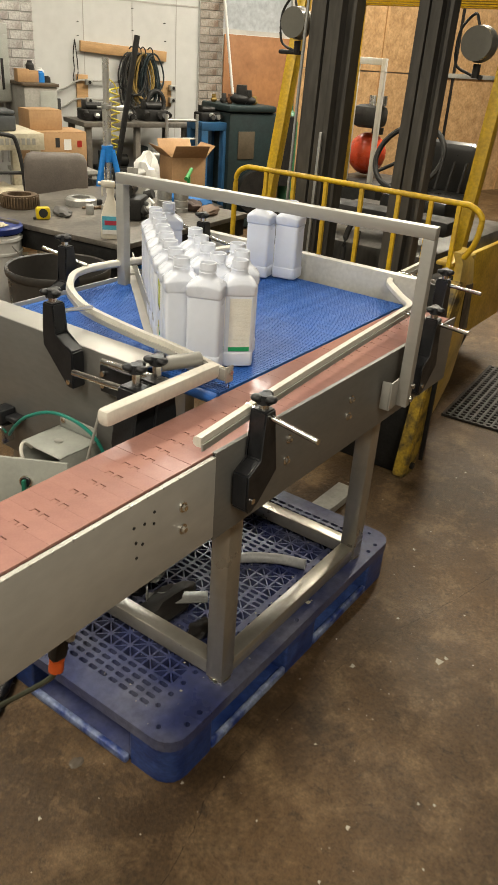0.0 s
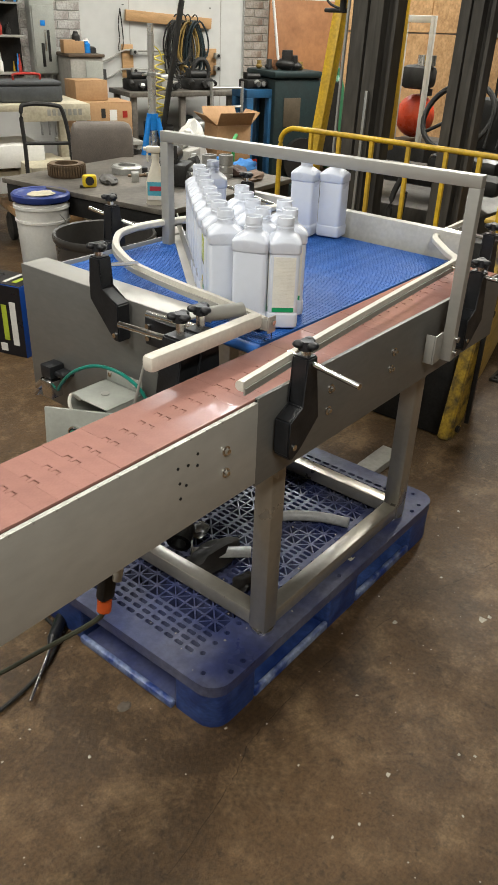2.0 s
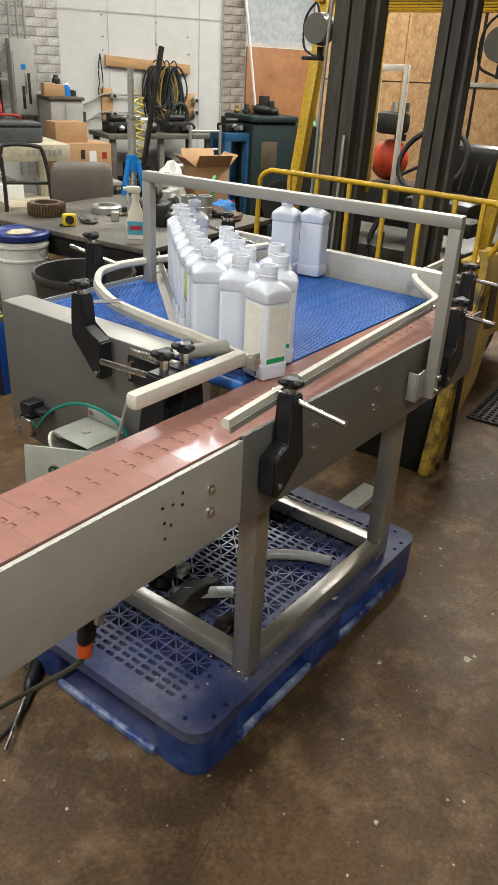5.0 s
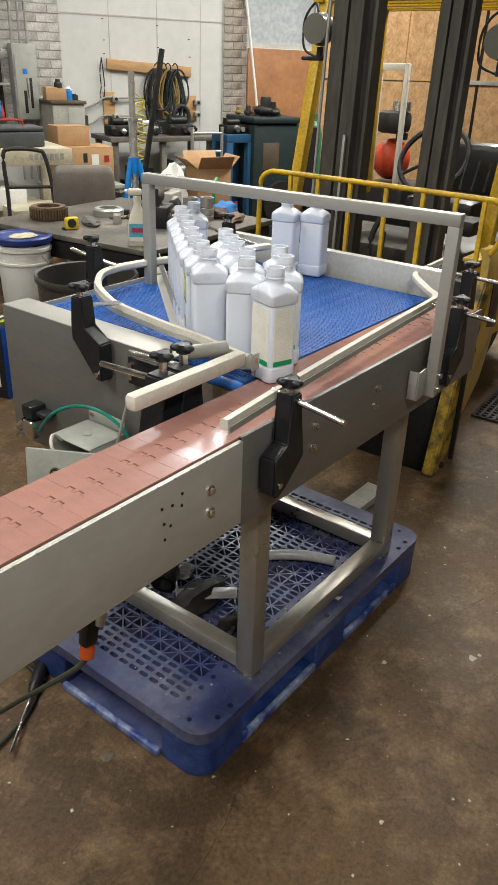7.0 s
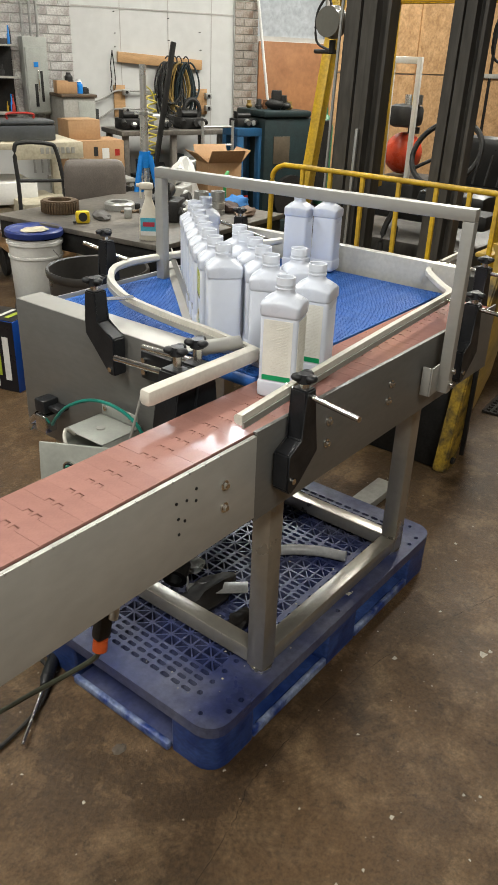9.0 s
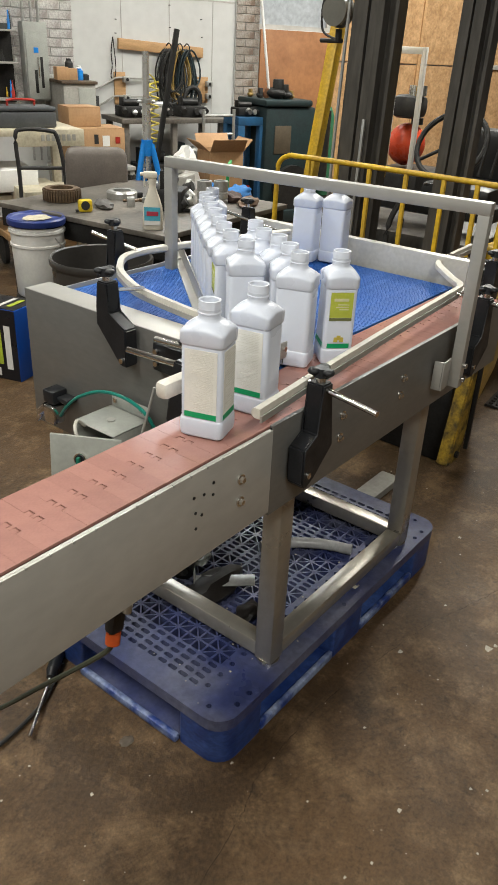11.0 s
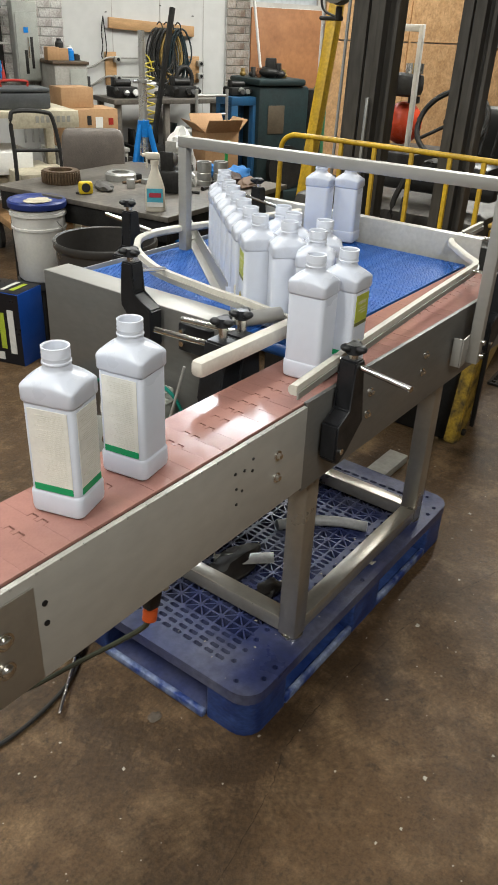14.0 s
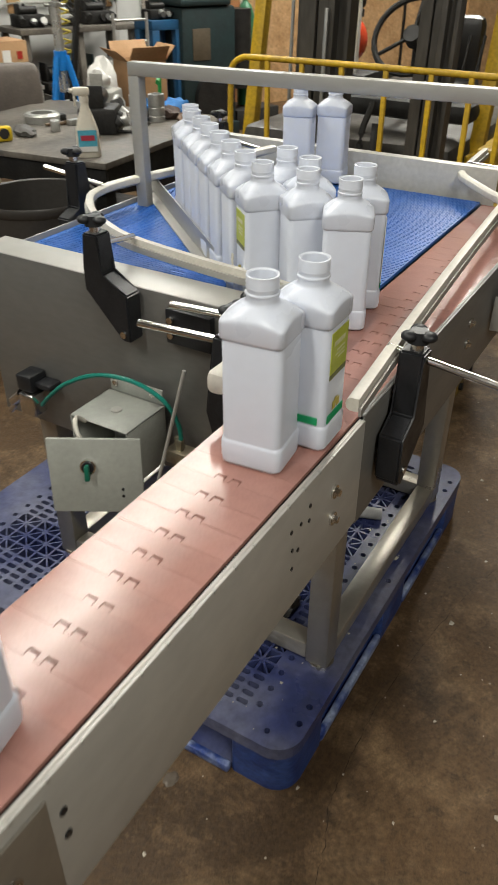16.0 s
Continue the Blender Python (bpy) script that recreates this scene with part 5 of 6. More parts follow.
# frame rack and blue stand
rk = thing("frame_rack", "pale steel tube rack standing on the floor", "rack", on_wall(1.36, 1.0, 0))
for x in (0, 0.30):
    part("upright", C(((x, 0, 0), (x, 0, 1.0), 0.014), seg=10), GALV, rk)
for z in (0.55, 0.80, 0.95):
    part("rung", C(((0, 0, z), (0.30, 0, z), 0.010), seg=10), GALV, rk)
bs = thing("blue_stand", "blue steel machine stand by the wall", "machine stand", on_wall(1.74, 0.95, 0))
part("top", B(((0, 0, 0.86), (0.30, 0.28, 0.93)), bev=0.004), mat("blue_steel", (0.02, 0.09, 0.20), 0.45, 0, 0.15, 10), bs)
for x, y in ((0, 0), (0.23, 0), (0, 0.21), (0.23, 0.21)):
    part("leg", B(((x, y, 0), (x + 0.07, y + 0.07, 0.86)), bev=0.003), mat("blue_steel", (0.02, 0.09, 0.20), 0.45, 0, 0.15, 10), bs)
machine("reduction_drive", "dark reduction drive on the blue stand", "machine", on_wall(1.78, 0.88, 0.932), 0.2, 0.16, 0.13, DARK, 8)
# teal machine by the plywood
tm = thing("teal_machine", "dark teal machine tool under clutter", "machine", on_wall(2.0, 1.0, 0))
part("cabinet", B(((0, 0, 0), (0.56, 0.55, 1.02)), bev=0.03), TEAL, tm)
part("top_cover", B(((-0.02, -0.02, 1.022), (0.50, 0.5, 1.08)), bev=0.02), TEAL, tm)
part("sign_plate", B(((0.10, -0.006, 0.62), (0.28, -0.0005, 0.86)), bev=0.002), mat("faded_plate", (0.09, 0.07, 0.045), 0.6), tm)
part("side_tank", C(((0.72, 0.2, 0.35), (0.72, 0.2, 0.98), 0.13), seg=20), DARK, tm)
part("wheel_guard", C(((0.3, -0.06, 0.32), (0.3, -0.005, 0.32), 0.2), seg=24), DARK, tm)
part("lower_box", B(((0.02, -0.12, 0.02), (0.5, -0.005, 0.12))), TEAL, tm)
gb = solid("gas_bottle", (lambda bm: (bm_lathe(bm, [(0.001, 0), (0.075, 0.01), (0.08, 0.05), (0.08, 0.75), (0.05, 0.83), (0.02, 0.86), (0.02, 0.92), (0.001, 0.92)], seg=18), bm)[1])(bmesh.new()), mat("green_enamel", (0.04, 0.16, 0.08), 0.4), "green gas bottle beside the teal machine", "gas bottle", on_wall(2.86, 0.75, 0.17))
solid("bottle_crate", B(((-0.25, -0.2, 0), (0.25, 0.2, 0.168)), bev=0.005), RUBBER, "dark low crate under the gas bottle", "crate", on_wall(2.86, 0.75, 0))
for k in range(10):
    rnd = random.Random(30 + k)
    sx, sz, big = 2.02 + 0.46 * rnd.random(), 1.082, 0.5 + 0.8 * rnd.random()
    bm = bmesh.new()
    bm_sphere(bm, (0, 0, 0.035), 0.05, 1 + rnd.random() * 0.5, 1, 0.7, 10, 7)
    bm_box(bm, (-0.02, -0.02, 0.0), (0.05, 0.03, 0.08 + 0.05 * rnd.random()), 0.006)
    solid("odd_part", bm, (DARK, mat("dull_ochre", (0.22, 0.14, 0.03), 0.6), RUBBER, mat("rust", (0.16, 0.07, 0.03), 0.7), DARK, RUBBER)[k % 6], "greasy machine part lying on the teal machine", "machine part", on_wall(sx, 0.62 + 0.32 * rnd.random(), sz, 360 * rnd.random()) @ Matrix.Diagonal((big, big, big, 1)), group="parts on the teal machine")

# ---- middle ground ----
js = thing("jack_stand", "blue tripod stand with a galvanised pole", "stand", on_wall(0.11, 2.6, 0))
part("pole", C(((0, 0, 0.75), (0, 0, 1.17), 0.026), ((0, 0, 1.17), (0, 0, 1.445), 0.020), seg=18), mat("bright_pole", (0.74, 0.73, 0.70), 0.3, 0.75, 0.1, 12), js, "galvanised pole")
part("collar", C(((0, 0, 1.165), (0, 0, 1.185), 0.032), ((-0.06, 0.0, 1.172), (0.06, 0, 1.172), 0.007), seg=16), GALV, js)
part("hub", C(((0, 0, 0.86), (0, 0, 0.955), 0.036), seg=18), BLUE_P, js)
for q in range(3):
    a = radians(200 + 120 * q)
    part("leg", C(((0.03 * math.cos(a), 0.03 * math.sin(a), 0.93), (0.26 * math.cos(a), 0.26 * math.sin(a), 0.0), 0.018), seg=12), BLUE_P, js)
solid("steel_bar", B(((-0.014, -0.014, 0), (0.014, 0.014, 1.60)), bev=0.003), DARK, "long dark steel bar leaning upright", "steel bar", on_wall(-0.075, 2.62, 0.0) @ pose(0.08, 0, 0, 0, 11, 0))
coil = thing("coil_hose", "yellow coiled air hose hanging", "air hose", on_wall(0.275, 2.35, 0.93))
bm = bmesh.new()
bm_sweep(bm, [(0.032 * math.cos(q * 0.6), 0.032 * math.sin(q * 0.6), 0.34 - q * 0.0048) for q in range(84)], circle_prof(0.0055, 6))
part("coil", bm, mat("hose_yellow", (0.60, 0.50, 0.06), 0.4), coil)
part("lead", tube([(0.022, 0, 0.30), (0.0, 0, 0.36), (-0.05, 0.02, 0.40)], 0.0045, 6), mat("hose_yellow", (0.60, 0.50, 0.06), 0.4), coil)
# office chair
ch = thing("office_chair", "grey upholstered office chair seen from behind", "chair", pose(2.38, 3.06, 0, 0, 0, 49))
bm = bmesh.new()
for k, (t_, wd, z_) in enumerate(((0.012, 0.140, 0.510), (0.030, 0.172, 0.522), (0.040, 0.186, 0.56), (0.044, 0.189, 0.80), (0.040, 0.184, 0.872), (0.030, 0.168, 0.905), (0.012, 0.140, 0.918))):
    ring = [bm.verts.new((t_ * math.copysign(abs(math.cos(q * math.pi / 14)) ** 0.5, math.cos(q * math.pi / 14)), wd * math.copysign(abs(math.sin(q * math.pi / 14)) ** 0.35, math.sin(q * math.pi / 14)), z_)) for q in range(28)]
    if k:
        for i in range(28):
            bm.faces.new((prev[i], prev[(i + 1) % 28], ring[(i + 1) % 28], ring[i]))
    else:
        bm.faces.new(ring[::-1])
    prev = ring
bm.faces.new(prev)
part("backrest", bm, UPHOL, ch)
part("seat", B(((0.03, -0.22, 0.40), (0.46, 0.22, 0.47)), bev=0.03), UPHOL, ch)
for y in (-0.25, 0.25):
    part("armrest", B(((0.06, y - 0.025, 0.585), (0.30, y + 0.025, 0.62)), bev=0.012), RUBBER, ch)
    part("arm_post", C(((0.18, y, 0.42), (0.18, y, 0.585), 0.014)), RUBBER, ch)
part("back_stem", B(((-0.03, -0.03, 0.40), (0.03, 0.03, 0.55)), bev=0.006), RUBBER, ch)
part("gas_column", C(((0.24, 0, 0.10), (0.24, 0, 0.40), 0.025)), RUBBER, ch)
for q in range(5):
    a = radians(72 * q)
    leg = part("base_arm", C(((0.24, 0, 0.11), (0.24 + 0.27 * math.cos(a), 0.27 * math.sin(a), 0.075), 0.018)), RUBBER, ch)
    part("castor", C(((0.24 + 0.27 * math.cos(a), 0.27 * math.sin(a) - 0.02, 0.03), (0.24 + 0.27 * math.cos(a), 0.27 * math.sin(a) + 0.02, 0.03), 0.03)), RUBBER, leg)
# platform cart with tube handle
pc = thing("hand_cart", "black tube handle cart with pale deck", "cart", on_wall(-0.60, 2.25, 0))
part("handle", tube([(-0.02, 0, 0.3), (-0.01, 0, 0.70), (-0.015, 0, 0.94), (0.03, 0, 0.985), (0.20, 0, 0.975), (0.25, 0, 0.93), (0.285, 0, 0.70), (0.295, 0, 0.3)], 0.013, 8, 5), RUBBER, pc)
for z in (0.52, 0.75):
    part("crossbar", C(((-0.012, 0, z + 0.01), (0.285, 0, z), 0.011)), RUBBER, pc)
part("deck", B(((-0.05, 0.02, 0.24), (0.34, 0.75, 0.29)), bev=0.005), WOOD, pc)
part("crate", B(((0.03, 0.05, 0.292), (0.33, 0.6, 0.60)), bev=0.004), CREAMP, pc)
for x, y in ((0, 0.1), (0.29, 0.1), (0, 0.65), (0.29, 0.65)):
    part("wheel", C(((x - 0.015, y, 0.1), (x + 0.015, y, 0.1), 0.1), seg=18), RUBBER, pc)

# workbench in the middle ground
wb = thing("workbench", "dark steel workbench with worn top", "workbench", pose(1.62, 1.75, 0, 0, 0, 5))
part("top", B(((0, 0, 0.695), (1.10, 1.13, 0.72)), bev=0.003), BENCH, wb)
part("apron", B(((0.012, 0.012, 0.60), (0.03, 1.11, 0.694)), bev=0.002), DARK, wb)
part("apron", B(((0.031, 0.012, 0.60), (1.08, 0.03, 0.694)), bev=0.002), DARK, wb)
for x, y in ((0.04, 0.04), (0.99, 0.04), (0.04, 1.02), (0.99, 1.02)):
    part("leg", B(((x, y, 0), (x + 0.07, y + 0.07, 0.694)), bev=0.004), DARK, wb)
part("lower_shelf", B(((0.05, 0.05, 0.25), (1.05, 1.08, 0.27)), bev=0.003), DARK, wb)
TZ = 0.7205
# gear ring
gr = thing("gear_ring", "rusty toothed steel ring on the workbench", "gear", pose(1.815, 2.70, TZ))
RUST = mat("rusty_steel", (0.17, 0.115, 0.07), 0.55, 0.4, 0.3, 14, 0.1, 80)
bm = bmesh.new()
bm_lathe(bm, [(0.062, 0), (0.092, 0), (0.092, 0.066), (0.062, 0.066), (0.062, 0)], seg=40)
part("ring", bm, RUST, gr)
for q in range(40):
    a = 2 * math.pi * q / 40
    bm = bmesh.new()
    bm_box(bm, (0.0925, -0.004, 0.004), (0.102, 0.004, 0.06), 0.001, pose(0, 0, 0, 0, 0, math.degrees(a)))
    part("tooth", bm, RUST, gr)
gr2 = thing("small_gear_ring", "small grey steel ring on the workbench", "gear", pose(2.12, 2.56, TZ))
bm = bmesh.new()
bm_lathe(bm, [(0.05, 0), (0.085, 0), (0.085, 0.03), (0.075, 0.04), (0.05, 0.04), (0.05, 0)], seg=28)
part("ring", bm, GALV, gr2)
# tape measure
tp = thing("tape_measure", "yellow tape measure on the workbench", "tape measure", pose(1.705, 2.385, TZ, 0, 0, -30))
part("case", B(((-0.035, -0.02, 0), (0.035, 0.02, 0.062)), bev=0.012), mat("tape_yellow", (0.72, 0.52, 0.02), 0.4), tp)
part("side_disc", C(((-0.002, -0.0205, 0.034), (-0.002, -0.0235, 0.034), 0.022)), RUBBER, tp)
part("blade_tip", B(((-0.05, -0.010, 0.002), (-0.036, 0.010, 0.012)), bev=0.001), RUBBER, tp)
# spray bottle
sp = thing("spray_bottle", "cream plastic spray bottle with blue label", "spray bottle", pose(1.685, 1.885, TZ, 0, 0, -50) @ Matrix.Diagonal((1.18, 1.15, 1.1, 1)))
SPRAY = mat("spray_plastic", (0.70, 0.65, 0.55), 0.4, 0, 0.05, 12)
bm = bmesh.new()
rings = []
for z, hx, hy in ((0, 0.036, 0.022), (0.006, 0.040, 0.025), (0.09, 0.038, 0.024), (0.12, 0.030, 0.021), (0.15, 0.020, 0.018), (0.17, 0.0135, 0.0135), (0.185, 0.0135, 0.0135)):
    rings.append([bm.verts.new((hx * math.copysign(abs(math.cos(q * math.pi / 10)) ** 0.6, math.cos(q * math.pi / 10)), hy * math.copysign(abs(math.sin(q * math.pi / 10)) ** 0.6, math.sin(q * math.pi / 10)), z)) for q in range(20)])
for p, q in zip(rings, rings[1:]):
    for i in range(20):
        bm.faces.new((p[i], p[(i + 1) % 20], q[(i + 1) % 20], q[i]))
bm.faces.new(rings[0][::-1])
bm.faces.new(rings[-1])
part("body", bm, SPRAY, sp)
part("collar", C(((0, 0, 0.1855), (0, 0, 0.205), 0.016)), SPRAY, sp)
bm = B(((-0.036, -0.010, 0.2055), (0.020, 0.010, 0.234)), bev=0.008)
bm_box(bm, (-0.034, -0.004, 0.170), (-0.027, 0.004, 0.206), 0.002)
part("trigger_head", bm, SPRAY, sp)
part("nozzle", C(((-0.0355, 0, 0.222), (-0.046, 0, 0.222), 0.0075)), SPRAY, sp)
lb = part("label_panel", B(((-0.031, -0.0275, 0.022), (0.031, -0.0255, 0.095)), bev=0), mat("label_sky", (0.10, 0.42, 0.56), 0.45), sp, "sky blue label")
part("label_foot", B(((-0.031, -0.0285, 0.022), (0.031, -0.0278, 0.040)), bev=0), WHITE_P, lb)
part("label_word", B(((-0.022, -0.0288, 0.060), (0.024, -0.0278, 0.078)), bev=0), mat("label_red", (0.45, 0.05, 0.08), 0.45), lb)
# motor, cans, gloves, rag
machine("motor_block", "dark electric motor block on the workbench", "machine", pose(2.06, 2.05, TZ, 0, 0, 30), 0.17, 0.17, 0.20, DARK, 14, extra=5)
machine("gear_motor", "grey gear motor on the workbench", "machine", pose(2.46, 2.40, TZ, 0, 0, 20), 0.17, 0.17, 0.18, CONCRETE_GREY, 15, extra=5)
for k, (x, y) in enumerate(((2.36, 2.16), (2.43, 2.10))):
    cn = thing("steel_sleeve", "ribbed steel sleeve standing on the workbench", "machine part", pose(x, y, TZ), group="sleeves on the bench")
    bm = bmesh.new()
    bm_lathe(bm, [(0.028, 0), (0.040, 0), (0.040, 0.02), (0.036, 0.025), (0.040, 0.03), (0.040, 0.06), (0.036, 0.065), (0.040, 0.07), (0.040, 0.12), (0.028, 0.12), (0.028, 0)], seg=22)
    part("sleeve", bm, GALV, cn)


def crumple(nm, label, cat, m, sx, sy, sz, mm, seed, group=""):
    """A crumpled cloth or glove: a lumpy low body with folds."""
    rnd = random.Random(seed)
    bm = bmesh.new()
    bmesh.ops.create_icosphere(bm, subdivisions=3, radius=1)
    for v in bm.verts:
        n_ = noise.noise(v.co * 2.1 + Vector((seed, 0, 0))) + 0.5 * noise.noise(v.co * 4.7 + Vector((0, seed, 0)))
        k = 1 + 0.26 * n_
        v.co = Vector((v.co.x * sx * k, v.co.y * sy * k, max(0, (v.co.z * 0.8 + 0.45) * sz * k)))
    return solid(nm, bm, mm, label, cat, m, group)


crumple("work_glove", "brown leather work glove on the workbench", "glove", pose(2.50, 1.96, TZ, 0, 0, 20), 0.11, 0.05, 0.035, mat("glove_leather", (0.16, 0.10, 0.065), 0.7), 3, "gloves on the bench")
crumple("work_glove", "dark leather work glove on the workbench", "glove", pose(2.52, 2.12, TZ, 0, 0, 80), 0.10, 0.05, 0.045, mat("glove_dark", (0.08, 0.05, 0.04), 0.7), 4, "gloves on the bench")
crumple("work_glove", "grey work glove on the workbench", "glove", pose(1.86, 2.42, TZ, 0, 0, 60), 0.10, 0.045, 0.028, mat("glove_grey", (0.10, 0.095, 0.09), 0.8), 5, "gloves on the bench")
crumple("blue_rag", "crumpled blue cloth on the workbench", "cloth", pose(2.66, 2.16, TZ, 0, 0, 10), 0.10, 0.07, 0.05, mat("cloth_blue", (0.02, 0.16, 0.45), 0.75), 6)
crumple("blue_rag", "crumpled blue cloth on the workbench", "cloth", pose(2.60, 2.28, TZ, 0, 0, 10), 0.06, 0.05, 0.055, mat("cloth_blue", (0.02, 0.16, 0.45), 0.75), 7)
for k in range(14):
    rnd = random.Random(70 + k)
    bm = bmesh.new()
    if k % 2:
        bm_cyl(bm, (0, 0, 0.008), (0.05 + 0.08 * rnd.random(), 0.02, 0.008), 0.007, seg=8)
        bm_cyl(bm, (0, 0, 0.008), (-0.03, -0.01, 0.008), 0.011, seg=8)
    else:
        bm_box(bm, (-0.03, -0.02, 0), (0.03, 0.02, 0.02 + 0.03 * rnd.random()), 0.004)
    solid("bench_tool", bm, (GALV, DARK, RUBBER, RUST)[k % 4], "small steel tool lying on the workbench", "tool", pose(1.75 + 0.8 * rnd.random(), 2.05 + 0.65 * rnd.random(), TZ, 0, 0, 360 * rnd.random()), group="tools on the bench")
gh = thing("green_handle_tool", "green tube handled tool on the workbench", "tool", pose(2.70, 2.28, TZ, 0, 0, 30))
part("stem", C(((0, 0, 0.0), (0.02, 0, 0.14), 0.010)), mat("tool_green", (0.03, 0.28, 0.06), 0.4), gh)
part("grip", C(((-0.07, 0, 0.135), (0.10, 0, 0.165), 0.011)), mat("tool_green", (0.03, 0.28, 0.06), 0.4), gh)
# open carton and white bag behind the bench
solid("wooden_crate", B(((0, 0, 0), (0.6, 0.42, 0.45)), bev=0.006), DARK, "dark crate behind the workbench", "crate", on_wall(0.66, 2.15, 0))
carton("open_carton", (0.27, 0.26, 0.34), on_wall(0.86, 2.05, 0.452, -6), "open cardboard box with flaps raised", True, ((0.25, 0.33, 0.03, 0.10, TOOLC[2]),))
crumple("white_sack", "crumpled white plastic sack", "sack", on_wall(0.68, 2.0, 0.452), 0.11, 0.1, 0.30, WHITE_P, 9)
for k, (s, off, wd, h) in enumerate(((0.32, 2.0, 0.30, 0.62), (-0.15, 3.0, 0.3, 0.5), (0.45, 1.5, 0.4, 0.55))):
    machine("floor_machine", "oily dark machine parts on the floor", "machine", on_wall(s, off, 0), wd, 0.3, h, DARK, 40 + k, "machines on the floor", 7)

# bucket, drum, carton of film
bk = thing("plastic_bucket", "white plastic bucket with blue lid", "bucket", pose(1.455, 2.46, 0.335))
bm = bmesh.new()
bm_lathe(bm, [(0.001, 0), (0.112, 0), (0.120, 0.01), (0.128, 0.25), (0.134, 0.252), (0.134, 0.262), (0.128, 0.264), (0.130, 0.315), (0.137, 0.317), (0.137, 0.33), (0.128, 0.332), (0.128, 0.345)], seg=36)
part("body", bm, WHITE_P, bk)
bm = bmesh.new()
bm_lathe(bm, [(0.139, 0.352), (0.142, 0.360), (0.142, 0.378), (0.135, 0.386), (0.126, 0.384), (0.122, 0.376), (0.118, 0.374), (0.001, 0.374)], seg=36)
part("lid", bm, mat("lid_blue", (0.025, 0.045, 0.20), 0.4, 0, 0.1, 8), bk, "blue lid with pale dust")
crumple("lid_dust", "pale dried residue on the bucket lid", "residue", pose(1.45, 2.45, 0.7105), 0.07, 0.06, 0.008, CREAMP, 21)
part("bail", tube([(0.0, -0.139, 0.30), (0.03, -0.150, 0.25), (0.0, -0.152, 0.20)], 0.003, 6), GALV, bk)
sto = thing("low_stool", "plain dark stool under the bucket", "stool", pose(1.455, 2.46, 0))
part("seat", C(((0, 0, 0.30), (0, 0, 0.333), 0.13), seg=24), RUBBER, sto)
for q in range(4):
    a = radians(45 + 90 * q)
    part("leg", C(((0.08 * math.cos(a), 0.08 * math.sin(a), 0.30), (0.115 * math.cos(a), 0.115 * math.sin(a), 0.0), 0.014)), RUBBER, sto)
dm = thing("black_drum", "open black plastic drum", "drum", pose(1.33, 1.85, 0))
bm = bmesh.new()
bm_lathe(bm, [(0.001, 0.0), (0.185, 0.0), (0.192, 0.02), (0.216, 0.62), (0.225, 0.63), (0.227, 0.652), (0.223, 0.66), (0.212, 0.656), (0.210, 0.62), (0.186, 0.05), (0.001, 0.05)], seg=44)
part("shell", bm, mat("drum_plastic", (0.050, 0.046, 0.042), 0.38, 0, 0.15, 8, 0.03, 60), dm)
crumple("plastic_wrap", "clear wrinkled wrap inside the drum", "wrap", pose(1.33, 1.88, 0.052), 0.14, 0.12, 0.22, mat("wrap_grey", (0.06, 0.06, 0.06), 0.15), 12)
bx = thing("blue_black_carton", "blue and black printed carton on the floor", "carton", pose(1.125, 2.245, 0, 0, 0, 16))
part("body", B(((0.002, 0, 0), (0.185, 0.40, 0.36)), bev=0.003), mat("carton_blue", (0.012, 0.075, 0.38), 0.4, 0, 0.08, 10), bx)
sd = part("black_side", B(((-0.001, 0.003, 0.003), (0.0015, 0.397, 0.357)), bev=0), mat("carton_black", (0.012, 0.012, 0.016), 0.35), bx)
part("black_top", B(((0.004, 0.004, 0.3605), (0.183, 0.396, 0.3625)), bev=0), mat("carton_black", (0.012, 0.012, 0.016), 0.35), bx)
LIME = mat("carton_lime", (0.45, 0.55, 0.05), 0.4)
part("lime_bar", B(((-0.0035, 0.09, 0.08), (-0.0015, 0.12, 0.26)), bev=0), LIME, sd)
part("white_bar", B(((-0.0035, 0.035, 0.06), (-0.0015, 0.07, 0.28)), bev=0), WHITE_P, sd)
part("code_patch", B(((-0.0035, 0.11, 0.02), (-0.0015, 0.15, 0.06)), bev=0), WHITE_P, sd)
part("lime_bar", B(((0.04, 0.05, 0.363), (0.15, 0.075, 0.365)), bev=0), LIME, bx)
part("white_bar", B(((0.03, 0.10, 0.363), (0.16, 0.12, 0.365)), bev=0), WHITE_P, bx)

# ---- lift truck ----
TRUCK_DARK = mat("mast_steel", (0.105, 0.097, 0.086), 0.42, 0.3, 0.3, 5, 0.06, 60, stretch=(1, 1, 0.2))
tr = thing("lift_truck", "yellow lift truck with dark steel mast", "lift truck")
# load backrest
bkr = new("load_backrest")
bkr.parent = tr
bkr["label"] = "yellow tube load backrest"
XB = 1.93
part("hoop", tube([(XB, 1.37, 0.42), (XB, 1.365, 0.75), (XB, 1.36, 1.0), (XB, 1.352, 1.06), (XB, 1.31, 1.09), (XB, 1.24, 1.095), (XB, 0.85, 1.095), (XB, 0.36, 1.092), (XB, 0.29, 1.088), (XB, 0.247, 1.06), (XB, 0.242, 1.02), (XB, 0.252, 0.96), (XB + 0.01, 0.285, 0.90)], 0.011, 10, 5), YELLOW, bkr)
for y in (1.20, 1.06, 0.905, 0.74, 0.58, 0.445, 0.335):
    part("bar", B(((XB - 0.008, y - 0.0085, 0.42), (XB + 0.008, y + 0.0085, 1.088)), bev=0.003), YELLOW, bkr)
part("lower_rail", B(((XB - 0.015, 0.34, 0.36), (XB + 0.02, 1.36, 0.42)), bev=0.004), YELLOW, bkr)
for z in (0.30, 0.58):
    part("carriage_bar", B(((1.97, 0.45, z), (2.03, 1.30, z + 0.1)), bev=0.006), TRUCK_DARK, tr)
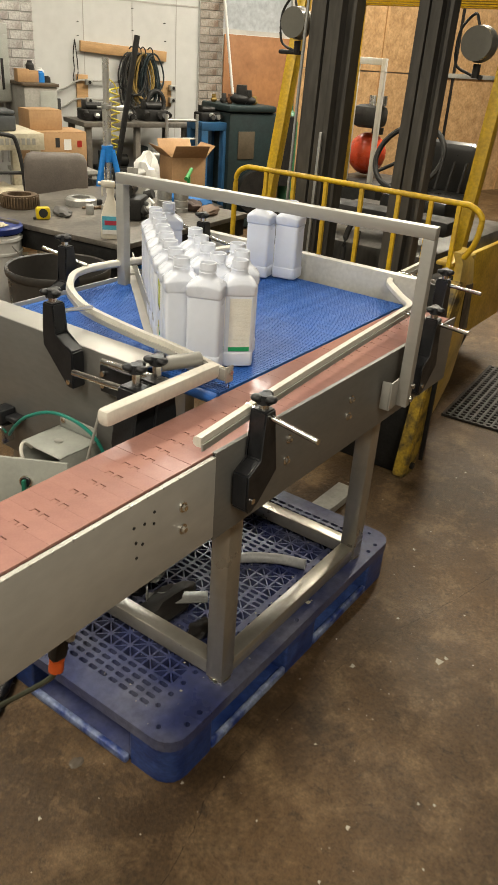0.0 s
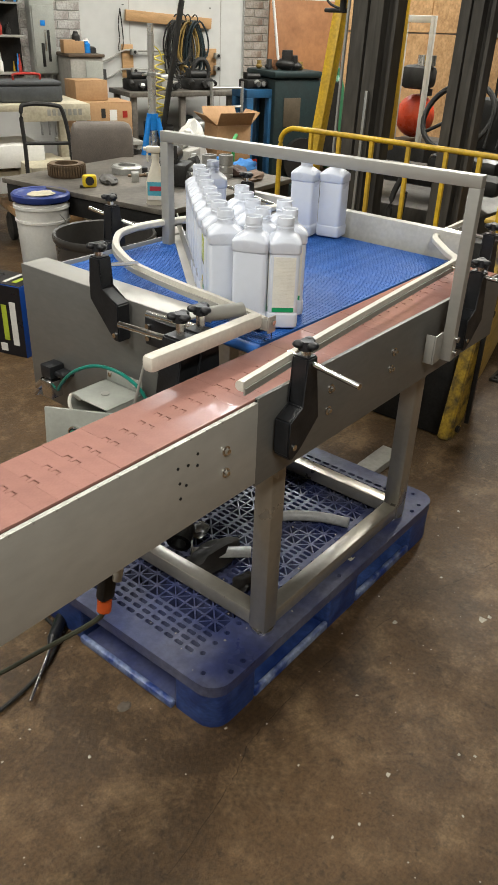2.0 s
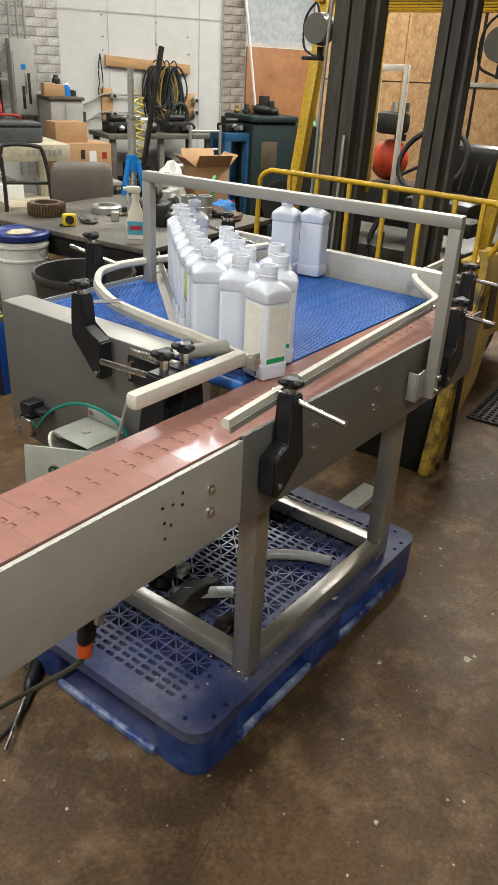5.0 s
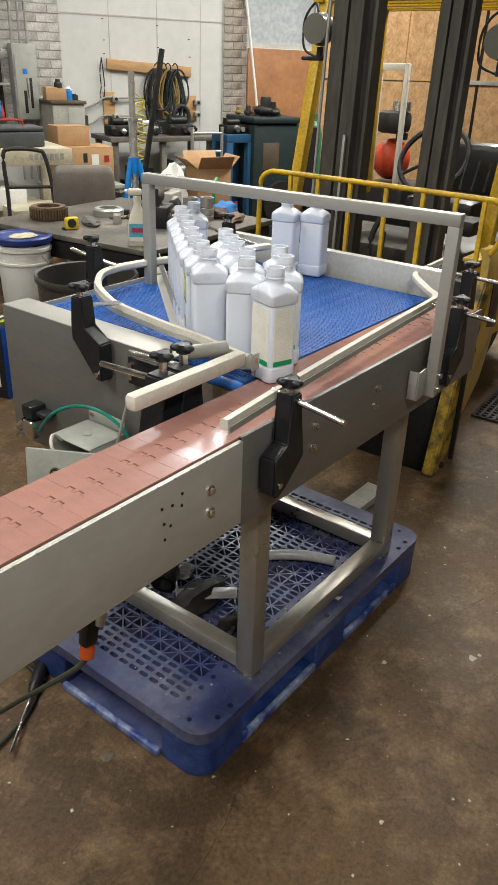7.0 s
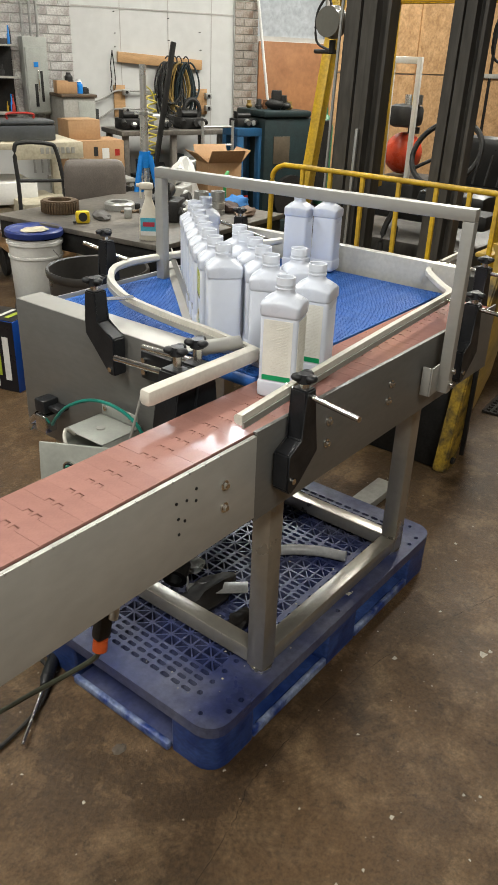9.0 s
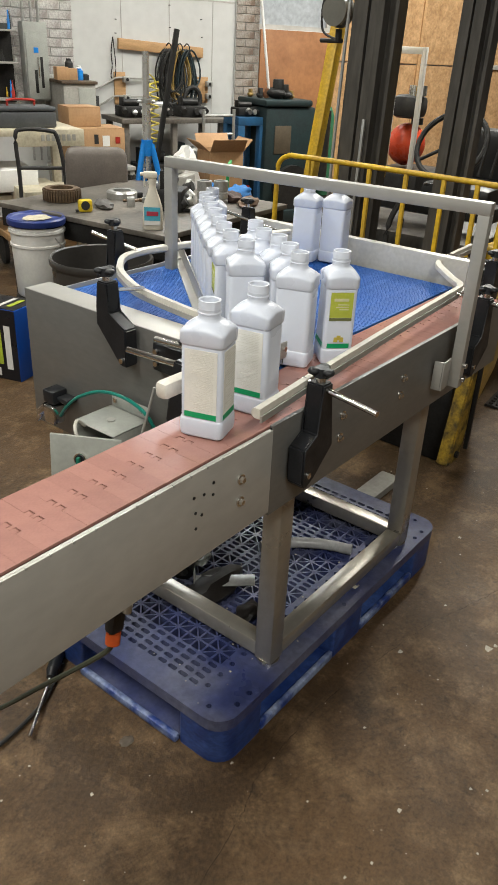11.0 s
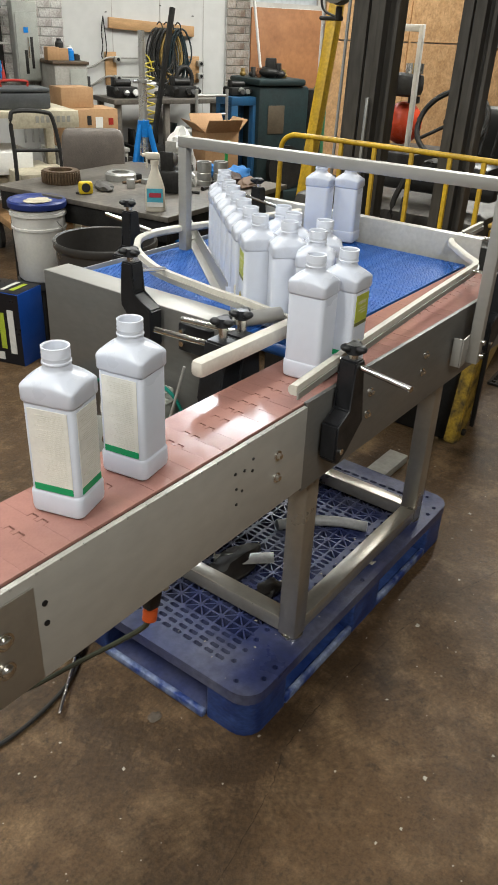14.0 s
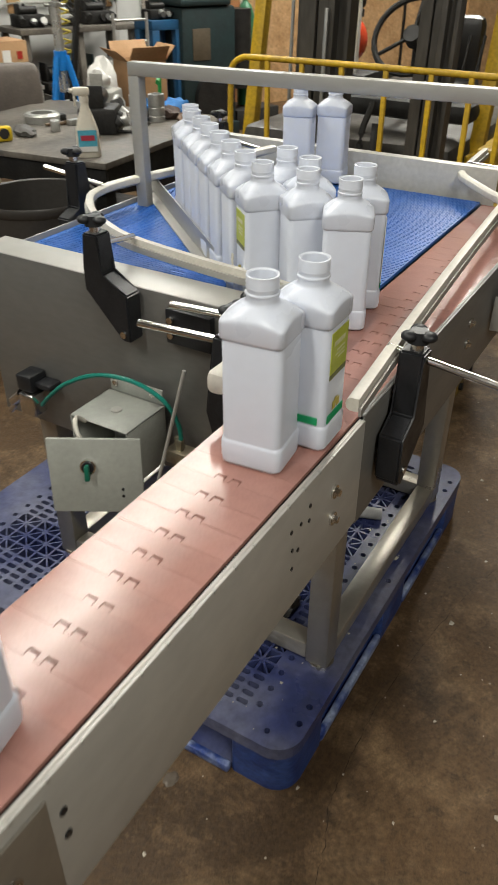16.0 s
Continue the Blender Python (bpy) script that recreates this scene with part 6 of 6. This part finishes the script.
# mast: two pairs of channels, leaning back
tilt = Matrix.Translation((2.10, 0, 0.45)) @ Matrix.Rotation(math.atan(0.035), 4, "Y")
mast = new("mast")
mast.parent = tr
mast.matrix_basis = tilt
mast["label"] = "dark steel mast channels leaning back"


def channel(y0, y1, depth, z0, z1):
    """Upright channel with flanges and inner grooves."""
    bm = bmesh.new()
    n_ = y1 - y0
    d = depth * 0.5
    prof = [(0, 0), (0, 0.014), (d, 0.014), (d, n_ * 0.30), (-0.012, n_ * 0.30), (-0.012, n_ * 0.44), (d, n_ * 0.44), (d, n_ * 0.48), (0.004, n_ * 0.48), (0.004, n_ * 0.66), (d, n_ * 0.66), (d, n_ * 0.70), (-0.004, n_ * 0.70),
            (-0.004, n_), (depth, n_), (depth, 0)]
    rows = [[bm.verts.new((x, y0 + y, z)) for x, y in prof] for z in (z0, z1)]
    for i in range(len(prof)):
        j = (i + 1) % len(prof)
        bm.faces.new((rows[0][i], rows[0][j], rows[1][j], rows[1][i]))
    bm.faces.new(rows[0][::-1])
    bm.faces.new(rows[1])
    bmesh.ops.recalc_face_normals(bm, faces=bm.faces[:])
    return bm


part("channel", channel(0.975, 1.17, 0.07, -0.30, 1.75), TRUCK_DARK, mast)
part("channel", channel(0.575, 0.71, 0.06, -0.30, 1.75), TRUCK_DARK, mast)
part("side_channel", B(((0.03, 1.176, -0.3), (0.13, 1.202, 1.75)), bev=0.004), TRUCK_DARK, mast)
part("crosshead", B(((0.08, 0.575, 1.62), (0.13, 1.17, 1.72)), bev=0.004), TRUCK_DARK, mast)
part("crosshead", B(((0.08, 0.575, 0.05), (0.12, 1.17, 0.13)), bev=0.004), TRUCK_DARK, mast)
part("lift_cylinder", C(((0.16, 1.15, -0.3), (0.16, 1.15, 0.9), 0.026), ((0.16, 1.15, 0.9), (0.16, 1.15, 1.7), 0.016), seg=16), TRUCK_DARK, mast)
part("chain_strand", B(((-0.03, 1.05, 0.0), (-0.018, 1.062, 0.80)), bev=0.001), GALV, mast, "bright lift chain")
part("hydraulic_hose", tube([(0.02, 1.216, -0.2), (0.015, 1.216, 0.4), (0.02, 1.216, 1.0), (0.03, 1.214, 1.5)], 0.007), GALV, mast)
part("hydraulic_hose", tube([(0.02, 0.90, -0.3), (0.03, 0.88, 0.0), (0.02, 0.90, 0.35), (0.05, 0.87, 0.5)], 0.013), RUBBER, mast)
part("hydraulic_hose", tube([(0.03, 0.85, -0.3), (0.04, 0.86, 0.0), (0.03, 0.85, 0.3), (0.06, 0.86, 0.42)], 0.013), RUBBER, mast)
# forks and front frame
for y in (0.62, 1.10):
    part("fork_shank", B(((1.94, y, 0.10), (1.965, y + 0.1, 0.62)), bev=0.004), TRUCK_DARK, tr)
bm = bmesh.new()
prof = [(1.68, 0.06), (1.78, 0.06), (1.90, 0.58), (1.98, 0.80), (1.90, 0.82), (1.80, 0.60)]
rows = [[bm.verts.new((x, y, z)) for x, z in prof] for y in (0.265, 0.318)]
bm.faces.new(rows[0])
bm.faces.new(rows[1][::-1])
for i in range(6):
    j = (i + 1) % 6
    bm.faces.new((rows[0][i], rows[1][i], rows[1][j], rows[0][j]))
bmesh.ops.bevel(bm, geom=bm.edges[:], offset=0.006, segments=2, affect="EDGES")
fp = part("front_arm", bm, WORN_YELLOW, tr, "chipped yellow front arm")
part("arm_edge", B(((1.80, 0.246, 0.10), (1.815, 0.263, 0.62)), bev=0.003), DARK, fp)
for x, z in ((1.735, 0.10), (1.86, 0.55)):
    part("arm_bolt", C(((x, 0.264, z), (x, 0.252, z), 0.014)), DARK, fp)
# side of the body: a curved yellow sheet that runs back from the front arm
FRONT_EDGE = ((0.300, 0.915), (0.282, 0.88), (0.280, 0.80), (0.281, 0.62), (0.303, 0.45), (0.338, 0.23), (0.370, 0.06))
BACK_EDGE = ((0.375, 0.875), (0.345, 0.84), (0.330, 0.74), (0.318, 0.55), (0.345, 0.30), (0.385, 0.14), (0.420, 0.05))


def side_sheet(u0, u1, k0, k1, out, thick):
    """A piece of the curved body side, between two stretches along it and two of its height lines."""
    bm = bmesh.new()
    rows = []
    for off in (-out, -out + thick):
        grid = []
        for c in range(5):
            u = u0 + (u1 - u0) * c / 4
            bulge = 0.012 * math.sin(math.pi * u)
            grid.append([bm.verts.new((1.935 + 0.300 * u, f[0] + (q[0] - f[0]) * u - bulge + off, f[1] + (q[1] - f[1]) * u)) for f, q in list(zip(FRONT_EDGE, BACK_EDGE))[k0:k1 + 1]])
        rows.append(grid)
    n_ = k1 - k0 + 1
    for grid in rows:
        for c in range(4):
            for k in range(n_ - 1):
                bm.faces.new((grid[c][k], grid[c + 1][k], grid[c + 1][k + 1], grid[c][k + 1]))
    p0, p1 = rows
    for c in range(4):
        for k in (0, n_ - 1):
            bm.faces.new((p0[c][k], p0[c + 1][k], p1[c + 1][k], p1[c][k]))
    for k in range(n_ - 1):
        for c in (0, 4):
            bm.faces.new((p0[c][k], p0[c][k + 1], p1[c][k + 1], p1[c][k]))
    return bm


SIDE_YELLOW = mat("scuffed_yellow_sheet", (0.56, 0.37, 0.05), 0.42, 0, 0.25, 5, 0.05, 50, color2=(0.36, 0.26, 0.10))
bs_ = part("body_side", side_sheet(0.0, 1.0, 0, 6, 0.0, 0.03), SIDE_YELLOW, tr, "scuffed yellow body side")
# no hole is cut: a dark sheet stands for the shade in the opening
part("side_opening", side_sheet(0.30, 0.88, 2, 3, 0.004, 0.003), DARK, bs_, "dark sheet for the shaded opening")
part("body_ledge", B(((1.96, 0.325, 0.850), (2.20, 0.40, 0.868)), bev=0.006), SIDE_YELLOW, tr)
# dark inner panel, and a low dark block for the shade under the carriage
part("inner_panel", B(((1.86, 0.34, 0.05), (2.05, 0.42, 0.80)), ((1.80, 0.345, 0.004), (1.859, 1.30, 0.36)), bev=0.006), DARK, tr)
part("body", B(((2.42, 0.62, 0.20), (3.6, 1.62, 0.76)), bev=0.05), TRUCK_DARK, tr)
part("side_panel", B(((2.6, 0.585, 0.25), (3.55, 0.617, 0.70)), bev=0.01), YELLOW, tr)
part("floor_plate", B(((2.30, 0.42, 0.25), (2.41, 1.6, 0.55)), bev=0.01), TRUCK_DARK, tr)
part("dash", B(((2.55, 0.6, 0.821), (2.70, 1.4, 0.90)), bev=0.03), RUBBER, tr)
for x in (2.15, 3.3):
    for y in (0.72, 1.42):
        wh = part("wheel", C(((x, y, 0.25), (x, y + 0.16, 0.25), 0.25), seg=30), RUBBER, tr)
        part("rim", C(((x, y - 0.006, 0.25), (x, y - 0.001, 0.25), 0.14), seg=24), YELLOW, wh)
# overhead guard
for (x, y) in ((2.66, 1.735), (2.66, 0.60)):
    part("pillar", B(((-0.03, -0.03, 0), (0.03, 0.03, 1.42)), bev=0.006), YELLOW, tr).matrix_basis = Matrix.Translation((x, y, 0.42)) @ Matrix.Rotation(math.atan(0.21), 4, "Y")
for y in (1.76, 0.655):
    part("rear_pillar", B(((3.55, y - 0.03, 0.8), (3.61, y + 0.03, 1.84)), bev=0.006), YELLOW, tr)
    part("roof_rail", B(((2.9, y - 0.03, 1.80), (3.62, y + 0.03, 1.86)), bev=0.006), YELLOW, tr)
for x in (2.93, 3.1, 3.27, 3.44, 3.58):
    part("roof_bar", B(((x, 0.66, 1.805), (x + 0.045, 1.76, 1.855)), bev=0.005), YELLOW, tr)
for y, ly in ((1.545, 1.62), (0.63, 0.57)):
    lp = new("work_lamp")
    lp.parent = tr
    lp["label"] = "round grey work lamp on a bracket"
    bm = bmesh.new()
    bm_sphere(bm, (2.62, y, 1.665 if y > 1 else 1.62), 0.072, 0.8, 1, 1, 18, 12)
    part("shell", bm, mat("lamp_shell", (0.16, 0.155, 0.14), 0.45, 0.3, 0.2, 10), lp)
    zc = 1.665 if y > 1 else 1.62
    part("lens", C(((2.585, y, zc), (2.562, y, zc), 0.066), seg=24), mat("lamp_glass", (0.17, 0.165, 0.145), 0.12, 0, 0.05, 8), lp)
    part("lamp_cable", tube([(2.62, y + 0.02, zc + 0.07), (2.63, y + 0.05, zc + 0.11), (2.63, y + 0.105, zc + 0.04), (2.63, y + 0.10, zc - 0.08), (2.63, y + 0.02, zc - 0.12)], 0.006), RUBBER, lp)
    part("lamp_bracket", C(((2.62, y, zc - 0.075), (2.62, y, zc - 0.13), 0.016), ((2.62, y - 0.02, zc - 0.125), (2.66, ly + 0.05, zc - 0.125), 0.010)), RUBBER, lp)
sw = new("steering_wheel")
sw.parent = tr
sw["label"] = "black steering wheel"
sw.matrix_basis = Matrix.Translation((2.98, 1.04, 1.10)) @ pose(0, 0, 0, 0, -55, 0)
bm = bmesh.new()
bm_sweep(bm, [(0.18 * math.cos(q * math.pi / 16), 0.18 * math.sin(q * math.pi / 16), 0) for q in range(33)], circle_prof(0.014, 8))
part("rim", bm, RUBBER, sw)
part("spoke", C(((0, 0, 0), (0.17, 0.0, 0), 0.009), ((0, 0, 0), (-0.10, 0.14, 0), 0.009), ((0, 0, 0), (-0.10, -0.14, 0), 0.009)), RUBBER, sw)
part("hub", C(((0, 0, -0.04), (0, 0, 0.02), 0.04), ((0, 0, -0.3), (0, 0, -0.04), 0.02)), RUBBER, sw)
seat = new("driver_seat")
seat.parent = tr
seat["label"] = "black vinyl driver seat"
VINYL = mat("black_vinyl", (0.022, 0.021, 0.020), 0.35, 0, 0.2, 12, 0.05, 80)
part("cushion", B(((3.05, 0.82, 0.765), (3.45, 1.22, 0.90)), bev=0.04), VINYL, seat)
part("backrest", B(((3.40, 0.84, 0.88), (3.50, 1.20, 1.16)), bev=0.04), VINYL, seat)
for k in range(3):
    part("lever", C(((2.75, 0.66 + 0.06 * k, 1.0), (2.80, 0.66 + 0.06 * k, 1.13), 0.007)), RUBBER, tr)

# ---- machine behind the truck: white frame and red tank ----
om = thing("red_tank_machine", "machine with bright red tank and white tube frame", "machine", pose(3.9, 1.83, 0))
part("frame_post", B(((-0.015, -0.13, 0.55), (0.015, -0.10, 1.54)), bev=0.003), WHITE_P, om).matrix_basis = pose(0, 0, 0, 0, 0, 0)
part("frame_post", B(((-0.015, 0.06, 0.55), (0.015, 0.09, 1.54)), bev=0.003), WHITE_P, om)
part("frame_top", B(((-0.015, -0.10, 1.50), (0.015, 0.06, 1.54)), bev=0.003), WHITE_P, om)
RED = mat("tank_red", (0.62, 0.075, 0.03), 0.28, 0, 0.08, 8)
bm = bmesh.new()
bm_sphere(bm, (0.25, 0.06, 0.95), 0.13, 1.0, 1.0, 1.05, 22, 14)
part("tank", bm, RED, om)
part("tank_cap", C(((0.25, 0, 1.08), (0.25, 0, 1.12), 0.04)), RUBBER, om)
part("engine", B(((0.1, -0.05, 1.12), (0.3, 0.14, 1.26)), bev=0.04), RUBBER, om)
part("filter", C(((0.2, 0.0, 1.26), (0.2, 0.0, 1.32), 0.06)), CHROME, om)
part("stand", B(((-0.05, -0.2, 0), (0.5, 0.2, 0.80)), bev=0.02), DARK, om)

# ---- floor clutter ----
mt = thing("rubber_mat", "black rubber anti-fatigue mat with open studs", "mat", pose(2.49, 0.43, 0, 0, 0, 4))
MATW = mat("mat_rubber", (0.035, 0.031, 0.027), 0.6, 0, 0.25, 12)
bm = bmesh.new()
nx, ny, p = 24, 30, 0.034
for i in range(nx + 1):
    bm_box(bm, (i * p - 0.006, -ny * p, 0.0), (i * p + 0.006, 0.0, 0.012))
part("ribs", bm, MATW, mt)
bm = bmesh.new()
for j in range(ny + 1):
    bm_box(bm, (-0.006, -j * p - 0.006, 0.0), (nx * p + 0.006, -j * p + 0.006, 0.0145))
part("cross_ribs", bm, MATW, mt)
solid("steel_plank", B(((1.31, 0.39, 0.0), (1.53, 0.47, 0.032)), bev=0.003), CONCRETE_GREY, "short grey steel plank lying on the floor", "plank")
# screwdriver with its tip towards the camera
sd = thing("screwdriver", "long screwdriver with black handle on the floor", "screwdriver", pose(-0.165, 0.475, 0.018, 0, 0, 37))
part("shaft", C(((0, 0, 0), (0.19, 0, 0), 0.0045), seg=10), CHROME, sd)
bm = bmesh.new()
bm_cyl(bm, (0.19, 0, 0), (0.215, 0, 0), 0.010, 0.017, seg=12)
bm_cyl(bm, (0.215, 0, 0), (0.30, 0, 0), 0.0175, 0.0165, seg=12)
part("handle", bm, BLACK, sd)
gc = thing("green_connector", "bright green cable connector on the floor", "connector", pose(0.05, 0.735, 0.016, 0, 0, 20))
part("shell", C(((-0.03, 0, 0), (0.03, 0, 0), 0.017), seg=14), mat("bright_green", (0.05, 0.62, 0.06), 0.4), gc)
solid("floor_cable", tube([(0.05, 0.715, 0.012), (0.03, 0.62, 0.010), (-0.06, 0.55, 0.009), (-0.18, 0.52, 0.009), (-0.30, 0.52, 0.009), (-0.45, 0.56, 0.009)], 0.0055), RUBBER, "black cable lying on the floor", "cable")
solid("plastic_hose", tube([(0.66, 0.42, 0.156), (0.74, 0.36, 0.156), (0.80, 0.28, 0.156), (0.83, 0.20, 0.157)], 0.017, 10), mat("hose_clear", (0.34, 0.34, 0.34), 0.3), "grey plastic tube lying on the pallet", "tube")
cw = crumple("plastic_film", "crumpled clear plastic film on the floor", "film", pose(-0.015, 0.30, 0.001), 0.018, 0.014, 0.003, mat("film", (0.26, 0.22, 0.18), 0.12, transmission=0.5), 31)
solid("gear_stub", (lambda bm: (bm_lathe(bm, [(0.022, 0), (0.036, 0), (0.036, 0.06), (0.030, 0.07), (0.022, 0.07), (0.022, 0)], seg=20), bm)[1])(bmesh.new()), DARK, "dark steel bush lying on the pallet", "bush", pose(0.39, 0.50, 0.177, 0, 75, 30))
crumple("oily_rag", "oily dark rag on the pallet", "rag", pose(0.42, 0.40, 0.139), 0.12, 0.055, 0.035, mat("oily_cloth", (0.012, 0.010, 0.009), 0.4, 0, 0.3, 20), 33)
crumple("oily_rag", "oily dark rag on the pallet", "rag", pose(0.41, 0.27, 0.139), 0.045, 0.03, 0.02, mat("oily_cloth", (0.012, 0.010, 0.009), 0.4, 0, 0.3, 20), 34)
solid("steel_bracket", B(((-0.085, -0.022, 0.0), (0.085, 0.022, 0.003)), ((-0.085, -0.022, 0.003), (-0.082, 0.022, 0.03)), bev=0.001), GALV, "bent grey steel bracket lying on the dark rag", "bracket", pose(0.44, 0.38, 0.176, 6, -4, -52))
crumple("plastic_scrap", "clear crumpled plastic scrap on the pallet", "scrap", pose(0.50, 0.52, 0.139), 0.035, 0.025, 0.03, mat("scrap_clear", (0.62, 0.62, 0.60), 0.1, 0, 0.1, 20, transmission=0.6), 41)
# hairline crack in the slab
random.seed(8)
vs, fs = [], []
line = spline([(-0.30, -0.09, 0), (-0.134, -0.061, 0), (0.01, -0.036, 0), (0.112, -0.002, 0), (0.24, 0.004, 0), (0.396, 0.005, 0), (0.613, -0.028, 0), (0.818, -0.061, 0), (1.005, -0.119, 0), (1.21, -0.183, 0), (1.7, -0.30, 0)], 9)
for k, p_ in enumerate(line):
    wob, half = 0.006 * (random.random() - 0.5), 0.0002 + 0.0006 * random.random() ** 2
    vs += [(p_[0], p_[1] + wob - half, 0.0008), (p_[0], p_[1] + wob + half, 0.0008)]
    if k:
        fs.append((2 * k - 2, 2 * k, 2 * k + 1, 2 * k - 1))
me = bpy.data.meshes.new("floor_crack")
me.from_pydata(vs, [], fs)
me.materials.append(mat("crack_dirt", (0.026, 0.017, 0.010), 0.9))
tagged(new("floor_crack", me), "thin dark crack running across the concrete floor", "crack", kind="structure")
# chips and crumbs on floor and pallet
random.seed(21)
verts, faces = [], []


def crumb(x, y, z, r):
    k = len(verts)
    for dx, dy, dz in ((-1, -0.6, 0), (0.8, -0.9, 0), (1, 0.7, 0), (-0.7, 0.9, 0), (0.1, 0.0, 0.9)):
        verts.append((x + dx * r * (0.6 + 0.8 * random.random()), y + dy * r * (0.6 + 0.8 * random.random()), z + dz * r * 0.6))
    faces.extend([(k, k + 1, k + 4), (k + 1, k + 2, k + 4), (k + 2, k + 3, k + 4), (k + 3, k, k + 4)])


for _ in range(420):
    crumb(-0.8 + 3.4 * random.random(), -1.1 + 2.2 * random.random(), 0.0, 0.0012 + 0.0032 * random.random() ** 3)
for x, y, r in ((0.88, -0.248, 0.012), (0.905, -0.26, 0.008), (0.70, -0.06, 0.007), (1.35, 0.05, 0.006), (0.25, -0.3, 0.006), (0.4, -0.12, 0.004)):
    crumb(x, y, 0.0, r)
for _ in range(60):
    crumb(0.09 + 1.0 * random.random(), 0.09 + 0.5 * random.random(), PZ, 0.0012 + 0.003 * random.random() ** 2)
crumb(0.707, 0.110, PZ, 0.009)
me = bpy.data.meshes.new("floor_crumbs")
me.from_pydata(verts, [], faces)
me.materials.append(mat("crumbs", (0.50, 0.46, 0.38), 0.8, 0, 0.2, 30))
tagged(new("floor_crumbs", me), "pale chips and crumbs scattered on the floor", "debris", kind="stuff")

# ---- bricks of the piers ----
brick_run(-1.0, 0.575, 0.85, 2.35, 0.0)
brick_run(2.235, 2.495, 0.0, 2.6, 0.0, mat("dirty_brick", (0.40, 0.37, 0.33), 0.8, 0, 0.35, 9, 0.25, 60, color2=(0.17, 0.12, 0.09), objvar=0.15))

motions()
